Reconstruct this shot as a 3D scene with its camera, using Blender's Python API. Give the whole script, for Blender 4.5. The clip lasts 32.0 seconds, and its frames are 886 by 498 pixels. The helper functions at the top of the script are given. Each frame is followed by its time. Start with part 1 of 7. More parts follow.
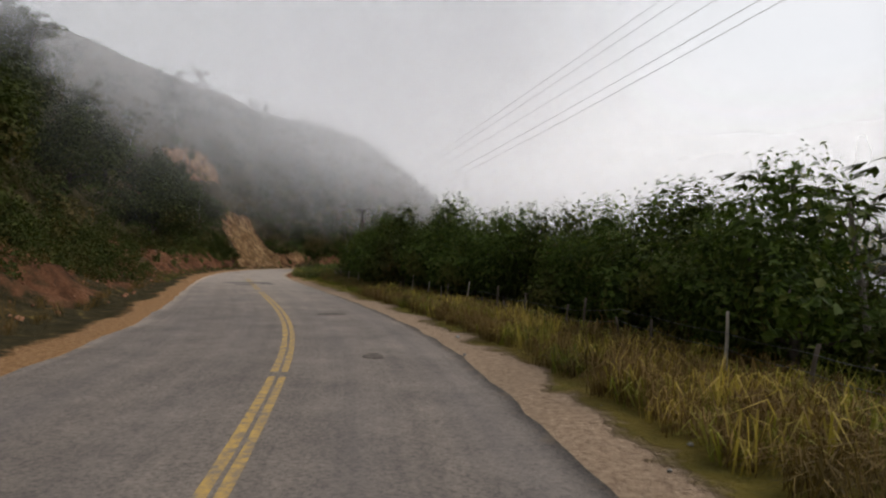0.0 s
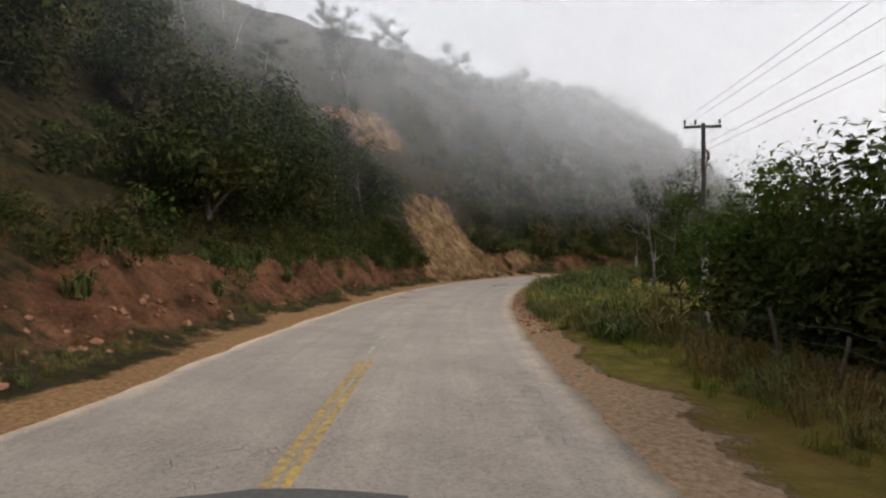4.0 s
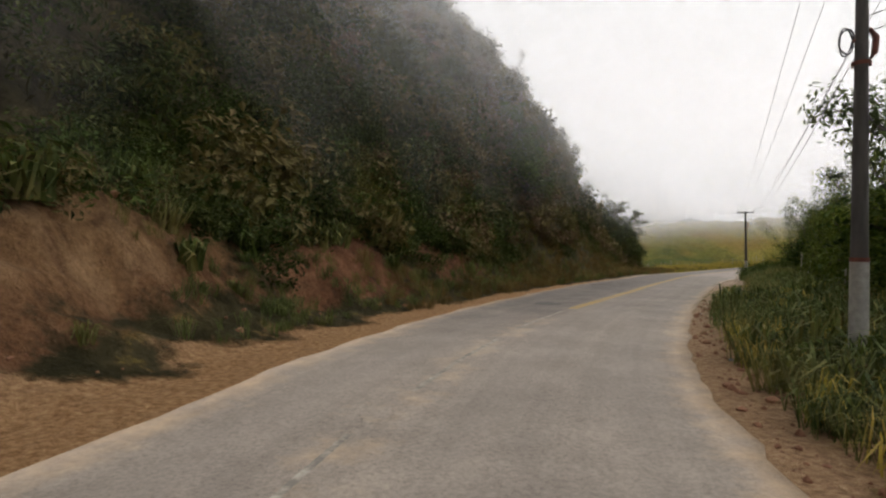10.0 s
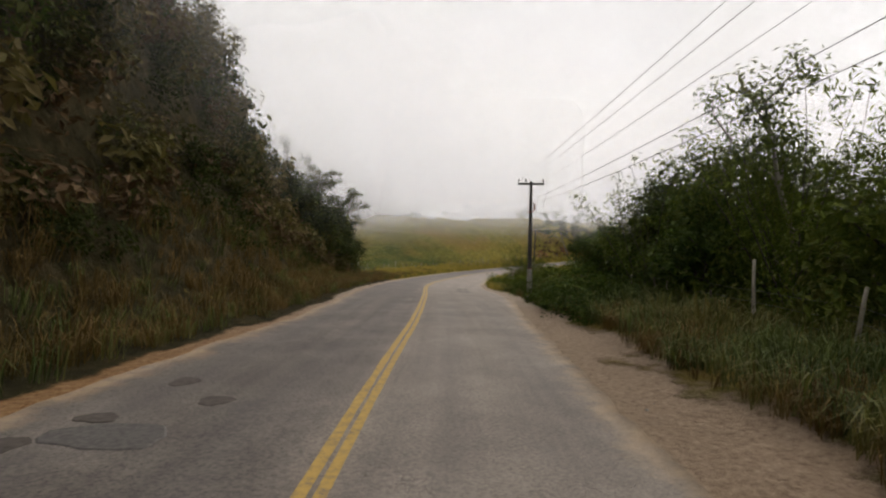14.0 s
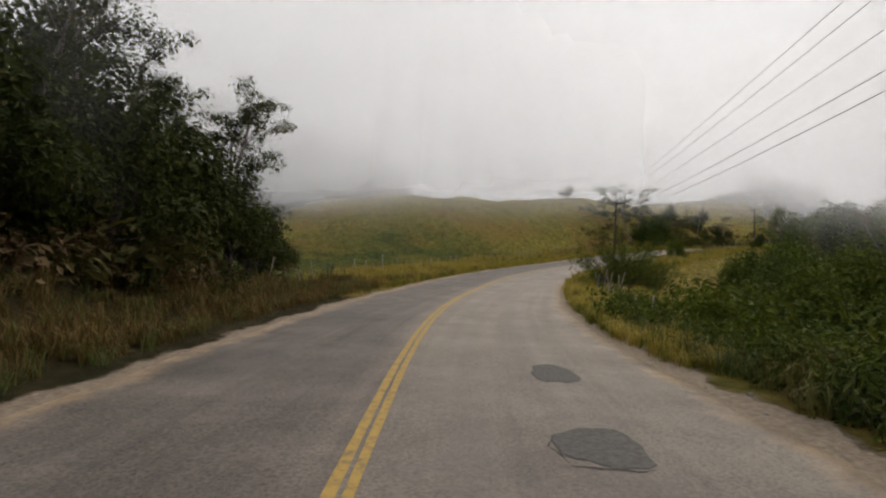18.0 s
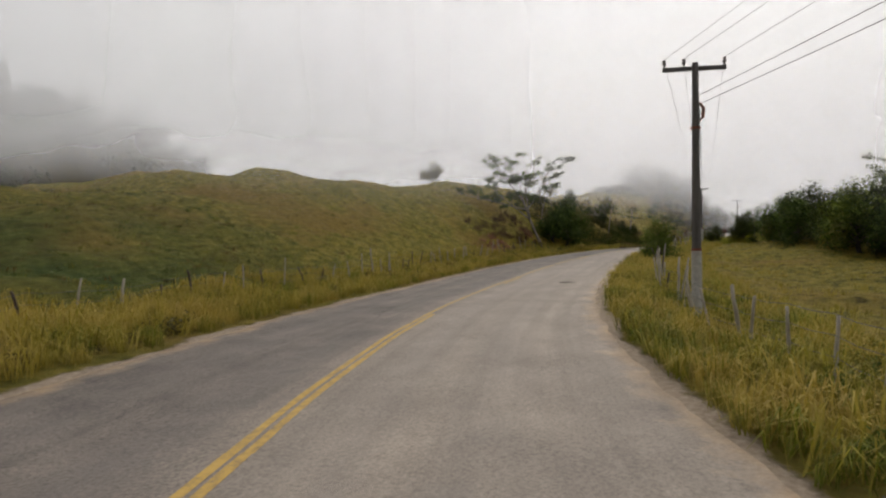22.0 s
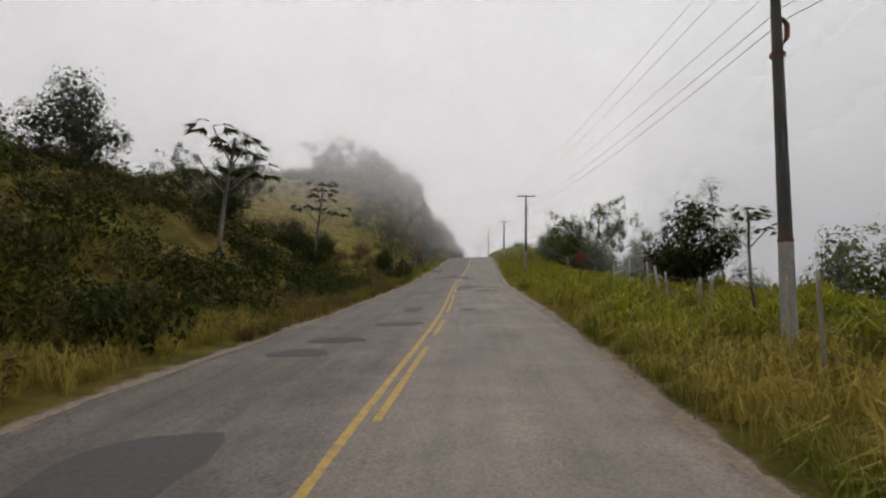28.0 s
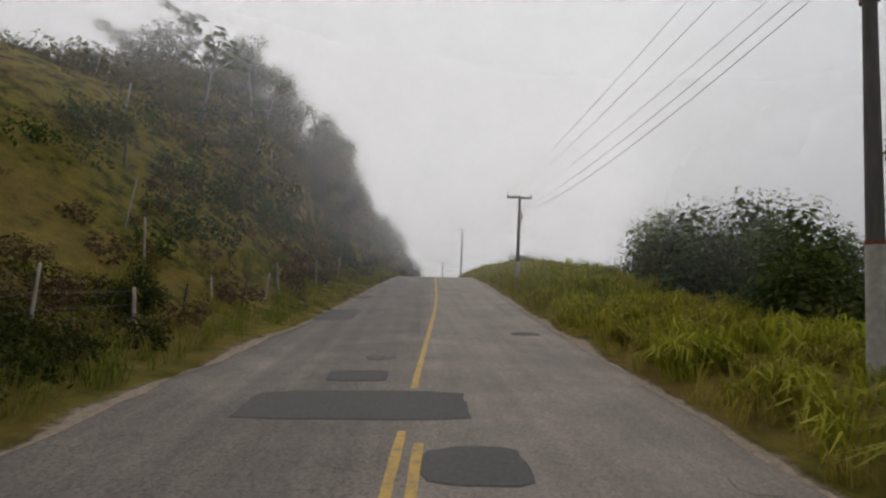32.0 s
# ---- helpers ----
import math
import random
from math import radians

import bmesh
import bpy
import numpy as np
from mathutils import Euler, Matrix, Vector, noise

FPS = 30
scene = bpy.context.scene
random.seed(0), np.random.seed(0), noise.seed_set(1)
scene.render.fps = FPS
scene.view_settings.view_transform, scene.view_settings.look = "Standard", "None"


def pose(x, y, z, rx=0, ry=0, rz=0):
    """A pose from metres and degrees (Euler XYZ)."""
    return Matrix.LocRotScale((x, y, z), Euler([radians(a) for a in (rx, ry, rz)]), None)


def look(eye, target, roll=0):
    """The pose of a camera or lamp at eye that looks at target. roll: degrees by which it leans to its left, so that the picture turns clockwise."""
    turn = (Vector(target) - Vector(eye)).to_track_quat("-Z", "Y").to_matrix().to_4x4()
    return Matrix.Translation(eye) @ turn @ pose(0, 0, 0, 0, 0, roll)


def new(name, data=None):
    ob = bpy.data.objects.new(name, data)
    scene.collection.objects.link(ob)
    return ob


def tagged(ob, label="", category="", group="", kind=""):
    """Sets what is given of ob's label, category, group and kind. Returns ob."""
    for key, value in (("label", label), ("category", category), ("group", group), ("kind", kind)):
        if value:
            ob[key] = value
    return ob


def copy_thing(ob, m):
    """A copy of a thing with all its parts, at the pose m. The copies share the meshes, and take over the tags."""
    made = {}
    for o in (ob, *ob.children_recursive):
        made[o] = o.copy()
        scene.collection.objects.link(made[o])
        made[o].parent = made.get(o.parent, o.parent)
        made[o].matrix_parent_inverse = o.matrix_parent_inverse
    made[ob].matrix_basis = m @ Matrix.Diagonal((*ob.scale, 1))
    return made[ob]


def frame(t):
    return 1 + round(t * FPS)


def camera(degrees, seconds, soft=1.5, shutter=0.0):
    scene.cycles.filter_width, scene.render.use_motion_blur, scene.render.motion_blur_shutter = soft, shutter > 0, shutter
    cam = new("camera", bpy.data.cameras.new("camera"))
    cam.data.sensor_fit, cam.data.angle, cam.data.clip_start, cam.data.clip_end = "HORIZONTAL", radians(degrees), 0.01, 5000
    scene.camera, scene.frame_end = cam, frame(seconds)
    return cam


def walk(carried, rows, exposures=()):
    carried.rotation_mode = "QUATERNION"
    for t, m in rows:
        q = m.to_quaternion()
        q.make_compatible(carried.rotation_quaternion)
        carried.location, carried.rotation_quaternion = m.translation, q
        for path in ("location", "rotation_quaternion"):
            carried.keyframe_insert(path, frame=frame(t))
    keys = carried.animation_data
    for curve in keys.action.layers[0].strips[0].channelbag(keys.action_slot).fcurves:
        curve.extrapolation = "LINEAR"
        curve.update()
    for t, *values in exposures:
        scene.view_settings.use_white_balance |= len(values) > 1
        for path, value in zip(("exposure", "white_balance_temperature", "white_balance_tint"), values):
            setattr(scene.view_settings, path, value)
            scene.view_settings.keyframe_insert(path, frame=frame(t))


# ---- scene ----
cam = camera(76.4, 32.0, soft=2.2)
PATH = [
    (0, (0.06, -0.01, 2.09), (0.088, 9.988, 2.297), 1.63),
    (0.5, (-0.50, 4.82, 2.17), (-1.283, 14.789, 2.193), 1.72),
    (1, (-1.37, 9.73, 2.28), (-2.844, 19.621, 2.342), 1.68),
    (1.5, (-2.44, 14.77, 2.42), (-4.501, 24.555, 2.413), 0.68),
    (2, (-3.91, 19.58, 2.24), (-6.472, 29.246, 2.320), 0.14),
    (2.5, (-5.69, 24.48, 2.13), (-8.603, 34.044, 2.326), 0.09),
    (3, (-7.29, 29.10, 2.15), (-10.544, 38.556, 2.219), -0.88),
    (3.5, (-9.08, 33.87, 2.17), (-12.528, 43.255, 2.347), -1.01),
    (4.5, (-12.83, 43.07, 2.23), (-16.510, 52.368, 2.309), -0.28),
    (5.5, (-16.36, 52.00, 2.28), (-19.781, 61.397, 2.252), 0.44),
    (6, (-17.82, 56.23, 2.19), (-21.053, 65.692, 2.039), 0.93),
    (6.5, (-19.27, 60.85, 2.27), (-22.266, 70.391, 2.255), 0.66),
    (7, (-20.43, 65.30, 2.26), (-23.107, 74.935, 2.211), 0.69),
    (7.5, (-21.27, 69.61, 2.29), (-23.546, 79.347, 2.184), 0.35),
    (8, (-21.99, 74.01, 1.99), (-23.756, 83.853, 1.920), 0.21),
    (8.5, (-22.35, 78.51, 1.97), (-23.466, 88.447, 1.953), 0.15),
    (9, (-22.40, 82.89, 1.97), (-22.709, 92.885, 1.916), 0.25),
    (9.5, (-22.06, 87.19, 2.03), (-21.523, 97.175, 2.078), 0.33),
    (10, (-21.35, 91.48, 2.10), (-19.924, 101.378, 2.111), 1.12),
    (10.5, (-20.40, 95.41, 2.24), (-18.110, 105.144, 2.231), 1.01),
    (11, (-19.07, 99.29, 2.27), (-15.980, 108.801, 2.237), 1.83),
    (11.5, (-17.43, 102.68, 2.21), (-13.628, 111.929, 2.126), 2.25),
    (12, (-15.40, 106.12, 2.17), (-10.929, 115.065, 2.141), 2.45),
    (12.5, (-13.10, 109.67, 2.11), (-8.164, 118.362, 2.389), 2.21),
    (13, (-10.84, 112.77, 2.22), (-5.522, 121.237, 2.402), 2.68),
    (13.5, (-8.46, 116.12, 2.19), (-2.829, 124.384, 2.251), 2.62),
    (14, (-6.01, 119.54, 2.14), (-0.185, 127.668, 2.249), 2.71),
    (14.5, (-3.42, 122.67, 2.08), (2.300, 130.872, 2.133), 2.23),
    (15, (-0.92, 125.97, 2.08), (4.583, 134.320, 2.084), 2.25),
    (15.5, (1.54, 129.34, 2.09), (6.811, 137.834, 2.338), 2.30),
    (16.5, (6.56, 136.48, 2.04), (11.941, 144.907, 2.238), 2.42),
    (17.5, (11.98, 144.42, 1.89), (17.381, 152.835, 2.001), 2.47),
    (18, (14.75, 148.64, 1.79), (20.261, 156.984, 1.744), 2.27),
    (18.5, (17.73, 152.90, 1.64), (23.406, 161.133, 1.664), 2.12),
    (19, (20.87, 157.25, 1.48), (26.713, 165.365, 1.581), 1.49),
    (19.5, (24.24, 161.54, 1.41), (30.312, 169.485, 1.314), 1.21),
    (20, (27.74, 165.86, 1.34), (34.092, 173.583, 1.320), 1.31),
    (20.5, (31.64, 170.20, 1.30), (38.279, 177.678, 1.241), 0.77),
    (21, (35.82, 174.28, 1.33), (42.758, 181.482, 1.322), 0.12),
    (21.5, (40.12, 178.24, 1.25), (47.330, 185.169, 1.268), -0.11),
    (22, (44.58, 182.03, 1.30), (52.075, 188.646, 1.529), 0.15),
    (22.5, (49.31, 185.88, 1.42), (57.150, 192.083, 1.650), -0.43),
    (23, (54.08, 189.05, 1.72), (62.281, 194.768, 1.953), -0.18),
    (23.5, (59.43, 192.09, 1.74), (68.015, 197.210, 2.023), 0.02),
    (24, (64.99, 194.76, 2.02), (73.873, 199.336, 2.413), -0.68),
    (24.5, (70.60, 197.06, 2.32), (79.657, 201.274, 2.781), -2.22),
    (25, (76.39, 199.22, 2.78), (85.551, 203.204, 3.236), -2.58),
    (25.5, (82.17, 201.52, 3.05), (91.426, 205.273, 3.553), -1.78),
    (26, (87.77, 203.46, 3.51), (97.128, 206.959, 3.932), -0.57),
    (26.5, (93.83, 205.35, 3.94), (103.306, 208.498, 4.488), -0.39),
    (27.5, (105.90, 208.58, 4.68), (115.605, 210.917, 5.268), -0.03),
    (28.5, (118.39, 210.91, 5.29), (128.221, 212.634, 5.908), 0.28),
    (29, (124.56, 211.88, 5.51), (134.413, 213.459, 6.158), -0.19),
    (29.5, (130.91, 212.95, 5.90), (140.771, 214.466, 6.590), 1.32),
    (30, (137.15, 213.92, 6.19), (147.016, 215.409, 6.858), 1.74),
    (30.5, (143.15, 214.96, 6.22), (153.016, 216.450, 6.889), 2.61),
    (31, (149.18, 216.30, 6.57), (159.011, 217.844, 7.551), 1.09),
    (31.5, (155.20, 217.42, 6.51), (165.063, 218.784, 7.436), 3.45),
    (32, (161.58, 218.29, 7.11), (171.458, 219.509, 8.079), 2.68),
]
walk(cam, [(t, look(eye, target, roll)) for t, eye, target, roll in PATH],
     [(0, 0.1, 6700, 12), (3, 0.3, 6580, 11), (6, 0.56, 6620, 11), (10, 0.46, 6820, 11), (11.8, 0.27, 6920, 12), (13, 0.4, 6960, 12), (14, 0.24, 6960, 12), (15, 0.04, 6960, 12), (18, 0.08, 6880, 11), (20, 0.16, 6900, 11), (26, 0.22, 6900, 12), (29, 0.12, 6720, 11), (32, 0.08, 6720, 11)])

# ---- sky and sun: thin high cloud over morning fog ----
world = bpy.data.worlds.new("world")
scene.world = world
world.use_nodes = True
wn, wl = world.node_tree.nodes, world.node_tree.links
wn.clear()
SUN_EL, SUN_AZ = 38.0, 70.0
w_out = wn.new("ShaderNodeOutputWorld")
w_bg = wn.new("ShaderNodeBackground")
w_sky = wn.new("ShaderNodeTexSky")
w_sky.sky_type = "NISHITA"
w_sky.sun_disc = False
w_sky.sun_elevation = radians(SUN_EL)
w_sky.sun_rotation = radians(SUN_AZ)
w_co = wn.new("ShaderNodeTexCoord")
w_noise = wn.new("ShaderNodeTexNoise")
w_noise.inputs["Scale"].default_value = 1.6
w_noise.inputs["Detail"].default_value = 4
w_cloud = wn.new("ShaderNodeValToRGB")
w_cloud.color_ramp.elements[0].position = 0.30
w_cloud.color_ramp.elements[0].color = (6.2, 6.48, 6.85, 1)
w_cloud.color_ramp.elements[1].position = 0.72
w_cloud.color_ramp.elements[1].color = (7.45, 7.7, 7.95, 1)
w_mix = wn.new("ShaderNodeMix")
w_mix.data_type = "RGBA"
w_mix.inputs[0].default_value = 0.93
wl.new(w_co.outputs["Generated"], w_noise.inputs["Vector"])
wl.new(w_noise.outputs["Fac"], w_cloud.inputs["Fac"])
wl.new(w_sky.outputs["Color"], w_mix.inputs[6])
w_sep = wn.new("ShaderNodeSeparateXYZ")
wl.new(w_co.outputs["Generated"], w_sep.inputs[0])
w_side = wn.new("ShaderNodeMapRange")  # the sky is brighter on the sun's side
w_side.inputs["From Min"].default_value, w_side.inputs["From Max"].default_value = -1.0, 1.0
w_side.inputs["To Min"].default_value, w_side.inputs["To Max"].default_value = 0.84, 1.10
wl.new(w_sep.outputs[0], w_side.inputs["Value"])
w_lit = wn.new("ShaderNodeVectorMath")
w_lit.operation = "SCALE"
wl.new(w_cloud.outputs["Color"], w_lit.inputs[0])
wl.new(w_side.outputs[0], w_lit.inputs["Scale"])
wl.new(w_lit.outputs[0], w_mix.inputs[7])
wl.new(w_mix.outputs[2], w_bg.inputs["Color"])
w_bg.inputs["Strength"].default_value = 0.112
wl.new(w_bg.outputs["Background"], w_out.inputs["Surface"])
sun = bpy.data.lights.new("sun", "SUN")
sun.energy, sun.angle, sun.color = 1.5, radians(25), (1.0, 0.95, 0.88)
sun_ob = new("sun", sun)
sun_ob.matrix_world = look((0, 0, 80), (-math.sin(radians(SUN_AZ)) * 60, -math.cos(radians(SUN_AZ)) * 60, 80 - 60 * math.tan(radians(SUN_EL))))
scene.view_settings.exposure = 0.0
scene.cycles.transparent_max_bounces = 64


# ---- materials ----
def material(name, rough=0.8, spec=0.3):
    m = bpy.data.materials.new(name)
    m.use_nodes = True
    b = m.node_tree.nodes["Principled BSDF"]
    b.inputs["Roughness"].default_value = rough
    b.inputs["Specular IOR Level"].default_value = spec
    return m, m.node_tree.nodes, m.node_tree.links, b


def ramp(nodes, links, source, stops):
    r = nodes.new("ShaderNodeValToRGB")
    e = r.color_ramp.elements
    while len(e) < len(stops):
        e.new(0.5)
    for el, (p, c) in zip(e, stops):
        el.position, el.color = p, (*c, 1)
    links.new(source, r.inputs["Fac"])
    return r.outputs["Color"]


def grain(nodes, links, scale, detail=5, rough=0.6, coords="Object", stretch=None):
    co = nodes.new("ShaderNodeTexCoord")
    n = nodes.new("ShaderNodeTexNoise")
    n.inputs["Scale"].default_value, n.inputs["Detail"].default_value, n.inputs["Roughness"].default_value = scale, detail, rough
    v = co.outputs[coords]
    if stretch:
        mp = nodes.new("ShaderNodeMapping")
        mp.inputs["Scale"].default_value = stretch
        links.new(v, mp.inputs["Vector"])
        v = mp.outputs["Vector"]
    links.new(v, n.inputs["Vector"])
    return n.outputs["Fac"]


def blend(nodes, links, fac, a, b, mode="MIX"):
    m = nodes.new("ShaderNodeMix")
    m.data_type, m.blend_type = "RGBA", mode
    for socket, value in ((m.inputs[0], fac), (m.inputs[6], a), (m.inputs[7], b)):
        if isinstance(value, (int, float)):
            socket.default_value = value
        elif isinstance(value, tuple):
            socket.default_value = (*value, 1)
        else:
            links.new(value, socket)
    return m.outputs[2]


def calc(nodes, links, op, a, b=0.0, clamp=False):
    m = nodes.new("ShaderNodeMath")
    m.operation, m.use_clamp = op, clamp
    for socket, value in zip(m.inputs, (a, b)):
        if isinstance(value, (int, float)):
            socket.default_value = value
        else:
            links.new(value, socket)
    return m.outputs[0]


def relief(nodes, links, bsdf, height, strength, distance):
    b = nodes.new("ShaderNodeBump")
    b.inputs["Strength"].default_value, b.inputs["Distance"].default_value = strength, distance
    links.new(height, b.inputs["Height"])
    links.new(b.outputs["Normal"], bsdf.inputs["Normal"])


def attribute(nodes, name):
    a = nodes.new("ShaderNodeAttribute")
    a.attribute_name = name
    return a


def leaf_material(name, dark, mid, light, dry, dry_share=0.12, glow=0.25, rough=0.7):
    """Leaves: each leaf its own tone, drifting from plant to plant, a little light coming through."""
    m, n, l, b = material(name, rough, 0.08)
    geo = n.new("ShaderNodeNewGeometry")
    tone = ramp(n, l, geo.outputs["Random Per Island"], [(0.0, dark), (0.45, mid), (0.85, light), (1.0, tuple(0.5 * (x + y) for x, y in zip(light, dry)))])
    drift = grain(n, l, 0.22, 3)
    col = blend(n, l, ramp(n, l, drift, [(0.42, (0, 0, 0)), (0.62, (1, 1, 1))]), tone, blend(n, l, 0.55, tone, light))
    odd = ramp(n, l, grain(n, l, 0.35, 4), [(0.62 - dry_share * 0.8, (0, 0, 0)), (0.72 - dry_share * 0.4, (1, 1, 1))])
    col = blend(n, l, odd, col, blend(n, l, 0.7, tone, dry))
    l.new(col, b.inputs["Base Color"])
    tr = n.new("ShaderNodeBsdfTranslucent")
    l.new(blend(n, l, 1.0, col, (1.0, 1.1, 0.6), "MULTIPLY"), tr.inputs["Color"])
    mx = n.new("ShaderNodeMixShader")
    mx.inputs[0].default_value = glow
    l.new(b.outputs[0], mx.inputs[1])
    l.new(tr.outputs[0], mx.inputs[2])
    l.new(mx.outputs[0], n["Material Output"].inputs["Surface"])
    return m


LEAF_DARK = leaf_material("leaf_dark", (0.013, 0.021, 0.004), (0.030, 0.042, 0.010), (0.061, 0.075, 0.019), (0.100, 0.071, 0.025))
LEAF_GREEN = leaf_material("leaf_green", (0.019, 0.033, 0.007), (0.043, 0.069, 0.014), (0.088, 0.125, 0.027), (0.138, 0.112, 0.037))
LEAF_OLIVE = leaf_material("leaf_olive", (0.036, 0.036, 0.014), (0.071, 0.069, 0.024), (0.128, 0.114, 0.040), (0.179, 0.128, 0.056), 0.3)
LEAF_FRESH = leaf_material("leaf_fresh", (0.034, 0.052, 0.008), (0.070, 0.098, 0.014), (0.13, 0.155, 0.028), (0.15, 0.13, 0.04), 0.1)
LEAF_RUST = leaf_material("leaf_rust", (0.046, 0.026, 0.014), (0.085, 0.049, 0.025), (0.130, 0.081, 0.039), (0.182, 0.124, 0.065), 0.3, 0.1)
GRASS_DRY = leaf_material("grass_dry", (0.112, 0.098, 0.020), (0.235, 0.198, 0.038), (0.385, 0.315, 0.070), (0.50, 0.35, 0.105), 0.3, 0.35)
GRASS_TAWNY = leaf_material("grass_tawny", (0.036, 0.026, 0.011), (0.084, 0.060, 0.020), (0.156, 0.108, 0.036), (0.228, 0.144, 0.054), 0.3, 0.2)
GRASS_GREEN = leaf_material("grass_green", (0.054, 0.072, 0.012), (0.118, 0.138, 0.020), (0.210, 0.222, 0.036), (0.336, 0.252, 0.060), 0.22, 0.3)
GRASS_LUSH = leaf_material("grass_lush", (0.030, 0.044, 0.013), (0.072, 0.098, 0.030), (0.145, 0.172, 0.060), (0.24, 0.18, 0.07), 0.2, 0.3)
GRASS_LIME = leaf_material("grass_lime", (0.10, 0.115, 0.012), (0.23, 0.24, 0.022), (0.36, 0.35, 0.04), (0.30, 0.23, 0.05), 0.25, 0.35)


def asphalt():
    m, n, l, b = material("asphalt", 0.82, 0.35)
    base = ramp(n, l, grain(n, l, 0.5, 8, 0.7), [(0.3, (0.118, 0.101, 0.090)), (0.55, (0.150, 0.129, 0.113)), (0.75, (0.190, 0.164, 0.141))])
    chips = grain(n, l, 20, 6, 0.8)
    base = blend(n, l, 0.8, base, blend(n, l, 1.0, base, ramp(n, l, chips, [(0.36, (0.26, 0.25, 0.24)), (0.5, (1, 0.985, 0.96)), (0.66, (1.62, 1.56, 1.46))]), "MULTIPLY"))
    stains = ramp(n, l, grain(n, l, 0.9, 5, 0.6), [(0.60, (0, 0, 0)), (0.72, (1, 1, 1))])
    base = blend(n, l, calc(n, l, "MULTIPLY", stains, 0.35), base, (0.09, 0.083, 0.08))
    lane = attribute(n, "lane")
    st = n.new("ShaderNodeMapping")
    st.inputs["Scale"].default_value = (0.03, 1.3, 1.0)
    l.new(lane.outputs["Vector"], st.inputs["Vector"])
    sn = n.new("ShaderNodeTexNoise")
    sn.inputs["Scale"].default_value, sn.inputs["Detail"].default_value, sn.inputs["Roughness"].default_value = 1.6, 5, 0.65
    l.new(st.outputs["Vector"], sn.inputs["Vector"])
    base = blend(n, l, 1.0, base, ramp(n, l, sn.outputs["Fac"], [(0.28, (0.74, 0.74, 0.75)), (0.5, (1, 1, 1)), (0.72, (1.24, 1.23, 1.21))]), "MULTIPLY")
    vo = n.new("ShaderNodeTexVoronoi")
    vo.feature = "DISTANCE_TO_EDGE"
    vo.inputs["Scale"].default_value = 1.5
    warp = n.new("ShaderNodeTexCoord")
    wob = n.new("ShaderNodeVectorMath")
    wob.operation = "ADD"
    l.new(warp.outputs["Object"], wob.inputs[0])
    wn2 = n.new("ShaderNodeTexNoise")
    wn2.inputs["Scale"].default_value = 2.5
    l.new(warp.outputs["Object"], wn2.inputs["Vector"])
    l.new(wn2.outputs["Color"], wob.inputs[1])
    l.new(wob.outputs[0], vo.inputs["Vector"])
    hair = ramp(n, l, vo.outputs["Distance"], [(0.004, (1, 1, 1)), (0.016, (0, 0, 0))])
    where = ramp(n, l, grain(n, l, 0.28, 4, 0.6), [(0.55, (0, 0, 0)), (0.66, (1, 1, 1))])
    base = blend(n, l, calc(n, l, "MULTIPLY", calc(n, l, "MULTIPLY", hair, where), 0.7), base, (0.045, 0.040, 0.036))
    wear = attribute(n, "wear")
    sep = n.new("ShaderNodeSeparateColor")
    l.new(wear.outputs["Color"], sep.inputs[0])
    ragged = calc(n, l, "ADD", sep.outputs[0], calc(n, l, "MULTIPLY", calc(n, l, "SUBTRACT", grain(n, l, 1.3, 6, 0.7), 0.5), 0.9))
    dust = ramp(n, l, ragged, [(0.35, (0, 0, 0)), (0.8, (1, 1, 1))])
    base = blend(n, l, dust, base, ramp(n, l, grain(n, l, 2.5, 5), [(0.3, (0.34, 0.225, 0.125)), (0.7, (0.45, 0.32, 0.19))]))
    tracks = calc(n, l, "MULTIPLY", sep.outputs[1], 0.35)
    base = blend(n, l, tracks, base, (0.12, 0.108, 0.105))
    film = ramp(n, l, calc(n, l, "ADD", sep.outputs[2], calc(n, l, "MULTIPLY", calc(n, l, "SUBTRACT", grain(n, l, 0.5, 6, 0.7), 0.5), 0.6)), [(0.1, (0, 0, 0)), (1.0, (1, 1, 1))])
    base = blend(n, l, calc(n, l, "MULTIPLY", film, 0.75), base, blend(n, l, 0.5, (0.42, 0.36, 0.31), blend(n, l, 1.0, base, (2.7, 2.6, 2.45), "MULTIPLY")))
    l.new(base, b.inputs["Base Color"])
    relief(n, l, b, calc(n, l, "SUBTRACT", chips, calc(n, l, "MULTIPLY", hair, where)), 1.0, 0.016)
    return m


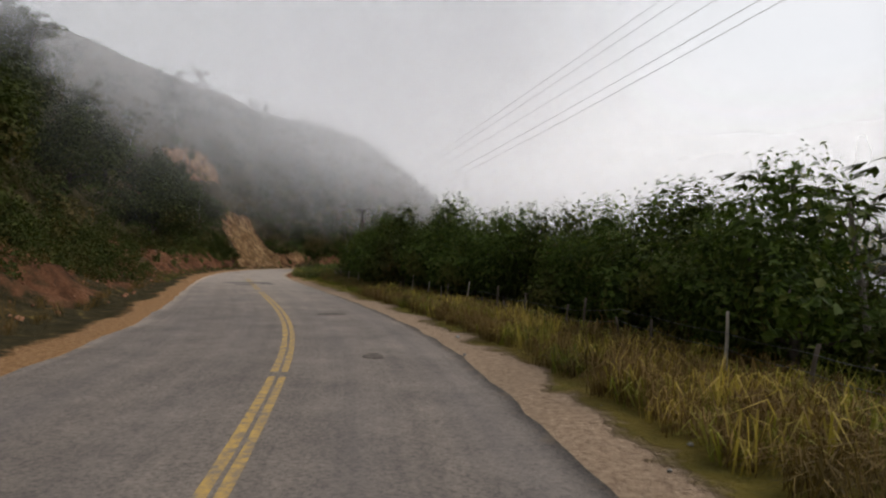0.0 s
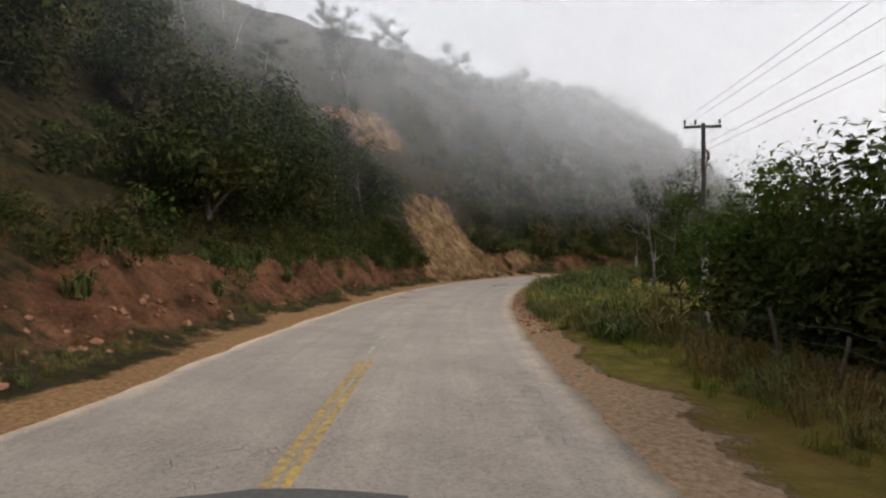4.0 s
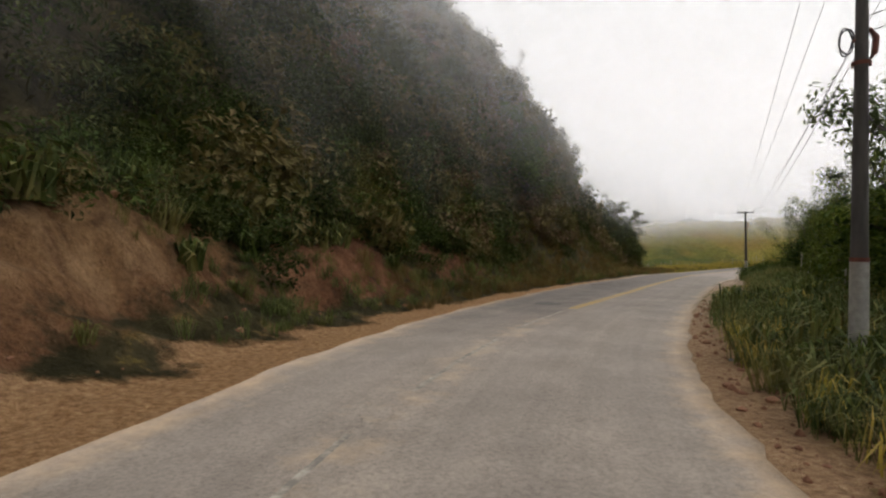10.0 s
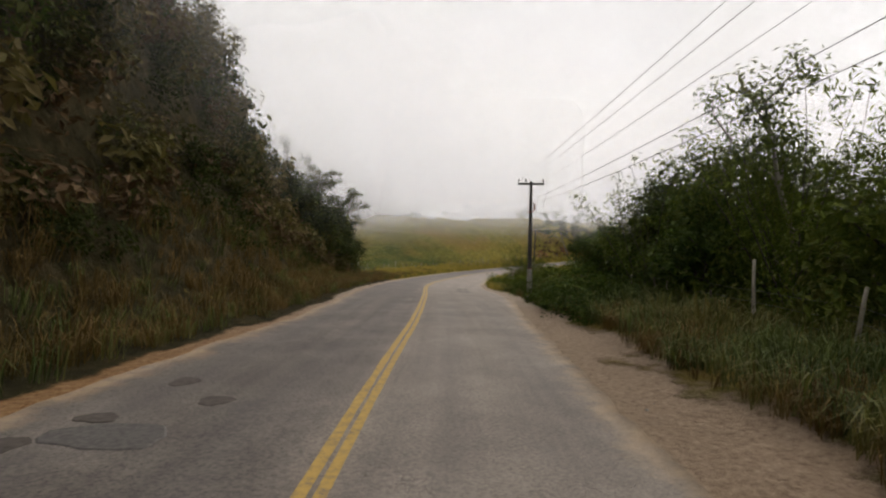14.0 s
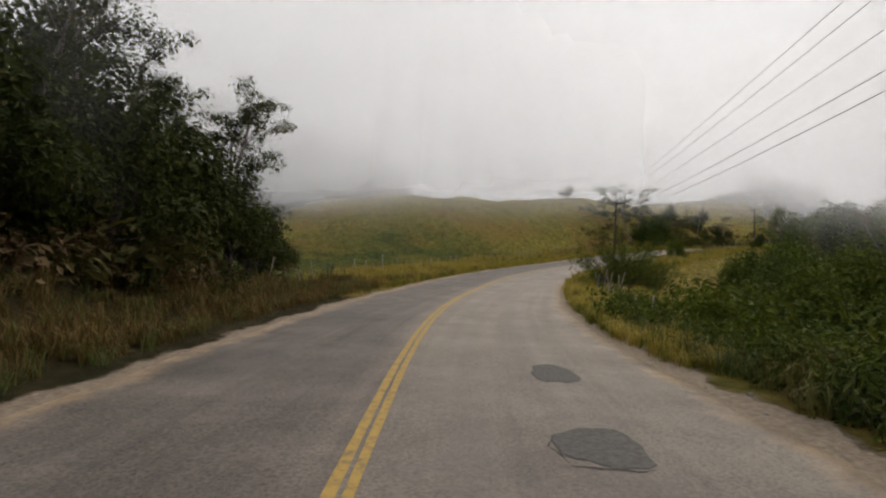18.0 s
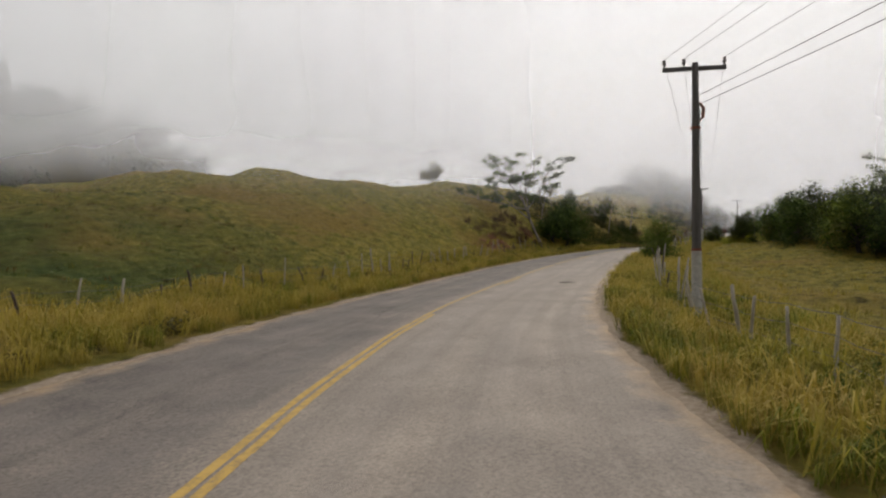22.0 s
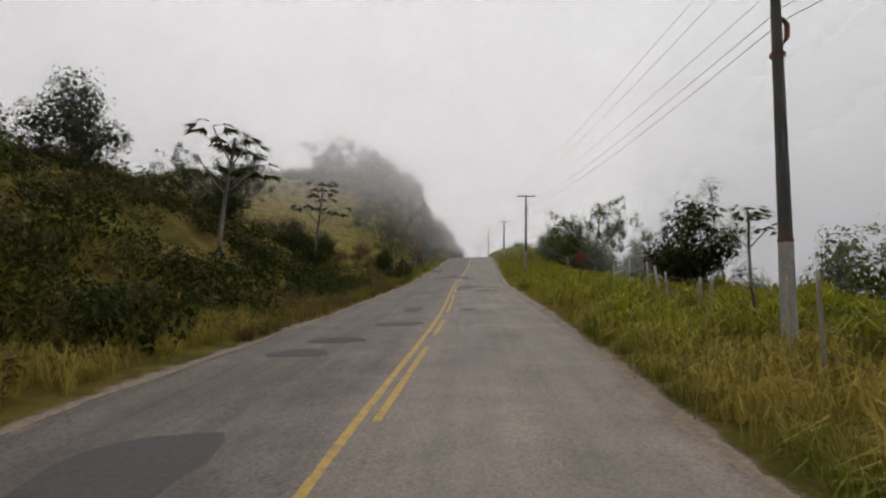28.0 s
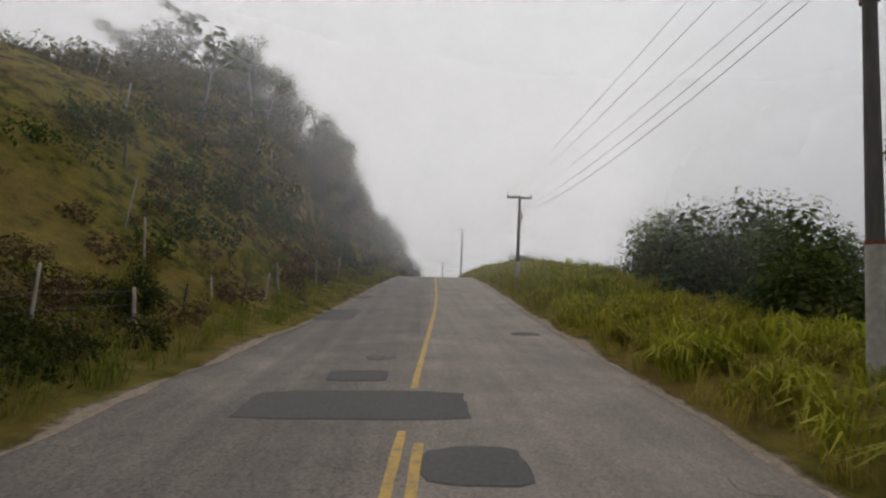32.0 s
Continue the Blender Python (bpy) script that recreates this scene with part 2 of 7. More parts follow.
def cover():
    """The land: leaf litter and grass, with sand, bare red earth and dry grass where the weights say."""
    m, n, l, b = material("land", 0.95, 0.1)
    w = attribute(n, "cover")
    sep = n.new("ShaderNodeSeparateColor")
    l.new(w.outputs["Color"], sep.inputs[0])
    fine, mid, coarse = grain(n, l, 9, 6, 0.7), grain(n, l, 1.4, 6, 0.65), grain(n, l, 0.12, 4)
    grass = ramp(n, l, mid, [(0.3, (0.115, 0.108, 0.022)), (0.5, (0.245, 0.205, 0.040)), (0.7, (0.39, 0.30, 0.065))])
    grass = blend(n, l, ramp(n, l, coarse, [(0.45, (0, 0, 0)), (0.62, (1, 1, 1))]), grass, blend(n, l, 0.6, grass, (0.30, 0.185, 0.055)))
    lush = attribute(n, "lush")
    grass = blend(n, l, lush.outputs["Fac"], grass, ramp(n, l, mid, [(0.3, (0.040, 0.060, 0.014)), (0.5, (0.080, 0.112, 0.026)), (0.7, (0.14, 0.165, 0.045))]))
    litter = ramp(n, l, mid, [(0.3, (0.034, 0.030, 0.013)), (0.5, (0.068, 0.056, 0.024)), (0.7, (0.12, 0.090, 0.042))])
    edge = calc(n, l, "MULTIPLY", calc(n, l, "SUBTRACT", mid, 0.5), 1.1)

    def weight(channel):
        return ramp(n, l, calc(n, l, "ADD", channel, edge), [(0.38, (0, 0, 0)), (0.6, (1, 1, 1))])

    col = blend(n, l, weight(sep.outputs[1]), litter, grass)
    streak = grain(n, l, 0.75, 9, 0.72, stretch=(1.0, 1.0, 0.45))
    earth = ramp(n, l, streak, [(0.36, (0.065, 0.032, 0.017)), (0.5, (0.19, 0.084, 0.042)), (0.64, (0.29, 0.135, 0.073))])
    pale = attribute(n, "fresh")
    slip = ramp(n, l, streak, [(0.36, (0.15, 0.082, 0.036)), (0.5, (0.30, 0.175, 0.083)), (0.64, (0.45, 0.29, 0.15))])
    rills = grain(n, l, 1.6, 7, 0.7, stretch=(1.0, 1.0, 0.22))
    slip = blend(n, l, 0.75, slip, blend(n, l, 1.0, slip, ramp(n, l, rills, [(0.38, (0.35, 0.33, 0.31)), (0.5, (1, 1, 1)), (0.63, (1.3, 1.28, 1.24))]), "MULTIPLY"))
    earth = blend(n, l, pale.outputs["Fac"], earth, slip)
    clay = blend(n, l, ramp(n, l, coarse, [(0.4, (0, 0, 0)), (0.6, (1, 1, 1))]), earth, blend(n, l, 0.5, earth, blend(n, l, 1.0, earth, (1.35, 1.45, 1.5), "MULTIPLY")))
    clay = blend(n, l, 0.5, clay, blend(n, l, 1.0, clay, ramp(n, l, fine, [(0.3, (0.5, 0.5, 0.5)), (0.6, (1.1, 1.1, 1.1))]), "MULTIPLY"))
    col = blend(n, l, weight(sep.outputs[2]), col, clay)
    sand = ramp(n, l, fine, [(0.34, (0.19, 0.095, 0.042)), (0.5, (0.33, 0.185, 0.086)), (0.66, (0.46, 0.285, 0.145))])
    sand = blend(n, l, ramp(n, l, mid, [(0.55, (0, 0, 0)), (0.7, (1, 1, 1))]), sand, blend(n, l, 0.5, sand, (0.26, 0.15, 0.08)))
    sand = blend(n, l, calc(n, l, "MULTIPLY", pale.outputs["Fac"], 0.75), sand, ramp(n, l, fine, [(0.3, (0.30, 0.245, 0.19)), (0.7, (0.52, 0.45, 0.37))]))
    on_sand = weight(sep.outputs[0])
    col = blend(n, l, on_sand, col, sand)
    l.new(col, b.inputs["Base Color"])
    rough_land = calc(n, l, "ADD", calc(n, l, "ADD", fine, calc(n, l, "MULTIPLY", mid, 1.5)), calc(n, l, "ADD", calc(n, l, "MULTIPLY", streak, 3.0), calc(n, l, "MULTIPLY", rills, 2.0)))
    relief(n, l, b, calc(n, l, "MULTIPLY", rough_land, calc(n, l, "SUBTRACT", 1.0, calc(n, l, "MULTIPLY", on_sand, 0.62))), 1.0, 0.26)
    return m


def plain(name, stops, scale, rough=0.8, bump=0.2, dist=0.01, stretch=None, metal=0.0):
    m, n, l, b = material(name, rough)
    g = grain(n, l, scale, 6, 0.65, stretch=stretch)
    l.new(ramp(n, l, g, stops), b.inputs["Base Color"])
    b.inputs["Metallic"].default_value = metal
    if bump:
        relief(n, l, b, g, bump, dist)
    return m


def worn_paint(name, keep):
    m, n, l, b = material(name, 0.75)
    g = grain(n, l, 7, 6, 0.75)
    col = ramp(n, l, g, [(0.36 - keep, (0.17, 0.145, 0.115)), (0.47 - keep, (0.29, 0.20, 0.09)), (0.6 - keep, (0.46, 0.29, 0.07)), (0.85, (0.52, 0.36, 0.12))])
    l.new(col, b.inputs["Base Color"])
    relief(n, l, b, grain(n, l, 24, 3, 0.7), 0.4, 0.01)
    return m


ASPHALT, LAND = asphalt(), cover()
PAINT_PALE = plain("chalky_worn_paint", [(0.40, (0.20, 0.18, 0.155)), (0.52, (0.33, 0.29, 0.24)), (0.7, (0.50, 0.46, 0.39))], 6, 0.8, 0.3, 0.01)
PATCH_WORN = plain("worn_asphalt_patch", [(0.35, (0.075, 0.068, 0.063)), (0.55, (0.115, 0.104, 0.095)), (0.75, (0.16, 0.145, 0.13))], 14, 0.85, 0.5, 0.01)
PATCH_PALE = plain("pale_asphalt_patch", [(0.35, (0.15, 0.132, 0.117)), (0.55, (0.21, 0.187, 0.166)), (0.75, (0.27, 0.243, 0.217))], 14, 0.85, 0.5, 0.01)
PATCH = plain("fresh_asphalt", [(0.3, (0.060, 0.056, 0.056)), (0.6, (0.085, 0.080, 0.078)), (0.8, (0.12, 0.11, 0.105))], 18, 0.85, 0.5, 0.01)
SANDY_HOLE = plain("sand_filled_hole", [(0.35, (0.10, 0.075, 0.05)), (0.55, (0.22, 0.16, 0.10)), (0.75, (0.30, 0.22, 0.14))], 9, 0.9, 0.6, 0.02)
HOLE = plain("broken_asphalt", [(0.3, (0.05, 0.04, 0.035)), (0.6, (0.10, 0.085, 0.07)), (0.8, (0.18, 0.14, 0.10))], 8, 0.9, 0.6, 0.02)
PAINT, PAINT_FADED = worn_paint("yellow_road_paint", 0.08), worn_paint("faded_road_paint", -0.01)
BARK = plain("grey_bark", [(0.3, (0.11, 0.09, 0.075)), (0.6, (0.24, 0.21, 0.18)), (0.8, (0.38, 0.35, 0.31))], 6, 0.9, 0.5, 0.02, (1, 1, 0.3))
BARK_DARK = plain("dark_bark", [(0.3, (0.04, 0.032, 0.026)), (0.7, (0.10, 0.08, 0.065))], 6, 0.9, 0.5, 0.02, (1, 1, 0.3))
POLE = plain("weathered_pole", [(0.3, (0.055, 0.050, 0.046)), (0.6, (0.095, 0.088, 0.080)), (0.8, (0.15, 0.14, 0.125))], 5, 0.85, 0.3, 0.01, (1, 1, 0.2))
POLE_FOOT = plain("pale_concrete", [(0.3, (0.24, 0.23, 0.21)), (0.7, (0.40, 0.38, 0.34))], 7, 0.85, 0.3, 0.01)
POST = plain("bleached_post_wood", [(0.3, (0.22, 0.19, 0.15)), (0.6, (0.38, 0.34, 0.28)), (0.8, (0.52, 0.48, 0.41))], 9, 0.9, 0.4, 0.01, (1, 1, 0.2))
POST_DARK = plain("dark_post_wood", [(0.3, (0.06, 0.05, 0.04)), (0.7, (0.15, 0.12, 0.09))], 9, 0.9, 0.4, 0.01, (1, 1, 0.2))
GLAZE = plain("brown_porcelain", [(0.3, (0.05, 0.035, 0.03)), (0.7, (0.10, 0.07, 0.06))], 5, 0.3, 0)
WIRE = plain("dull_aluminium_wire", [(0.3, (0.05, 0.05, 0.05)), (0.7, (0.10, 0.10, 0.10))], 3, 0.6, 0)
RUST = plain("rusted_steel", [(0.3, (0.09, 0.03, 0.02)), (0.6, (0.17, 0.055, 0.035)), (0.8, (0.24, 0.10, 0.06))], 8, 0.8, 0.3, 0.005)
ROCK = plain("grey_rock", [(0.3, (0.16, 0.145, 0.13)), (0.6, (0.30, 0.28, 0.25)), (0.8, (0.42, 0.40, 0.37))], 3, 0.9, 0.6, 0.05)
CLOD = plain("red_clod", [(0.3, (0.16, 0.07, 0.04)), (0.6, (0.29, 0.14, 0.08)), (0.8, (0.40, 0.22, 0.13))], 5, 0.95, 0.6, 0.04)
SLIP_CLOD = plain("pale_clod", [(0.35, (0.17, 0.095, 0.045)), (0.5, (0.29, 0.17, 0.085)), (0.65, (0.42, 0.27, 0.145))], 5, 0.95, 0.6, 0.04)
WATER = plain("river_water", [(0.3, (0.10, 0.10, 0.09)), (0.7, (0.15, 0.15, 0.14))], 1, 0.15, 0.1, 0.02)


def mist(name, density, white, scale=0.035, patchy=0.15):
    """A thin bank of fog: white droplets that scatter, thinning to nothing towards its lower rim."""
    m = bpy.data.materials.new(name)
    m.use_nodes = True
    n, l = m.node_tree.nodes, m.node_tree.links
    n.remove(n["Principled BSDF"])
    a = attribute(n, "veil")
    g = ramp(n, l, grain(n, l, scale, 4, 0.55), [(0.30, (1 - patchy, 1 - patchy, 1 - patchy)), (0.66, (1, 1, 1))])
    fac = calc(n, l, "MULTIPLY", calc(n, l, "MULTIPLY", a.outputs["Fac"], g), density)
    di, tl, add, tp, mx = (n.new("ShaderNode" + k) for k in ("BsdfDiffuse", "BsdfTranslucent", "AddShader", "BsdfTransparent", "MixShader"))
    di.inputs["Color"].default_value = tl.inputs["Color"].default_value = (white * 0.99, white, white * 1.03, 1)
    for node, up in ((di, 1.0), (tl, -1.0)):  # droplets take their light from the whole sky above
        axis = n.new("ShaderNodeCombineXYZ")
        axis.inputs[2].default_value = up
        l.new(axis.outputs[0], node.inputs["Normal"])
    l.new(di.outputs[0], add.inputs[0])
    l.new(tl.outputs[0], add.inputs[1])
    l.new(fac, mx.inputs[0])
    l.new(tp.outputs[0], mx.inputs[1])
    l.new(add.outputs[0], mx.inputs[2])
    l.new(mx.outputs[0], n["Material Output"].inputs["Surface"])
    return m


# ---- the plan: the road's line, its rims, and the land on both sides ----
LINE = [  # along the road, x, y
    (-60, 8.84, -59.36), (-20, 2.99, -19.79), (0, 0.06, -0.01), (14.4, -2.33, 14.18), (28.8, -6.86, 27.85), (43.2, -12.09, 41.26),
    (57.6, -17.29, 54.68), (72, -21.08, 68.56), (86.4, -22.37, 82.87), (100.8, -19.88, 97.01), (115.2, -13.09, 109.65), (129.6, -4.58, 121.27),
    (144, 4.01, 132.82), (158.4, 12.15, 144.69), (172.8, 20.35, 156.53), (187.2, 29.40, 167.73), (201.6, 39.66, 177.82), (216, 50.82, 186.91),
    (230.4, 63.34, 193.99), (244.8, 76.70, 199.36), (259.2, 90.24, 204.24), (273.6, 104.10, 208.14), (288, 118.23, 210.88), (302.4, 132.45, 213.18),
    (316.8, 146.62, 215.73), (332, 161.58, 218.29), (377, 205.92, 225.97), (437, 265.04, 236.20), (532, 358.65, 252.41)]
RISE = [  # along the road, height
    (-60, 0), (150, 0), (158, 0.11), (173, 0.27), (187, 0.63), (202, 1.15), (216, 1.92), (230, 2.95), (245, 4.26), (259, 5.58), (274, 7.05), (288, 8.28),
    (302, 9.22), (317, 10.14), (332, 11.16), (352, 13.2), (377, 16.2), (397, 18.3), (415, 19.3), (437, 19.6), (467, 18.6), (532, 14)]
STRIPE = [(-60, 1.15), (0, 1.15), (36, 1.6), (60, 1.35), (88, 1.9), (96, 1.75), (127, 1.1), (136, 1.4), (148, 1.2), (165, 0.9), (181, 1.37), (203, 2.2), (227, 2.8),
          (251, 3.0), (264, 2.45), (280, 1.6), (295, 0.97), (313, 0.6), (332, 0.4), (343, -0.2), (361, -1.3), (400, -2.6), (532, -2.6)]
RIM_L = [(-60, 5.7), (0, 5.7), (40, 5.6), (66, 4.5), (90, 4.4), (99, 4.15), (112, 4.6), (126, 5.2), (136, 5.5), (148, 4.9), (167, 5.6), (182, 5.9), (206, 6.9), (229, 7.6),
         (255, 7.8), (267, 6.9), (282, 6.1), (296, 5.4), (313, 4.85), (327, 4.8), (334, 4.45), (342, 4.35), (355, 3.3), (372, 2.6), (400, 1.4), (532, 1.4)]
RIM_R = [(-60, 2.45), (0, 2.45), (38, 2.2), (66, 2.55), (100, 2.65), (127, 2.55), (136, 2.35), (148, 2.8), (157, 3.9), (168, 4.8), (182, 4.0), (204, 3.1), (228, 2.5),
         (251, 2.2), (266, 2.5), (295, 2.75), (313, 3.55), (332, 3.9), (349, 4.6), (361, 5.1), (400, 6.5), (532, 6.5)]


def table(rows, s):
    a = np.array(rows, float)
    return np.interp(s, a[:, 0], a[:, 1])


def soft_table(rows, s):
    return sum(table(rows, np.asarray(s, float) + o) * w for o, w in ((-6, 0.15), (-3, 0.22), (0, 0.26), (3, 0.22), (6, 0.15)))


def spline(t, p):
    """Natural cubic through the points p at t, as a function."""
    t, p = np.array(t, float), np.array(p, float)
    h = np.diff(t)
    k = len(t)
    a, r = np.eye(k), np.zeros(k)
    for i in range(1, k - 1):
        a[i, i - 1 : i + 2] = h[i - 1], 2 * (h[i - 1] + h[i]), h[i]
        r[i] = 6 * ((p[i + 1] - p[i]) / h[i] - (p[i] - p[i - 1]) / h[i - 1])
    c = np.linalg.solve(a, r)

    def at(s):
        s = np.asarray(s, float)
        i = np.clip(np.searchsorted(t, s) - 1, 0, k - 2)
        u, v = s - t[i], t[i + 1] - s
        return (c[i] * v**3 + c[i + 1] * u**3) / (6 * h[i]) + (p[i] / h[i] - c[i] * h[i] / 6) * v + (p[i + 1] / h[i] - c[i + 1] * h[i] / 6) * u

    return at


LX, LY = spline([r[0] for r in LINE], [r[1] for r in LINE]), spline([r[0] for r in LINE], [r[2] for r in LINE])


def normal_at(s):
    dx, dy = LX(s + 0.5) - LX(s - 0.5), LY(s + 0.5) - LY(s - 0.5)
    q = np.hypot(dx, dy)
    return -dy / q, dx / q


def plan(s, d):
    """World x and y of a place s metres along the road and d metres to its left."""
    nx, ny = normal_at(np.asarray(s, float))
    return LX(s) + nx * d, LY(s) + ny * d


SS = np.arange(-60, 532, 0.5)
SX, SY = LX(SS), LY(SS)


def along(x, y):
    """The inverse of plan()."""
    j = int(np.argmin((SX - x) ** 2 + (SY - y) ** 2))
    nx, ny = normal_at(SS[j])
    return float(SS[j]), float((x - SX[j]) * nx + (y - SY[j]) * ny)


BEND_X, BEND_Y, BEND_DX, BEND_DY = 7.44, 137.74, 0.5656, 0.8247


def bend(x, y):
    """The valley floor tips down from the end of the wooded cut, so that the climb beyond is gentler."""
    return -0.041 * 6 * np.logaddexp(0, ((x - BEND_X) * BEND_DX + (y - BEND_Y) * BEND_DY) / 6)


U_L = [-1, 0, 1.5, 3, 5, 8, 12, 18, 28, 45, 75, 110]
LAND_L = {  # heights over the road, by distance out from the rim
    -60: [-.1, 0, 0, .1, .8, 3, 8, 15, 24, 34, 45, 50],
    20: [-.1, 0, 0, .1, .8, 3, 8, 15, 25, 36, 50, 56],
    60: [-.1, 0, 0, .3, 1.5, 4.5, 9, 16, 26, 38, 54, 60],
    86: [-.1, 0, 0, .3, 2.2, 5, 9.5, 15.5, 25, 38, 52, 60],
    105: [-.1, 0, 0, .4, 2, 5, 10, 18, 29, 41, 54, 60],
    125: [-.1, 0, 0, .3, 2.4, 8, 14, 21, 30, 40, 48, 52],
    145: [-.1, 0, .1, 1.1, 5, 12.5, 19.5, 26, 33, 40, 44, 46],
    163: [-.1, 0, .1, .8, 4, 10.5, 16, 21, 26, 29, 29, 29],
    178: [-.1, 0, .1, .4, 1.6, 4.2, 7, 9, 11, 12, 12, 12],
    195: [-.1, 0, .1, .2, .3, .5, .7, 1, 1.6, 2.4, 3.5, 5],
    215: [-.1, 0, .1, .2, .3, .5, .8, 1.2, 1.8, 2.6, 3.4, 5],
    240: [-.1, 0, .1, .2, .5, 1.4, 2.9, 5.2, 7.4, 5.6, 3.2, 4],
    262: [-.1, 0, .1, .2, .6, 2, 4.6, 8, 10.8, 12.2, 13, 13.5],
    278: [-.1, 0, .1, .3, 1.2, 3.5, 7, 9.5, 10.5, 10.8, 11, 11],
    306: [-.1, 0, .2, .7, 2.2, 4.5, 6.6, 8, 9, 10, 11, 12],
    295: [-.1, 0, .2, .7, 2.2, 4.5, 7.5, 10.5, 12.5, 13, 13, 13],
    318: [-.1, 0, .2, .5, 1.6, 3.4, 5.4, 6.4, 7, 9, 10, 11],
    345: [-.1, 0, .2, .7, 2, 4, 6.4, 9.2, 12, 13, 12, 12],
    360: [-.1, 0, .2, .8, 2.8, 6.6, 10, 12.6, 13.4, 13, 12, 12],
    375: [-.1, 0, .2, 1.0, 4.2, 10, 14.5, 15, 14, 12.5, 12, 12],
    400: [-.1, 0, .2, 1.0, 4.5, 10.5, 15, 16, 14, 12, 12, 12],
    425: [-.1, 0, .2, .6, 2.4, 4.5, 6, 7, 7, 7, 7, 7],
    532: [-.1, 0, .2, .3, .4, .5, 1, 2, 3, 4, 5, 6]}
V_R = [-1, 0, 1.5, 3, 6, 10, 18, 30, 55]
LAND_R = {
    -60: [-.1, 0, 0, 0, -.3, -.8, -1.5, -2.5, -4],
    50: [-.1, 0, 0, 0, -.2, -.6, -1.2, -2.2, -4],
    80: [-.1, 0, 0, .15, .2, 0, -.5, -1.5, -4],
    128: [-.1, 0, .05, .3, .3, 0, -.8, -2, -4],
    150: [-.1, 0, .15, .6, .9, .7, -.2, -2, -4],
    180: [-.1, 0, 0, -.1, -.2, -.4, -.7, -.8, -2],
    225: [-.1, 0, 0, -.1, -.3, -.6, -.8, -.5, -1],
    260: [-.1, 0, 0, -.1, -.4, -.6, -.5, .2, 0],
    285: [-.1, 0, .1, .1, -.1, -.2, .2, .9, 0],
    302: [-.1, 0, .2, .3, .2, 0, -.6, -1, -5],
    318: [-.1, 0, .15, .3, .2, -.5, -3, -6, -14],
    345: [-.1, 0, .2, .45, .2, -.8, -4, -9, -18],
    370: [-.1, 0, .4, 1.1, 1.3, .5, -3, -8, -18],
    440: [-.1, 0, .4, 1.1, 1.2, .3, -3.5, -9, -22],
    532: [-.1, 0, .2, .4, .5, .2, -2, -6, -18]}


def profile(tab, knots, s, u):
    """Heights from a table of cross-sections, for arrays s and u."""
    ks = np.array(sorted(tab), float)
    rows = np.array([[np.interp(u_, knots, tab[k]) for k in sorted(tab)] for u_ in np.atleast_1d(u)]) if np.ndim(s) == 0 else None
    if rows is not None:
        return np.array([np.interp(s, ks, r) for r in rows])
    s, u = np.asarray(s, float), np.asarray(u, float)
    i = np.clip(np.searchsorted(ks, s) - 1, 0, len(ks) - 2)
    f = np.clip((s - ks[i]) / (ks[i + 1] - ks[i]), 0, 1)
    f = f * f * (3 - 2 * f)
    every = np.array([np.interp(u, knots, tab[int(k)]) for k in ks])
    pick = np.arange(s.size)
    flat_i = i.ravel()
    a, b = every.reshape(len(ks), -1)[flat_i, pick], every.reshape(len(ks), -1)[flat_i + 1, pick]
    return (a + (b - a) * f.ravel()).reshape(s.shape)


def waves(x, y, size, seed):
    """Cheap smooth noise in -1..1 for arrays."""
    r = np.random.RandomState(seed)
    out = np.zeros(np.shape(x))
    for k in range(7):
        a, f, ph = r.uniform(0, 6.283), r.uniform(0.6, 1.7) / size * 6.283, r.uniform(0, 6.283)
        out = out + np.sin((x * np.cos(a) + y * np.sin(a)) * f + ph)
    return out / 4.0


def land_height(s, d):
    """Height of the ground at s, d (arrays), with its unevenness."""
    s, d = np.asarray(s, float), np.asarray(d, float)
    left, right = soft_table(RIM_L, s), soft_table(RIM_R, s)
    u, v = d - left, -d - right
    h = np.where(u > -1, profile(LAND_L, U_L, s, np.maximum(u, -1)), np.where(v > -1, profile(LAND_R, V_R, s, np.maximum(v, -1)), -0.1))
    out = np.maximum(u, v)
    x, y = plan(s, d)
    rough = np.clip((out - 1.0) / 6, 0, 1)
    h = h + rough * (0.28 * waves(x, y, 5, 3) + 0.9 * np.clip((out - 8) / 20, 0, 1) * waves(x, y, 17, 4)) + 0.05 * np.clip(out, 0, 1) * waves(x, y, 1.6, 5)
    bare = slide_weight(s, u)
    h = h + bare * (0.55 * waves(s * 1.6 + u * 0.5, u * 0.5, 3.4, 8) + 0.30 * waves(x, y, 1.9, 9) + 0.22 * np.abs(waves(s * 0.7, u * 2.2, 2.6, 12)))
    # mounds of earth pushed to the foot of the slope
    for ms, mu, ls, lu, mh in MOUNDS:
        h = h + mh * np.exp(-(((s - ms) / ls) ** 2) - ((u - mu) / lu) ** 2) * (1 + 0.45 * waves(x, y, 1.8, 11) + 0.25 * waves(x, y, 0.9, 13))
    return soft_table(RISE, s) + bend(x, y) + h


MOUNDS = [(16, 6.0, 7, 2.2, 1.2), (27, 5.0, 4, 1.6, 0.7), (44, 5.0, 7, 1.3, 0.9), (58, 4.4, 6, 1.3, 0.8), (70, 4.0, 6, 1.2, 0.8), (104, 4.4, 4, 1.6, 0.9), (112, 4.2, 3, 1.4, 0.7), (121, 4.0, 3.5, 1.3, 0.7)]


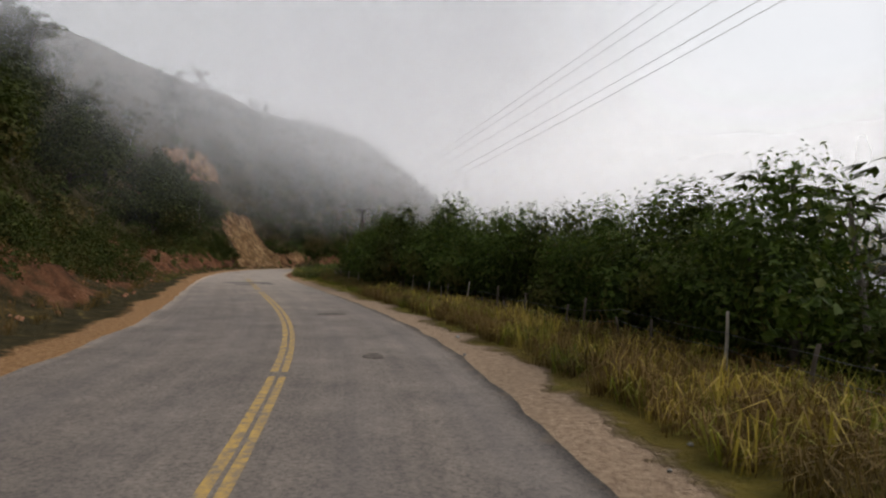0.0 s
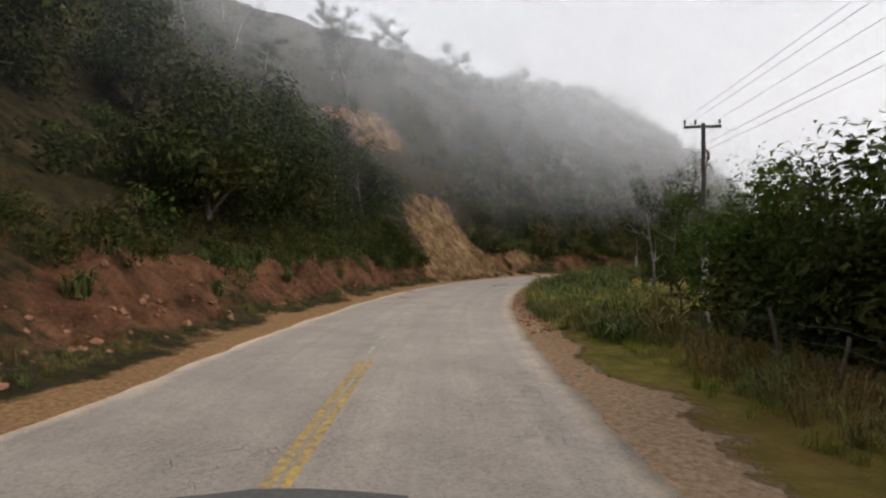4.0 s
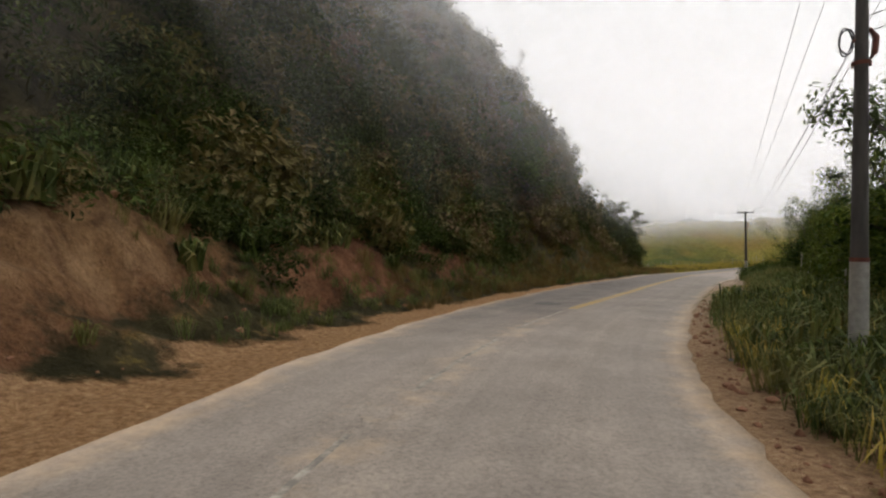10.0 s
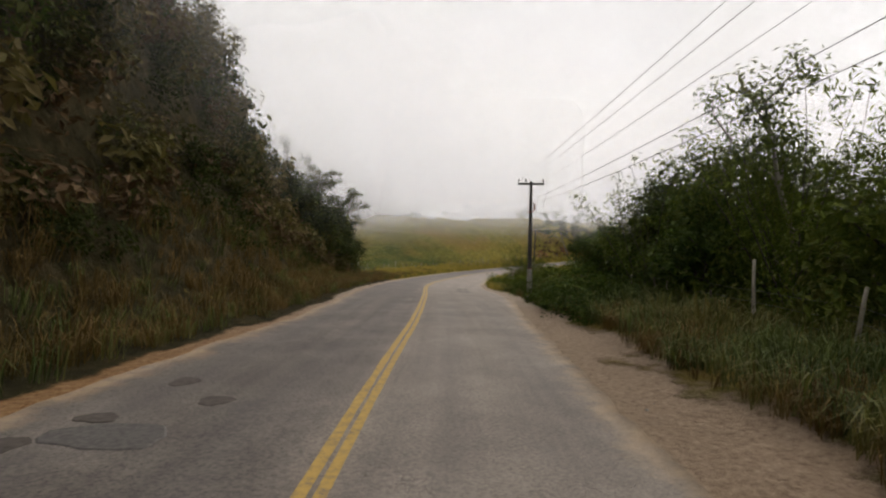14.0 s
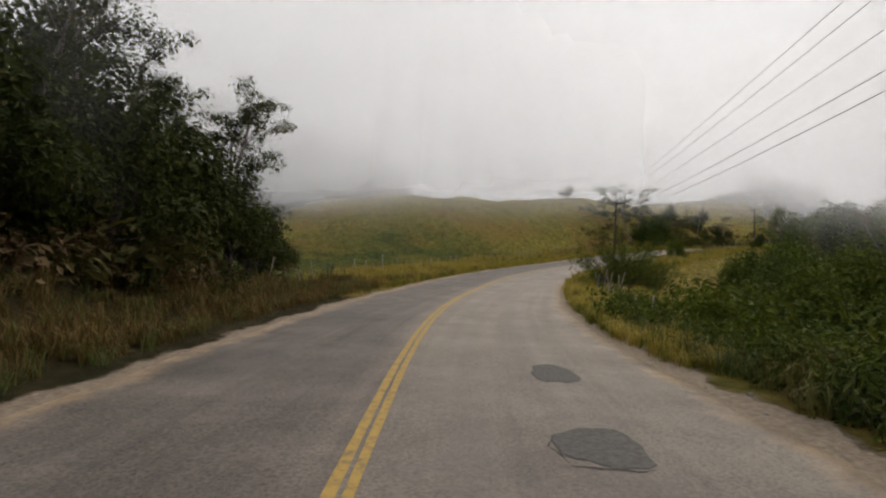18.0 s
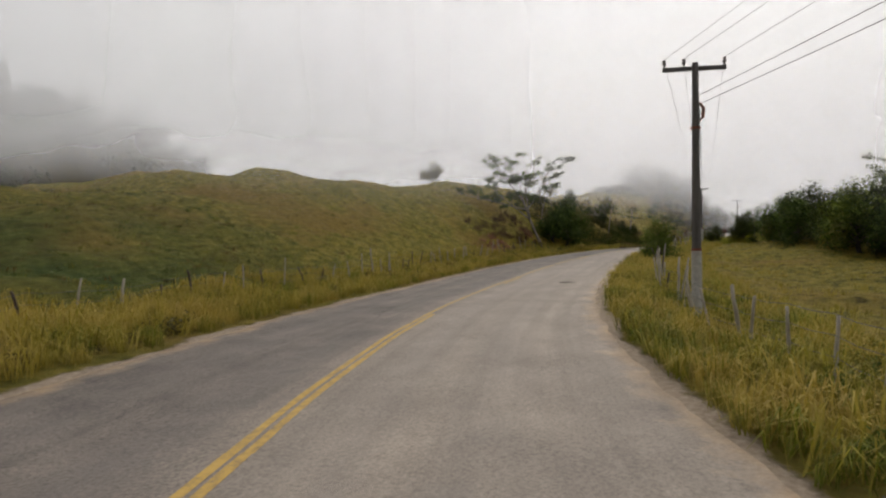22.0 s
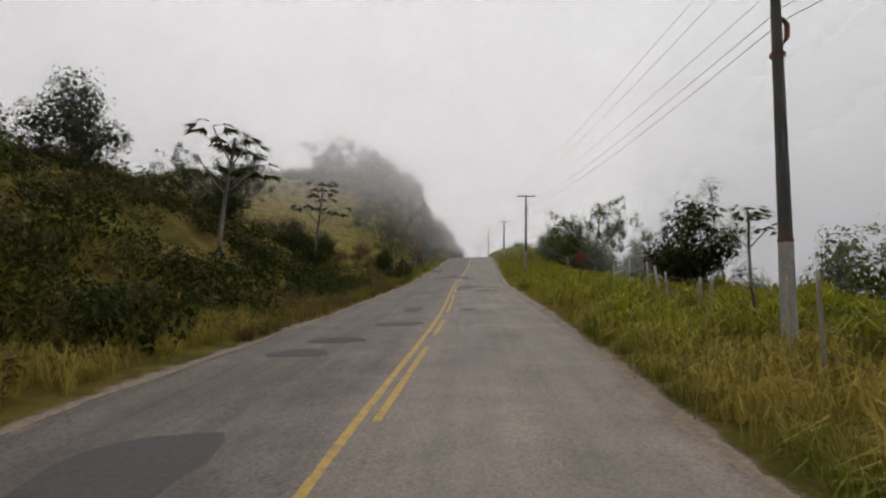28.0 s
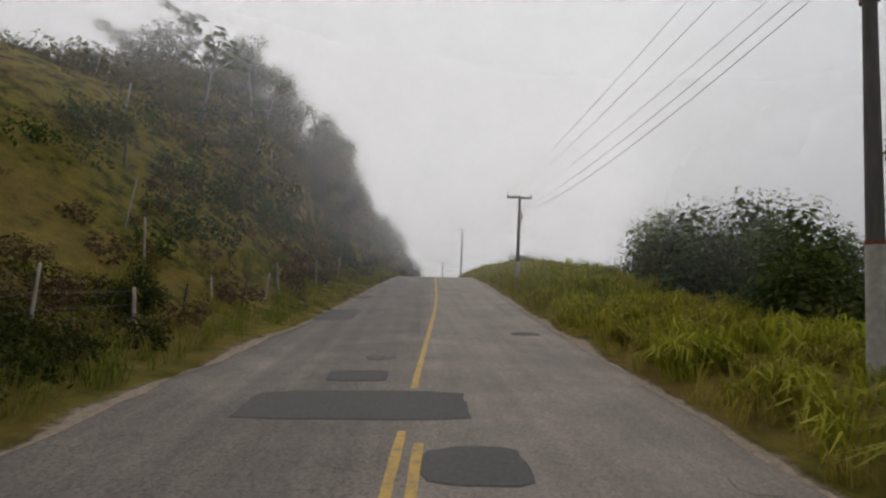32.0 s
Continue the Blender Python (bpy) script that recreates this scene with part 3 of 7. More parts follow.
def slide_weight(s, u, part_of=None):
    """How bare the slope is: the fresh slip, its smaller neighbour above, and the scraped foot of the cut."""
    s, u = np.asarray(s, float), np.asarray(u, float)

    def step(a, lo, hi):
        t = np.clip((a - lo) / (hi - lo), 0, 1)
        return t * t * (3 - 2 * t)

    ragged = 1.1 * waves(s * 0.5, u * 1.6, 5, 23)
    main = step(s + ragged - (87.3 + 0.9 * (u - 3.5)), 0, 1.2) * (1 - step(s - ragged - (98.6 + 0.25 * np.clip(u - 7, 0, 20)), 0, 1.6)) * step(u, 1.5, 2.5) * (1 - step(u + ragged, 10.5, 12.5))
    upper = step(s + ragged, 92, 94) * (1 - step(s, 98, 101)) * step(u, 15.5, 17) * (1 - step(u, 20, 23))
    scar = step(s + ragged, 75, 77) * (1 - step(s - ragged, 80, 82)) * step(u, 9, 10.5) * (1 - step(u, 14, 17))
    ledge = step(s, 262, 268) * (1 - step(s, 279, 284)) * step(u, 4.2, 5.2) * (1 - step(u, 7.5, 9.5)) * np.clip(0.6 + 0.5 * waves(s, u, 6, 27), 0, 1)
    foot = np.interp(s, [0, 50, 60], [0.6, 0.6, 1.0]) * step(s, 8, 14) * (1 - step(s, 110, 128)) * step(u, 2.0, 2.7) * (1 - step(u, 4.2, 5.4)) * np.clip(0.75 + 0.5 * waves(s, u, 9, 21), 0, 1)
    cliff = step(s, 112, 120) * (1 - step(s, 168, 176)) * step(u, 6, 8) * (1 - step(u, 16, 22)) * np.clip(0.1 + 0.6 * waves(s, u * 0.6, 7, 22), 0, 0.4)
    return np.clip(np.maximum.reduce([main, upper * 0.9, scar * 0.8, ledge * 0.75, foot, cliff]) if part_of is None else np.maximum(main, upper * 0.7), 0, 1)


# ---- building helpers ----
def mesh_object(name, verts, faces, mats, parent=None, smooth=False, index=None, layers=(), label=""):
    """One mesh object from arrays. faces: arrays of n-gons of one size each; layers: (name, per-vertex values, 3 or 1)."""
    me = bpy.data.meshes.new(name)
    verts = np.asarray(verts, np.float32)
    faces = [np.asarray(f, np.int32) for f in (faces if isinstance(faces, (list, tuple)) else [faces]) if len(f)]
    me.vertices.add(len(verts))
    me.vertices.foreach_set("co", verts.ravel())
    sizes = np.concatenate([np.full(len(f), f.shape[1], np.int32) for f in faces])
    me.loops.add(int(sizes.sum()))
    me.loops.foreach_set("vertex_index", np.concatenate([f.ravel() for f in faces]))
    me.polygons.add(len(sizes))
    me.polygons.foreach_set("loop_start", np.concatenate([[0], np.cumsum(sizes)[:-1]]).astype(np.int32))
    me.polygons.foreach_set("loop_total", sizes)
    for mat in mats if isinstance(mats, (list, tuple)) else [mats]:
        me.materials.append(mat)
    if index is not None:
        me.polygons.foreach_set("material_index", np.asarray(index, np.int32))
    me.update(calc_edges=True)
    me.polygons.foreach_set("use_smooth", np.full(len(sizes), smooth))
    for lname, values, width in layers:
        if width == 3:
            at = me.color_attributes.new(lname, "FLOAT_COLOR", "POINT")
            at.data.foreach_set("color", np.concatenate([values, np.ones((len(values), 1))], 1).astype(np.float32).ravel())
        else:
            at = me.attributes.new(lname, "FLOAT", "POINT")
            at.data.foreach_set("value", np.asarray(values, np.float32))
    me.validate()
    ob = new(name, me)
    if parent:
        ob.parent = parent
    if label:
        tagged(ob, label)
    return ob


def grid_faces(rows, cols):
    i = np.arange((rows - 1) * (cols - 1))
    a = i // (cols - 1) * cols + i % (cols - 1)
    return np.stack([a, a + 1, a + cols + 1, a + cols], 1)


def part(name, bm, mat, parent, label=""):
    me = bpy.data.meshes.new(name)
    bm.to_mesh(me)
    bm.free()
    me.materials.append(mat)
    ob = new(name, me)
    ob.parent = parent
    if label:
        tagged(ob, label)
    return ob


def tube(points, radii, sides=6):
    """Verts and quads of a tapered tube along points."""
    p = np.array(points, float)
    t = np.gradient(p, axis=0)
    t /= np.linalg.norm(t, axis=1)[:, None] + 1e-9
    ref = np.where(np.abs(t[:, 2:3]) > 0.9, [[1.0, 0, 0]], [[0, 0, 1.0]])
    a = np.cross(t, ref)
    a /= np.linalg.norm(a, axis=1)[:, None] + 1e-9
    b = np.cross(t, a)
    ang = np.arange(sides) / sides * 2 * np.pi
    ring = a[:, None] * np.cos(ang)[None, :, None] + b[:, None] * np.sin(ang)[None, :, None]
    v = (p[:, None] + ring * np.asarray(radii, float)[:, None, None]).reshape(-1, 3)
    k = np.arange((len(p) - 1) * sides)
    r, c = k // sides, k % sides
    f = np.stack([r * sides + c, r * sides + (c + 1) % sides, (r + 1) * sides + (c + 1) % sides, (r + 1) * sides + c], 1)
    return v, f


def join(pieces):
    """One (verts, quads) from many."""
    vs, fs, k = [], [], 0
    for v, f in pieces:
        vs.append(v)
        fs.append(f + k)
        k += len(v)
    return np.concatenate(vs), np.concatenate(fs)


def ground_at(s, d):
    return float(land_height(np.array([s]), np.array([d]))[0])


def spot(s, d, sink=0.0):
    x, y = plan(float(s), float(d))
    return Vector((float(x), float(y), ground_at(s, d) - sink))


# ---- the land: one sheet, across the road and out to the far hills ----
def build_land():
    s = np.concatenate([np.arange(-60, -10, 2.5), np.arange(-10, 345, 0.8), np.arange(345, 450, 1.6), np.arange(450, 533, 6)])
    outer_l = np.array([-.8, 0, .35, .7, 1.1, 1.6, 2.1, 2.6, 3.1, 3.6, 4.2, 4.8, 5.5, 6.3, 7.1, 8, 9, 10, 11, 12.2, 13.5, 15, 16.5, 18, 20, 22, 24.5, 27, 30, 33, 37, 41, 46, 52, 59, 68, 78, 90, 108])
    outer_r = np.array([-.8, 0, .35, .7, 1.1, 1.6, 2.1, 2.7, 3.4, 4.2, 5, 6, 7.2, 8.5, 10, 12, 14, 17, 20, 24, 28, 33, 39, 46, 54])
    rl, rr = soft_table(RIM_L, s), soft_table(RIM_R, s)
    d = np.concatenate([rl[:, None] + outer_l[::-1][None], -(rr[:, None] + outer_r[None])], 1)
    sg = np.repeat(s[:, None], d.shape[1], 1)
    x, y = plan(sg, d)
    z = land_height(sg, d)
    u, v = d - rl[:, None], -d - rr[:, None]
    out = np.maximum(u, v)
    bare = np.where(u > 0, slide_weight(sg, u), 0)
    for ms, mu, ls, lu, mh in MOUNDS:
        bare = np.maximum(bare, 1.1 * np.exp(-(((sg - ms) / ls) ** 2) - ((u - mu) / lu) ** 2))
    sand_l = np.interp(s, [-60, 40, 58, 100, 118, 135, 160, 532], [0.8, 1.1, 1.9, 2.0, 1.3, 0.5, 0.4, 0.2])[:, None]
    sand_r = np.interp(s, [-60, 45, 60, 95, 128, 150, 190, 260, 300, 532], [1.2, 1.3, 0.9, 1.0, 2.5, 1.5, 0.5, 0.35, 0.3, 0.25])[:, None]
    wob = 0.35 * waves(x, y, 4, 31)
    sand = np.clip(1.3 - np.where(u > v, u / sand_l, v / sand_r) * 0.9 + wob, 0, 1)
    open_l = np.interp(s, [-60, 184, 196, 330, 340, 352, 372, 390], [0, 0, 1, 1, 0.9, 0.62, 0.5, 0.2])[:, None]
    grass = np.where(u > v, np.maximum(open_l, np.clip(1.4 - np.abs(u - 2.2) / 1.6, 0, 1) * 0.3), np.where(v < 6, 0.9, 0.65))
    grass = np.clip(grass, 0, 1) * np.ones_like(x)
    fresh = np.maximum(np.where(u > 0, slide_weight(sg, u, 1), 0), np.clip((sg - 136) / 20, 0, 1) * (out < 2.5))
    fresh = np.maximum(fresh, (v > u) * (v < 3) * np.interp(s, [-60, 40, 55, 108, 122, 160], [0.7, 0.6, 0.2, 0.2, 0.55, 0.85])[:, None])
    for ms, mu, ls, lu, mh in MOUNDS:
        if 95 < ms < 108:
            fresh = np.maximum(fresh, 0.8 * np.exp(-(((sg - ms) / ls) ** 2) - ((u - mu) / lu) ** 2))
    lush = np.interp(s, [188, 200, 228, 246], [0, 1, 1, 0])[:, None] * np.clip((u - 4) / 3, 0, 1) * np.clip((30 - u) / 14, 0, 1) * np.clip(0.75 + 0.4 * waves(x, y, 11, 33), 0, 1)
    layers = [("cover", np.stack([sand, grass, bare], -1).reshape(-1, 3), 3)]
    verts = np.stack([x, y, z], -1).reshape(-1, 3)
    faces = grid_faces(*x.shape)
    k = len(verts)
    # the far plain: one wide ring of low ground out to the horizon
    far = np.array([(-4000, -4000, -30), (4000, -4000, -30), (4000, 4000, -30), (-4000, 4000, -30)], float)
    ob = mesh_object("ground", np.concatenate([verts, far]), [faces, np.array([[k, k + 1, k + 2, k + 3]])], LAND, smooth=True,
                     layers=[("cover", np.concatenate([layers[0][1], np.tile([[0, 0.5, 0]], (4, 1))]), 3), ("fresh", np.concatenate([fresh.ravel(), np.zeros(4)]), 1), ("lush", np.concatenate([lush.ravel(), np.zeros(4)]), 1)])
    tagged(ob, "grassy and wooded hillside with sandy verges and bare earth", "ground", kind="structure")


build_land()


def build_road():
    s = np.arange(-58, 520, 0.5)
    rl, rr = soft_table(RIM_L, s), soft_table(RIM_R, s)
    rl = rl + 0.10 * waves(s, s * 0, 3.1, 41) + 0.05 * waves(s, s * 0, 0.9, 42)
    rr = rr + 0.10 * waves(s, s * 0, 2.7, 43) + 0.05 * waves(s, s * 0, 0.8, 44)
    k = np.linspace(0, 1, 25)
    d = rl[:, None] + (-rr - rl)[:, None] * k[None]
    sg = np.repeat(s[:, None], len(k), 1)
    x, y = plan(sg, d)
    stripe = soft_table(STRIPE, s)[:, None]
    z = soft_table(RISE, sg) + bend(x, y) + 0.03 - 0.0016 * (d - stripe) ** 2 * 0.5 + 0.010 * waves(x, y, 5, 45)
    edge = np.minimum(rl[:, None] - d, d + rr[:, None])
    dusty = np.interp(s, [-60, 0, 30, 52, 70, 112, 128, 265, 300], [0.3, 0.35, 0.4, 0.5, 0.62, 0.62, 0.6, 0.55, 0.28])[:, None]
    dust = np.clip(dusty * (1.05 - edge / np.interp(s, [-60, 45, 60, 115, 130, 532], [0.9, 1.0, 1.3, 1.3, 1.2, 0.9])[:, None]), 0, 1)
    dust = np.maximum(dust, np.clip(np.interp(s, [50, 62, 112, 122], [0, 0.28, 0.3, 0])[:, None] * np.exp(-((d - stripe) / 0.9) ** 2) * 1.4, 0, 1))
    lane = np.exp(-((d - stripe + 2.9) / 0.45) ** 2) + np.exp(-((d - stripe + 1.2) / 0.45) ** 2) + np.exp(-((d - stripe - 2.9) / 0.5) ** 2) + np.exp(-((d - stripe - 1.2) / 0.5) ** 2)
    pale = np.interp(s, [-60, 22, 50, 108, 120, 165, 185, 275, 300, 532], [0.1, 0.2, 0.9, 0.85, 0.55, 0.5, 0.75, 0.75, 0.45, 0.4])[:, None] + 0 * d
    far_lane = 1 / (1 + np.exp(-(d - stripe - 0.3) / 0.25))
    pale = pale * (1 - np.interp(s, [-60, 40, 60, 105, 118, 532], [0.2, 0.2, 0, 0, 0.75, 0.75])[:, None] * far_lane)
    wear = np.stack([dust, np.clip(lane, 0, 1) * (0.6 + 0.4 * waves(x, y, 9, 46)), pale], -1).reshape(-1, 3)
    rows, cols = x.shape
    top = np.stack([x, y, z], -1).reshape(-1, 3)
    low = top - np.array([0, 0, 0.14])
    n = len(top)
    i = np.arange(rows - 1)
    left = np.stack([i * cols, (i + 1) * cols, (i + 1) * cols + n, i * cols + n], 1)
    right = np.stack([(i + 1) * cols + cols - 1, i * cols + cols - 1, i * cols + cols - 1 + n, (i + 1) * cols + cols - 1 + n], 1)
    ob = mesh_object("road", np.concatenate([top, low]), [grid_faces(rows, cols)[:, ::-1], left, right], ASPHALT, layers=[("wear", np.concatenate([wear, wear]), 3), ("lane", np.tile(np.stack([sg, d, 0 * d], -1).reshape(-1, 3), (2, 1)), 3)], smooth=True)
    return tagged(ob, "worn grey two-lane asphalt road with dusty broken edges", "road", kind="structure")


road = build_road()


def road_z(s, d):
    x, y = plan(s, d)
    return soft_table(RISE, s) + bend(x, y) + 0.03 - 0.0008 * (d - soft_table(STRIPE, s)) ** 2 + 0.010 * waves(x, y, 5, 45)


def stripe_piece(s0, s1, off, width, seed, mat=PAINT, label="worn yellow centre line"):
    s = np.arange(s0, s1 + 0.01, 0.5)
    c = soft_table(STRIPE, s) + off
    w = width * (1 + 0.12 * waves(s, s * 0 + seed, 1.2, seed))
    rows = []
    for side in (0.5, -0.5):
        d = c + side * w
        x, y = plan(s, d)
        rows.append(np.stack([x, y, road_z(s, d) + 0.006], 1))
    mesh_object("centre_line", np.stack(rows, 1).reshape(-1, 3), grid_faces(len(s), 2)[:, ::-1], mat, road, label=label)


for a, b in ((-55, 10), (10.4, 34), (36, 52), (116, 214)):
    stripe_piece(a, b, 0.095, 0.13, 1, PAINT if a > 100 else PAINT_FADED)
    stripe_piece(a, b, -0.085, 0.12, 2, PAINT if a > 100 else PAINT_FADED)
for a, b, o in ((53, 60, 0.1), (63, 66, 0.1), (69, 72, 0.1), (77, 80, 0.1), (82, 92, 0.1), (94, 101, 0.1), (103, 108, 0.0), (110, 115, 0.1)):
    stripe_piece(a, b, o, 0.09, 3, PAINT_PALE, "faint chalky trace of the centre line")
for a, b, o in ((214, 275, 0.09), (214, 226, -0.10), (238, 242, -0.16), (262, 266, -0.18), (275, 332, 0.09), (278, 286, -0.16), (289, 295, -0.16),
                (297, 301, -0.16), (304, 310, -0.16), (311, 316.5, -0.16), (319.5, 327, -0.16), (332, 339.5, 0.09), (334, 339, -0.15), (342, 420, 0.09)):
    stripe_piece(a, b, o, 0.12, 4)


def blotch(name, s, d, ls, ld, mat, seed, square=0.0, label="", lift=0.012):
    """A patch or hole in the road, with an uneven outline."""
    r = np.random.RandomState(seed)
    a = np.arange(22) / 22 * 2 * np.pi
    rad = 1 + 0.12 * np.sin(3 * a + r.uniform(0, 6)) + 0.07 * np.sin(7 * a + r.uniform(0, 6))
    box = 1 / np.maximum(np.abs(np.cos(a)), np.abs(np.sin(a)))
    rad = rad * (1 - square) + box * square * (1 + 0.015 * r.randn(22))
    ps, pd = s + np.cos(a) * rad * ls / 2, d + np.sin(a) * rad * ld / 2
    x, y = plan(ps, pd)
    cx, cy = plan(np.array([s]), np.array([d]))
    inner = np.stack([plan(s + (ps - s) * 0.96, d + (pd - d) * 0.96)[0], plan(s + (ps - s) * 0.96, d + (pd - d) * 0.96)[1], road_z(s + (ps - s) * 0.96, d + (pd - d) * 0.96) + lift], 1)
    v = np.concatenate([np.stack([x, y, road_z(ps, pd) + 0.001], 1), inner, np.stack([cx, cy, road_z(np.array([s]), np.array([d])) + lift], 1)])
    i = np.arange(22)
    ring = np.stack([i, (i + 1) % 22, 22 + (i + 1) % 22, 22 + i], 1)
    fan = np.stack([22 + i, 22 + (i + 1) % 22, np.full(22, 44)], 1)
    return mesh_object(name, v, [ring, fan], mat, road, label=label)


# ---- fog banks: thin veils of droplets hanging on the hills ----
FOG, FOG_FAR = mist("fog", 1.0, 0.68), mist("deep_fog", 1.0, 0.54)


def smooth_step(t):
    t = np.clip(t, 0, 1)
    return t * t * (3 - 2 * t)


def fog_bank(s, d0, d1, thin, thick, low, high, near=1.0, soft=3.5, side=34.0):
    """One hanging veil across the valley at s: thin near the road, thick from height high up, melting into the ground it meets."""
    d = np.linspace(d0, d1, 61)
    rise = np.concatenate([np.arange(-24, 30, 1.5), [31, 34, 38, 44, 52, 62, 72, 80]])
    ground = land_height(np.full(d.shape, float(s)), d)
    base = float(soft_table(RISE, float(s)) + bend(*plan(float(s), 0.0)))
    if s < 345:  # the road lies clear below the fog
        off = np.where((d < 0) & (s < 300), np.maximum(-d - 9, np.minimum(-d, 7)), np.abs(d))
        ground = np.maximum(ground, base + 5.0 * (1 - smooth_step((off - 7) / 9)) - 23.0 * smooth_step((off - 9) / 14))
    dg = np.repeat(d[None], len(rise), 0)
    zg = base + np.repeat(rise[:, None], len(d), 1)
    x, y = plan(np.full(dg.shape, float(s)), dg)
    veil = (thin + (thick - thin) * smooth_step((zg - base - low) / (high - low))) * smooth_step((zg - ground[None]) / soft)
    veil = veil * (near + (1 - near) * smooth_step((np.abs(dg) - 14) / 16))
    veil = veil * smooth_step((dg - d0) / side) * smooth_step((d1 - dg) / side) * smooth_step((80 - (zg - base)) / 45)
    if 185 < s < 300:  # clearer air over the meadow
        veil = veil * (0.45 + 0.55 * smooth_step((dg + 12) / 20))
    quads = grid_faces(*dg.shape)
    quads = quads[veil.ravel()[quads].max(1) > 1e-4]  # open where there is no fog
    ob = mesh_object("fog_bank", np.stack([x, y, zg], -1).reshape(-1, 3), quads, FOG, smooth=True, layers=[("veil", veil.ravel(), 1)])
    tagged(ob, "thin grey morning fog hanging over the road and hills", "fog", "fog banks", "stuff")


for k in range(6):
    fog_bank(40 + 8 * k, -54, 100, 0.012, 0.19, 9, 32)
for k in range(4):
    fog_bank(88 + 8 * k, -54, 100, 0.03, 0.17, 7, 25)
for k in range(8):
    fog_bank(120 + 8 * k, -54, 100, 0.025, 0.17, 6, 25)
for k in range(4):
    fog_bank(190 + 8 * k, -54, 100, 0.02, 0.2, 3.5, 12, near=0.6, soft=7)
for k in range(10):
    fog_bank(224 + 9 * k, -54, 100, 0.035, 0.27, 3.0, 11, near=0.3, soft=7)
for k in range(4):
    fog_bank(314 + 9 * k, -54, 100, 0.035, 0.17, 4, 20)
for k in range(11):
    fog_bank(351 + 9 * k, -54, 100, 0.05, 0.14, 3, 18)


def far_fog():
    """The bank of fog that closes the valley all round."""
    a = np.linspace(0, 2 * np.pi, 73)
    z = np.array([-34, -10, 8, 22, 38, 56, 80, 110, 150.0])
    ag, zg = np.meshgrid(a, z)
    for radius, dens in ((300, 0.75), (345, 0.85), (420, 0.95)):
        veil = dens * smooth_step((150 - zg) / 130)
        ob = mesh_object("fog_bank", np.stack([90 + radius * np.cos(ag), 130 + radius * np.sin(ag), zg], -1).reshape(-1, 3), grid_faces(*ag.shape), FOG_FAR, smooth=True, layers=[("veil", veil.ravel(), 1)])
        tagged(ob, "dense pale fog closing off the distance", "fog", "fog banks", "stuff")


far_fog()


def valley_fog():
    """Two long veils between the pasture and the hill behind it."""
    x, z = np.linspace(-70, 290, 91), np.linspace(-4, 70, 38)
    xg, zg = np.meshgrid(x, z)
    for y0, dens in ((286, 0.16), (292, 0.18)):
        veil = dens * smooth_step((xg + 70) / 40) * smooth_step((290 - xg) / 60) * smooth_step((70 - zg) / 25)
        q2 = np.clip(((xg - 28) / 130) ** 2 + ((y0 + 6 * np.sin(xg / 40) - 337) / 64) ** 2, 0, 1)
        veil = veil * smooth_step((zg + bend(xg, y0) + 9 - 52 * (1 - q2) ** 0.8) / 14)
        ob = mesh_object("fog_bank", np.stack([xg, y0 + 6 * np.sin(xg / 40), zg + bend(xg, y0)], -1).reshape(-1, 3), grid_faces(*xg.shape), FOG_FAR, smooth=True, layers=[("veil", veil.ravel(), 1)])
        tagged(ob, "pale fog behind the pasture hill", "fog", "fog banks", "stuff")


valley_fog()


def river_fog():
    """Veils over the valley to the right of the last climb."""
    s, z = np.linspace(262, 500, 49), np.array([-26, -16, -8, 0, 6, 12, 20, 30, 44, 60, 85, 120.0])
    sg, zg = np.meshgrid(s, z)
    for d0, dens in ((-56, 0.3), (-61, 0.35), (-66, 0.4)):
        x, y = plan(sg, np.full(sg.shape, float(d0)))
        veil = dens * smooth_step((sg - 262) / 40) * smooth_step((500 - sg) / 40) * smooth_step((120 - zg) / 115)
        ob = mesh_object("fog_bank", np.stack([x, y, zg + 4 + bend(x, y)], -1).reshape(-1, 3), grid_faces(*sg.shape), FOG_FAR, smooth=True, layers=[("veil", veil.ravel(), 1)])
        tagged(ob, "pale fog lying in the river valley", "fog", "fog banks", "stuff")


river_fog()


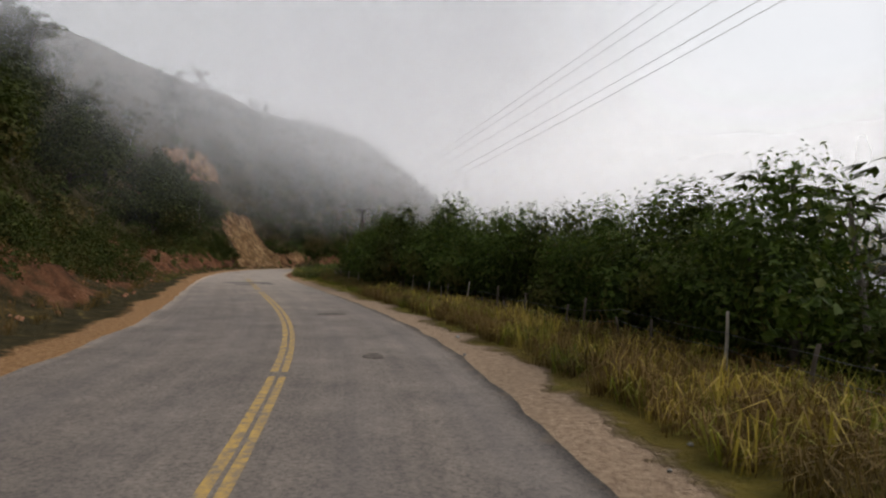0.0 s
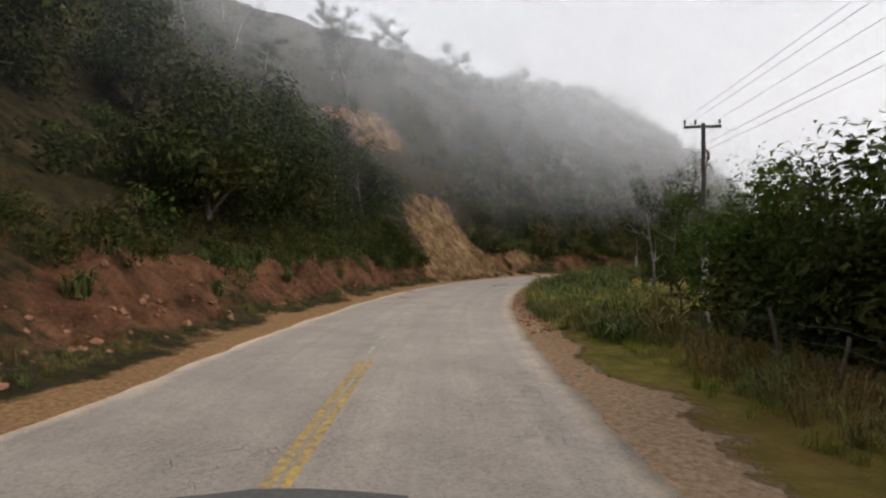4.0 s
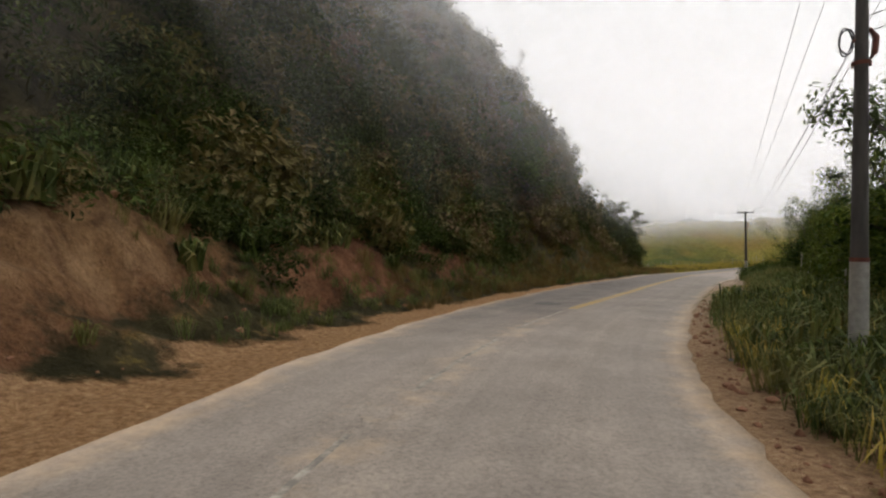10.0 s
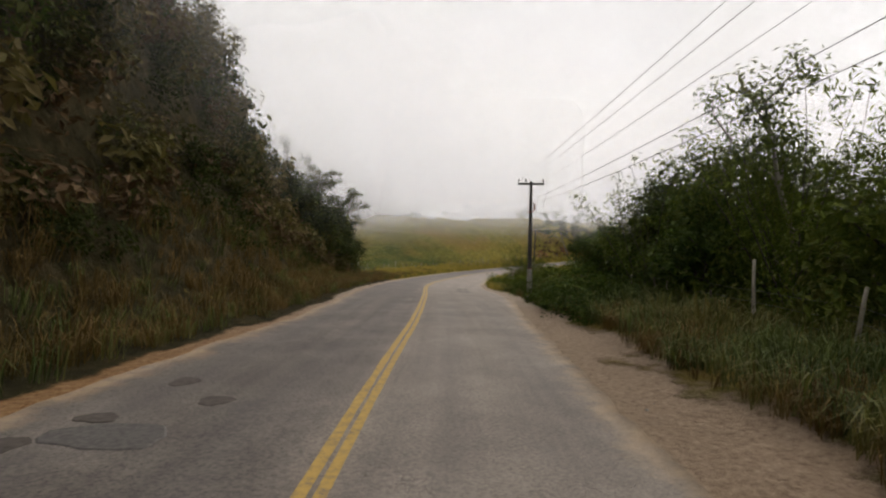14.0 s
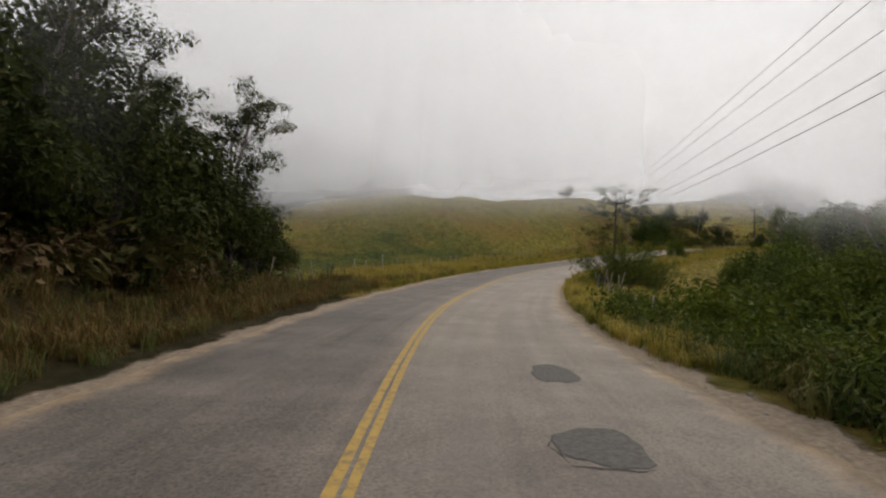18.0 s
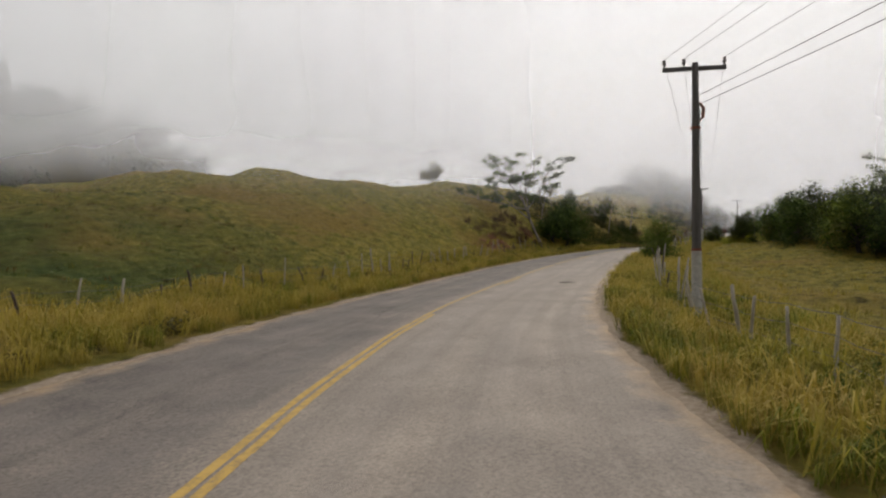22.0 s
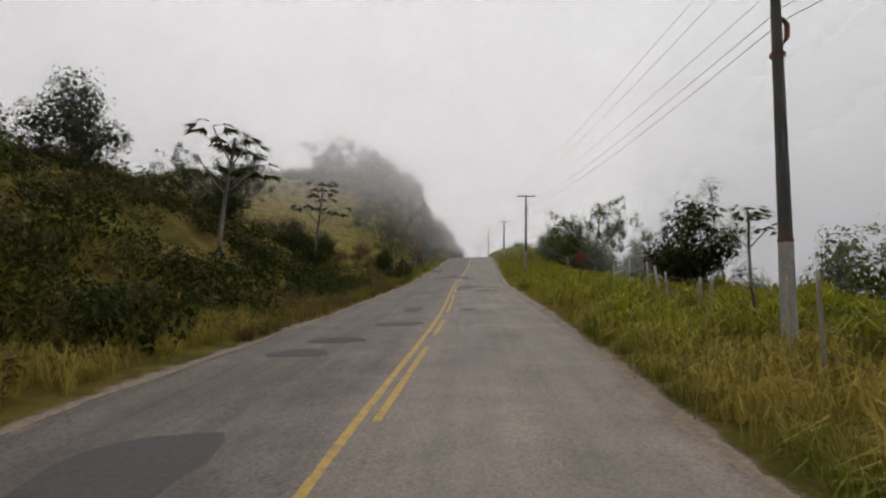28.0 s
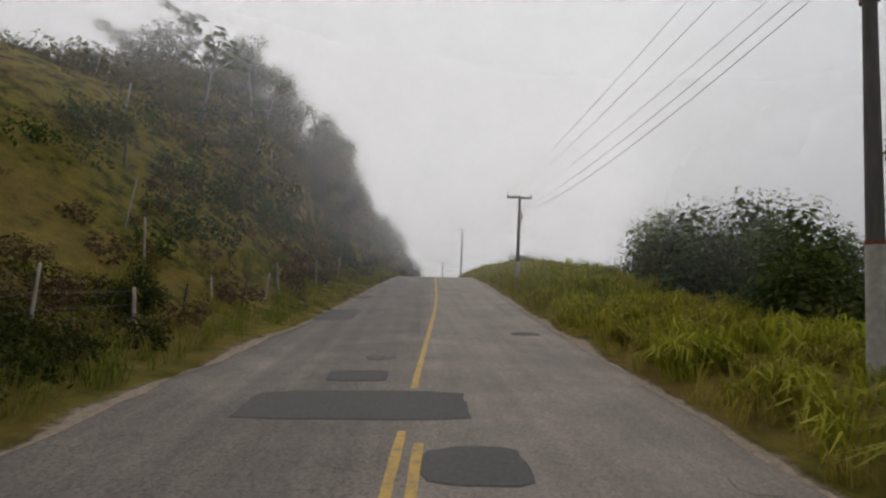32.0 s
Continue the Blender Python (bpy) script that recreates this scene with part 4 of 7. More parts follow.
# ---- power line ----
def build_pole(height, arm):
    base = tagged(new("utility_pole"), "tall weathered concrete power pole with a wooden crossarm", "pole", "power poles")
    v, f = tube([(0, 0, z) for z in np.linspace(-0.4, height, 10)], np.linspace(0.145, 0.085, 10), 10)
    mesh_object("shaft", v, f, POLE, base, True)
    v, f = tube([(0, 0, z) for z in np.linspace(-0.4, height * 0.27, 4)], np.linspace(0.150, 0.135, 4), 10)
    mesh_object("pale_foot", v, f, POLE_FOOT, base, True, label="pale lower part of the pole")
    for z in (height * 0.27, height * 0.74):
        v, f = tube([(0, 0, z), (0, 0, z + 0.07)], [0.142, 0.140], 10)
        mesh_object("band", v, f, RUST, base, True)
    bm = bmesh.new()
    bmesh.ops.create_cube(bm, size=1, matrix=Matrix.Translation((0, 0.13, height - 0.12)) @ Matrix.Diagonal((arm, 0.10, 0.12, 1)))
    bmesh.ops.bevel(bm, geom=bm.edges[:], offset=0.012, segments=1, affect="EDGES")
    part("crossarm", bm, POLE, base)
    for x in (0.05 - arm / 2, -0.28, arm / 2 - 0.05):
        v, f = tube([(x, 0.13, height - 0.06), (x, 0.13, height + 0.02), (x, 0.13, height + 0.03), (x, 0.13, height + 0.09), (x, 0.13, height + 0.10), (x, 0.13, height + 0.16), (x, 0.13, height + 0.18)],
                    [0.02, 0.02, 0.06, 0.055, 0.04, 0.05, 0.02], 8)
        mesh_object("insulator", v, f, GLAZE, base, True)
    v, f = tube([(0.1, 0, height - 1.7), (0.2, 0.02, height - 1.55), (0.22, 0.02, height - 1.3), (0.12, 0.02, height - 1.15)], [0.03, 0.05, 0.05, 0.03], 6)
    mesh_object("cable_clamp", v, f, RUST, base, True)
    return base


POLES = [(12.0, 4.0, 11.0, 1.70), (-9.2, 65.0, 7.8, 1.55), (-13.3, 99.6, 7.0, 1.55), (16.1, 142.0, 6.45, 1.45), (61.3, 187.2, 7.0, 1.73), (123.5, 205.7, 11.2, 1.60), (170.5, 213.0, 14.1, 1.85), (199.3, 217.9, 14.6, 1.70), (243.2, 225.6, 18.1, 1.70), (300.2, 235.3, 17.4, 1.70)]  # x, y, top, crossarm
tops = []
for i, (x, y, top, arm) in enumerate(POLES):
    s_, d_ = along(x, y)
    gz = ground_at(s_, d_)
    a = POLES[max(i - 1, 0)]
    b = POLES[min(i + 1, len(POLES) - 1)]
    yaw = math.degrees(math.atan2(b[1] - a[1], b[0] - a[0])) - 90
    h = top - gz
    pole = build_pole(h, arm)
    lean = (0, 0.3, -0.4, -1.6, 0.0, -0.8, 0.2, 0, 0, 0)[i]
    pole.matrix_basis = pose(x, y, gz, 0, lean, yaw)
    tops.append((x, y, gz, h, yaw, arm))


def pole_point(i, across, drop):
    x, y, gz, h, yaw, arm = tops[i]
    across = math.copysign(arm / 2 - 0.05, across) if abs(across) > 0.5 else across
    c, s_ = math.cos(radians(yaw)), math.sin(radians(yaw))
    return np.array([x + c * across - s_ * 0.13, y + s_ * across + c * 0.13, gz + h + drop])


for i in range(len(tops) - 1):
    span = tagged(new("power_line"), "sagging overhead wires strung between two power poles", "power line", "power lines")
    for across, drop, rad, sag in ((-0.80, 0.18, 0.0065, 0.25), (-0.28, 0.18, 0.0065, 0.3), (0.80, 0.18, 0.0065, 0.25), (0.12, -0.9, 0.008, 0.45), (0.14, -1.15, 0.008, 0.62)):
        p0, p1 = pole_point(i, across, drop), pole_point(i + 1, across, drop)
        k = np.linspace(0, 1, 15)[:, None]
        pts = p0 + (p1 - p0) * k - np.array([[0, 0, 4 * sag]]) * k * (1 - k)
        v, f = tube(pts, np.full(15, rad), 5)
        mesh_object("wire", v, f, WIRE, span, True)


# ---- patches and holes in the road ----
for k, (s_, d_, ls, ld, sq, mat) in enumerate((
        (340.9, 0.80, 1.8, 3.4, 0.97, PATCH), (338.3, -0.75, 1.2, 1.2, 0.6, PATCH), (343.0, 1.0, 0.95, 1.15, 0.92, PATCH), (354.6, 2.95, 4.0, 1.5, 0.8, PATCH), (349.6, -3.5, 0.7, 0.9, 0.4, HOLE), (345.0, 0.7, 0.6, 0.7, 0.2, PATCH_WORN),
        (326.1, -0.65, 2.5, 1.5, 0.85, PATCH), (325.3, -1.4, 0.9, 0.9, 0.5, PATCH), (322.6, -0.3, 1.4, 1.1, 0.75, PATCH), (329.3, -0.5, 0.7, 0.6, 0.2, HOLE), (319.8, -1.75, 1.9, 1.7, 0.2, PATCH_WORN), (324.2, -2.4, 0.7, 1.0, 0.1, HOLE), (305.5, 2.1, 2.0, 0.8, 0.1, PATCH),
        (305.0, -0.2, 0.6, 0.6, 0.2, PATCH), (300.0, 2.1, 1.1, 1.6, 0.2, PATCH), (296.5, 3.3, 1.0, 1.5, 0.1, HOLE), (294.5, 3.7, 1.1, 1.4, 0.2, PATCH), (270.0, 3.6, 1.3, 1.8, 0.8, PATCH),
        (276.0, 2.6, 1.0, 0.5, 0.6, PATCH), (287.5, 3.4, 2.4, 1.6, 0.3, PATCH), (238.6, -0.45, 0.5, 0.85, 0.1, HOLE), (174.5, -1.9, 1.8, 0.9, 0.3, PATCH_WORN), (170.0, -1.8, 1.5, 1.1, 0.2, PATCH_WORN),
        (136.0, 4.2, 0.6, 0.4, 0.1, HOLE), (135.0, 3.3, 0.5, 0.45, 0.1, HOLE), (134.0, 4.3, 0.4, 0.5, 0.1, HOLE), (133.4, 3.8, 0.9, 1.3, 0.2, PATCH_WORN), (132.9, 4.6, 0.7, 0.4, 0.0, HOLE),
        (117.5, 2.7, 1.0, 1.1, 0.1, PATCH_WORN), (74.5, 3.9, 0.7, 0.7, 0.0, SANDY_HOLE), (81.0, -0.1, 0.35, 0.6, 0.1, HOLE), (82.6, -0.2, 1.9, 1.1, 0.4, PATCH_PALE), (84.6, -0.2, 0.4, 0.6, 0.1, HOLE), (70.0, 3.2, 0.5, 0.7, 0.0, SANDY_HOLE), (44.8, 1.7, 1.5, 3.3, 0.4, PATCH),
        (42.0, 2.1, 1.3, 1.3, 0.5, PATCH), (43.0, 0.5, 1.3, 1.0, 0.4, PATCH), (12.0, -0.5, 0.7, 0.45, 0.0, HOLE), (363, 3.0, 2.0, 1.5, 0.5, PATCH), (318.5, 2.0, 0.7, 1.1, 0.1, HOLE), (21, -0.3, 0.8, 1.0, 0.0, HOLE))):
    blotch("pothole" if mat in (HOLE, SANDY_HOLE) else "asphalt_patch", s_, d_, ls, ld, mat, k + 1, sq, "shallow broken pothole" if mat is HOLE else "shallow pothole filled with sand" if mat is SANDY_HOLE else "dark newer asphalt patch" if mat is PATCH else "pale worn asphalt patch" if mat is PATCH_PALE else "worn grey asphalt patch")


# ---- plants ----
def leaf_quads(centres, normals, size, rng, aspect=0.45, jitter=0.35, droop=0.0):
    """Pointed leaves of four corners, facing roughly along their normals."""
    n = len(centres)
    nn = normals + jitter * rng.randn(n, 3)
    nn /= np.linalg.norm(nn, axis=1)[:, None] + 1e-9
    t = rng.randn(n, 3)
    t[:, 2] -= droop
    t -= (t * nn).sum(1)[:, None] * nn
    t /= np.linalg.norm(t, axis=1)[:, None] + 1e-9
    b = np.cross(nn, t)
    sz = (size * rng.uniform(0.65, 1.35, n))[:, None]
    base, tip = centres - t * sz * 0.5, centres + t * sz * 0.5 - nn * sz * 0.12
    mid = centres + nn * sz * 0.05
    v = np.stack([base, mid + b * sz * aspect * 0.5, tip, mid - b * sz * aspect * 0.5], 1).reshape(-1, 3)
    return v, np.arange(4 * n).reshape(-1, 4)


def foliage(lobes, count, size, rng, aspect=0.45, flat=1.0, shell=0.62, droop=0.3):
    """Leaves over a set of lobes (x, y, z, radius): thick near each lobe's skin, thinning inwards."""
    lobes = np.array(lobes, float)
    w = lobes[:, 3] ** 2
    pick = rng.choice(len(lobes), count, p=w / w.sum())
    d = rng.randn(count, 3)
    d /= np.linalg.norm(d, axis=1)[:, None]
    r = shell + (1.08 - shell) * rng.rand(count) ** 0.7
    lump = 1 + 0.18 * np.sin(5 * d[:, 0] + pick) * np.cos(4 * d[:, 1] + 2 * pick)
    off = d * (r * lump)[:, None] * lobes[pick, 3:4]
    off[:, 2] *= flat
    nrm = d + np.array([[0, 0, 0.6]])
    return leaf_quads(lobes[pick, :3] + off, nrm, size, rng, aspect, droop=droop)


def heart(lobes, count, size, rng):
    """Broad shaded leaves deep inside a crown, which close it against the sky."""
    return foliage([(x, y, z, q * 0.72) for x, y, z, q in lobes], count, size, rng, 0.7, shell=0.3)


def shrub_leaves(seed, count=240, size=0.17):
    """A dome-shaped bush about one metre in radius."""
    r = np.random.RandomState(seed)
    lobes = [(0, 0, 0.45, 0.6)]
    for _ in range(7):
        a, q = r.uniform(0, 6.28), r.uniform(0.35, 0.75)
        lobes.append((q * math.cos(a), q * math.sin(a), r.uniform(0.2, 0.9), r.uniform(0.25, 0.45)))
    return foliage(lobes, count, size, r)


def tuft_leaves(seed, blades=40, length=1.0, wide=0.045):
    """A clump of arching broad grass."""
    r = np.random.RandomState(seed)
    vs, fs = [], []
    for k in range(blades):
        a, out, ln = r.uniform(0, 6.28), r.uniform(0.25, 1.05), length * r.uniform(0.6, 1.15)
        o = np.array([r.uniform(-0.25, 0.25), r.uniform(-0.25, 0.25), 0])
        dirv = np.array([math.cos(a), math.sin(a), 0])
        side = np.array([-math.sin(a), math.cos(a), 0]) * wide * 0.5
        p = [o, o + dirv * out * 0.38 * ln + [0, 0, 0.66 * ln], o + dirv * out * 1.05 * ln + [0, 0, (1.0 - 0.62 * out) * ln]]
        b = len(vs) * 6
        vs.append(np.array([p[0] - side, p[0] + side, p[1] - side, p[1] + side, p[2] - side * 0.1, p[2] + side * 0.1]))
        fs.append(np.array([[0, 1, 3, 2], [2, 3, 5, 4]]) + b)
    return np.concatenate(vs), np.concatenate(fs)


SHRUBS = [shrub_leaves(k) for k in range(5)]
THIN = [shrub_leaves(k + 20, 150, 0.24) for k in range(3)]
TUFTS = [tuft_leaves(k) for k in range(5)]
WISPS = [tuft_leaves(k + 9, 24, 0.9, 0.022) for k in range(5)]
SPRIGS = [tuft_leaves(k + 30, 11, 0.8, 0.035) for k in range(4)]


def scatter(name, shapes, s, d, size, mat, rng, label, category, stretch=(0.8, 1.3), sink=0.1, tilt=0.2, parent=None):
    """Many plants as one mesh: copies of the shapes at s, d (arrays) with the given sizes."""
    z = land_height(s, d)
    x, y = plan(s, d)
    vs, fs, k = [], [], 0
    for i in range(len(s)):
        v, f = shapes[rng.randint(len(shapes))]
        a = rng.uniform(0, 6.28)
        c, q = math.cos(a), math.sin(a)
        h = size[i] * rng.uniform(*stretch)
        tx, ty = rng.uniform(-tilt, tilt, 2)
        px, py, pz = (v[:, 0] * c - v[:, 1] * q) * size[i], (v[:, 0] * q + v[:, 1] * c) * size[i], v[:, 2] * h
        vs.append(np.stack([px + x[i] + tx * pz, py + y[i] + ty * pz, pz + z[i] - sink * size[i]], 1))
        fs.append(f + k)
        k += len(v)
    ob = mesh_object(name, np.concatenate(vs), np.concatenate(fs), mat, parent)
    return tagged(ob, label, category, kind="stuff")


RNG = np.random.RandomState(77)


def zone(n, s0, s1, o0, o1, side=1, power=1.0, keep=None):
    """n random places between s0 and s1, o0 to o1 metres out from the rim on one side."""
    s = RNG.uniform(s0, s1, n)
    o = o0 + (o1 - o0) * RNG.rand(n) ** power
    if keep is not None:
        ok = keep(s, o)
        s, o = s[ok], o[ok]
    rim = soft_table(RIM_L, s) if side > 0 else soft_table(RIM_R, s)
    return s, side * (rim + o)


def unslipped(s, u):
    return slide_weight(s, u) < 0.35 + 0.25 * RNG.rand(len(s))


# the wooded cut slope on the left
for lab, mat, n, s0, s1, o0, o1, lo, hi, shapes in (
        ("dense dark green shrubs covering the steep slope", LEAF_DARK, 520, -50, 90, 6.5, 46, 1.1, 2.3, SHRUBS),
        ("dense dark bushes among the slope scrub", LEAF_DARK, 130, -50, 56, 6.0, 40, 0.8, 1.8, SHRUBS),
        ("dense green bushes above the red bank", LEAF_GREEN, 60, 56, 100, 6.0, 40, 0.8, 1.8, SHRUBS),
        ("brownish dry scrub hanging on the slope", LEAF_OLIVE, 240, -30, 130, 6.5, 40, 0.8, 1.8, THIN),
        ("dark shrubs on the slope past the slip", LEAF_DARK, 520, 99, 184, 5.0, 40, 1.1, 2.2, SHRUBS),
        ("dry olive creepers over the steep cut", LEAF_OLIVE, 620, 108, 184, 4.2, 32, 1.0, 2.0, THIN),
        ("rusty dead creepers on the cliff", LEAF_RUST, 240, 118, 182, 4.0, 18, 0.7, 1.5, THIN),
        ("low dark brush on the bank above the verge", LEAF_DARK, 260, 100, 186, 3.4, 8, 0.5, 1.1, SHRUBS),
        ("dark scrub low on the first slope", LEAF_DARK, 300, 0, 92, 4.6, 11, 0.6, 1.3, SHRUBS),
        ("dark bushes above the red bank", LEAF_DARK, 110, 108, 130, 3.9, 8, 0.7, 1.3, SHRUBS),
        ("green bushes at the foot of the cut", LEAF_GREEN, 130, 99, 135, 4.6, 11, 0.6, 1.3, SHRUBS)):
    s_, d_ = zone(n, s0, s1, o0, o1, 1, 1.25, unslipped)
    scatter("slope_shrubs", shapes, s_, d_, RNG.uniform(lo, hi, len(s_)), mat, RNG, lab, "shrubs")
for lab, mat, n, s0, s1, o0, o1, lo, hi in (("dark scrub over the low red bank", LEAF_DARK, 80, 30, 45, 3.0, 6.5, 0.5, 0.95), ("dark leafy scrub left of the slip", LEAF_DARK, 130, 66, 88, 4.3, 11, 0.7, 1.3), ("dark scrub under the slip's edge", LEAF_DARK, 60, 83, 88, 4.0, 9, 0.7, 1.2), ("green scrub high beside the slip", LEAF_GREEN, 80, 84, 94, 9, 17, 0.8, 1.4), ("green bushes under the slope trees", LEAF_GREEN, 55, 62, 88, 3.6, 8, 0.5, 1.0),
                                           ("golden scrub along the slip's rim", LEAF_OLIVE, 60, 99.5, 106, 4.5, 16, 0.6, 1.1), ("brown dead brush beside the leaning tree", LEAF_RUST, 40, 269, 280, 4.5, 10, 0.5, 1.0)):
    s_, d_ = zone(n, s0, s1, o0, o1, 1, 1.0, lambda s, u: slide_weight(s, u, 1) < 0.2)
    scatter("slope_shrubs", SHRUBS, s_, d_, RNG.uniform(lo, hi, len(s_)), mat, RNG, lab, "shrubs")
for lab, mat, n, s0, s1, o0, o1, lo, hi in (("dark leafy plants hanging over the red bank", LEAF_DARK, 150, 106, 122, 4.4, 9, 0.7, 1.2), ("dark creepers high on the shaded cut", LEAF_DARK, 260, 104, 132, 8, 22, 1.0, 1.9)):
    s_, d_ = zone(n, s0, s1, o0, o1, 1, 1.0, lambda s, u: slide_weight(s, u, 1) < 0.2)
    scatter("slope_shrubs", SHRUBS, s_, d_, RNG.uniform(lo, hi, len(s_)), mat, RNG, lab, "shrubs")
s_, d_ = zone(420, 104, 132, 1.7, 4.4, 1, 1.0)
scatter("verge_grass", WISPS, s_, d_, RNG.uniform(0.3, 0.65, len(s_)), GRASS_LUSH, RNG, "green grass strip under the red bank", "grass")
s_, d_ = zone(700, 296, 340, 0.3, 3.2, 1, 1.0)
scatter("verge_grass", WISPS, s_, d_, RNG.uniform(0.35, 0.75, len(s_)), GRASS_TAWNY, RNG, "dull brown-green grass at the foot of the hill", "grass")
s_, d_ = zone(900, 236, 266, 0.5, 4.5, -1, 1.0)
scatter("verge_grass", WISPS, s_, d_, RNG.uniform(0.5, 1.0, len(s_)), GRASS_DRY, RNG, "thick golden grass along the meadow fence", "grass")
s_, d_ = zone(230, 105, 127, 4.2, 8.0, 1, 1.0)
scatter("slope_grass", TUFTS, s_, d_, RNG.uniform(0.7, 1.3, len(s_)), GRASS_LUSH, RNG, "tall blue-green grass above the red bank", "grass")
s_, d_ = zone(340, 112, 134, 1.0, 3.6, 1, 1.0)
scatter("verge_grass", WISPS, s_, d_, RNG.uniform(0.35, 0.7, len(s_)), GRASS_TAWNY, RNG, "brown grass hanging over the narrow sand", "grass")
s_, d_ = zone(420, 26, 62, 1.9, 3.4, -1, 1.0)
scatter("verge_grass", WISPS, s_, d_, RNG.uniform(0.2, 0.45, len(s_)), GRASS_GREEN, RNG, "low ragged grass creeping into the sand", "grass")
# lush broad grass along the foot of the slope
s_, d_ = zone(330, 60, 130, 2.4, 6.0, 1, 1.0, unslipped)
scatter("slope_grass", TUFTS, s_, d_, RNG.uniform(0.3, 0.75, len(s_)), GRASS_LUSH, RNG, "lush broad-bladed grass at the foot of the slope", "grass")
s_, d_ = zone(500, -30, 60, 2.0, 7.0, 1, 1.0, unslipped)
scatter("verge_grass", WISPS, s_, d_, RNG.uniform(0.3, 0.7, len(s_)), GRASS_TAWNY, RNG, "short brownish verge grass beside the sand", "grass")
s_, d_ = zone(1300, 128, 215, 0.9, 4.2, 1, 1.0)
scatter("verge_grass", WISPS, s_, d_, RNG.uniform(0.5, 1.1, len(s_)), GRASS_TAWNY, RNG, "dull brown dry grass along the left verge", "grass")
s_, d_ = zone(700, 128, 215, 0.7, 4.5, 1, 1.0)
scatter("verge_grass", WISPS, s_, d_, RNG.uniform(0.4, 0.9, len(s_)), GRASS_LUSH, RNG, "green grass mixed into the left verge", "grass")
s_, d_ = zone(900, 198, 228, 1.6, 5.2, 1, 1.0)
scatter("verge_grass", WISPS, s_, d_, RNG.uniform(0.8, 1.2, len(s_)), GRASS_DRY, RNG, "tall band of orange-gold grass beside the pasture", "grass")
s_, d_ = zone(2300, 196, 300, 0.7, 6.5, 1, 1.3)
scatter("verge_grass", WISPS, s_, d_, RNG.uniform(0.45, 0.95, len(s_)), GRASS_DRY, RNG, "dry golden grass along the pasture fence", "grass")
s_, d_ = zone(1300, 200, 345, 0.5, 5.0, 1, 1.0)
scatter("verge_grass", WISPS, s_, d_, RNG.uniform(0.35, 0.8, len(s_)), GRASS_GREEN, RNG, "green roadside grass under the pasture fence", "grass")
s_, d_ = zone(2200, 200, 300, 6, 60, 1, 1.3)
scatter("pasture_grass", SPRIGS, s_, d_, RNG.uniform(0.4, 0.75, len(s_)), GRASS_GREEN, RNG, "tufts of pasture grass on the hill", "grass", stretch=(0.4, 0.7))
s_, d_ = zone(1500, 215, 375, 8, 45, 1, 1.2)
scatter("pasture_grass", SPRIGS, s_, d_, RNG.uniform(0.4, 0.8, len(s_)), GRASS_TAWNY, RNG, "dry tufts on the grassy hill", "grass", stretch=(0.4, 0.7))
s_, d_ = zone(900, 330, 425, 0.6, 4.5, 1, 1.0)
scatter("verge_grass", WISPS, s_, d_, RNG.uniform(0.4, 0.8, len(s_)), GRASS_GREEN, RNG, "green and yellow grass at the foot of the last hill", "grass")

s_, d_ = zone(330, 68, 90, 4.0, 9.5, 1, 1.0, lambda s, u: slide_weight(s, u, 1) < 0.2)
scatter("slope_grass", TUFTS, s_, d_, RNG.uniform(0.5, 1.0, len(s_)), GRASS_LUSH, RNG, "broad-bladed grass spilling down the bank", "grass")
s_, d_ = zone(560, 64, 86, 4.3, 7.8, 1, 1.0, lambda s, u: slide_weight(s, u, 1) < 0.2)
scatter("slope_grass", TUFTS, s_, d_, RNG.uniform(0.55, 0.95, len(s_)), GRASS_LUSH, RNG, "tall arching green grass covering the bank", "grass")
s_, d_ = zone(420, 44, 100, 1.7, 2.9, 1, 1.0, unslipped)
scatter("verge_grass", WISPS, s_, d_, RNG.uniform(0.18, 0.4, len(s_)), GRASS_LUSH, RNG, "thin green strip of grass behind the sand", "grass")

s_, d_ = zone(520, 40, 90, 1.9, 4.8, 1, 1.0, lambda s, u: slide_weight(s, u, 1) < 0.2)
scatter("dry_litter", WISPS, s_, d_, RNG.uniform(0.14, 0.34, len(s_)), GRASS_TAWNY, RNG, "dead stalks and litter strewn over the red bank", "litter", tilt=0.8)

# right verges
s_, d_ = zone(1500, -12, 32, 1.4, 6.0, -1, 1.0)
scatter("verge_grass", WISPS, s_, d_, RNG.uniform(0.5, 1.0, len(s_)), GRASS_TAWNY, RNG, "brown withered grass below the hedge", "grass")
s_, d_ = zone(190, -12, 32, 1.6, 5.0, -1, 1.0)
scatter("verge_grass", WISPS, s_, d_, RNG.uniform(0.6, 1.2, len(s_)), GRASS_DRY, RNG, "tall tawny grass between sand and hedge", "grass")
s_, d_ = zone(600, -12, 34, 1.6, 7.0, -1, 1.0)
scatter("verge_grass", WISPS, s_, d_, RNG.uniform(0.5, 1.0, len(s_)), GRASS_GREEN, RNG, "green grass and weeds before the hedge", "grass")
s_, d_ = zone(700, 28, 60, 2.4, 7.5, -1, 1.0)
scatter("verge_grass", WISPS, s_, d_, RNG.uniform(0.4, 0.9, len(s_)), GRASS_TAWNY, RNG, "dull brown grass in the shade of the hedge", "grass")
s_, d_ = zone(500, 28, 60, 2.4, 7.5, -1, 1.0)
scatter("verge_grass", WISPS, s_, d_, RNG.uniform(0.4, 0.9, len(s_)), GRASS_LUSH, RNG, "green weeds in the shade of the hedge", "grass")
s_, d_ = zone(560, 54, 122, 1.15, 6.5, -1, 1.0)
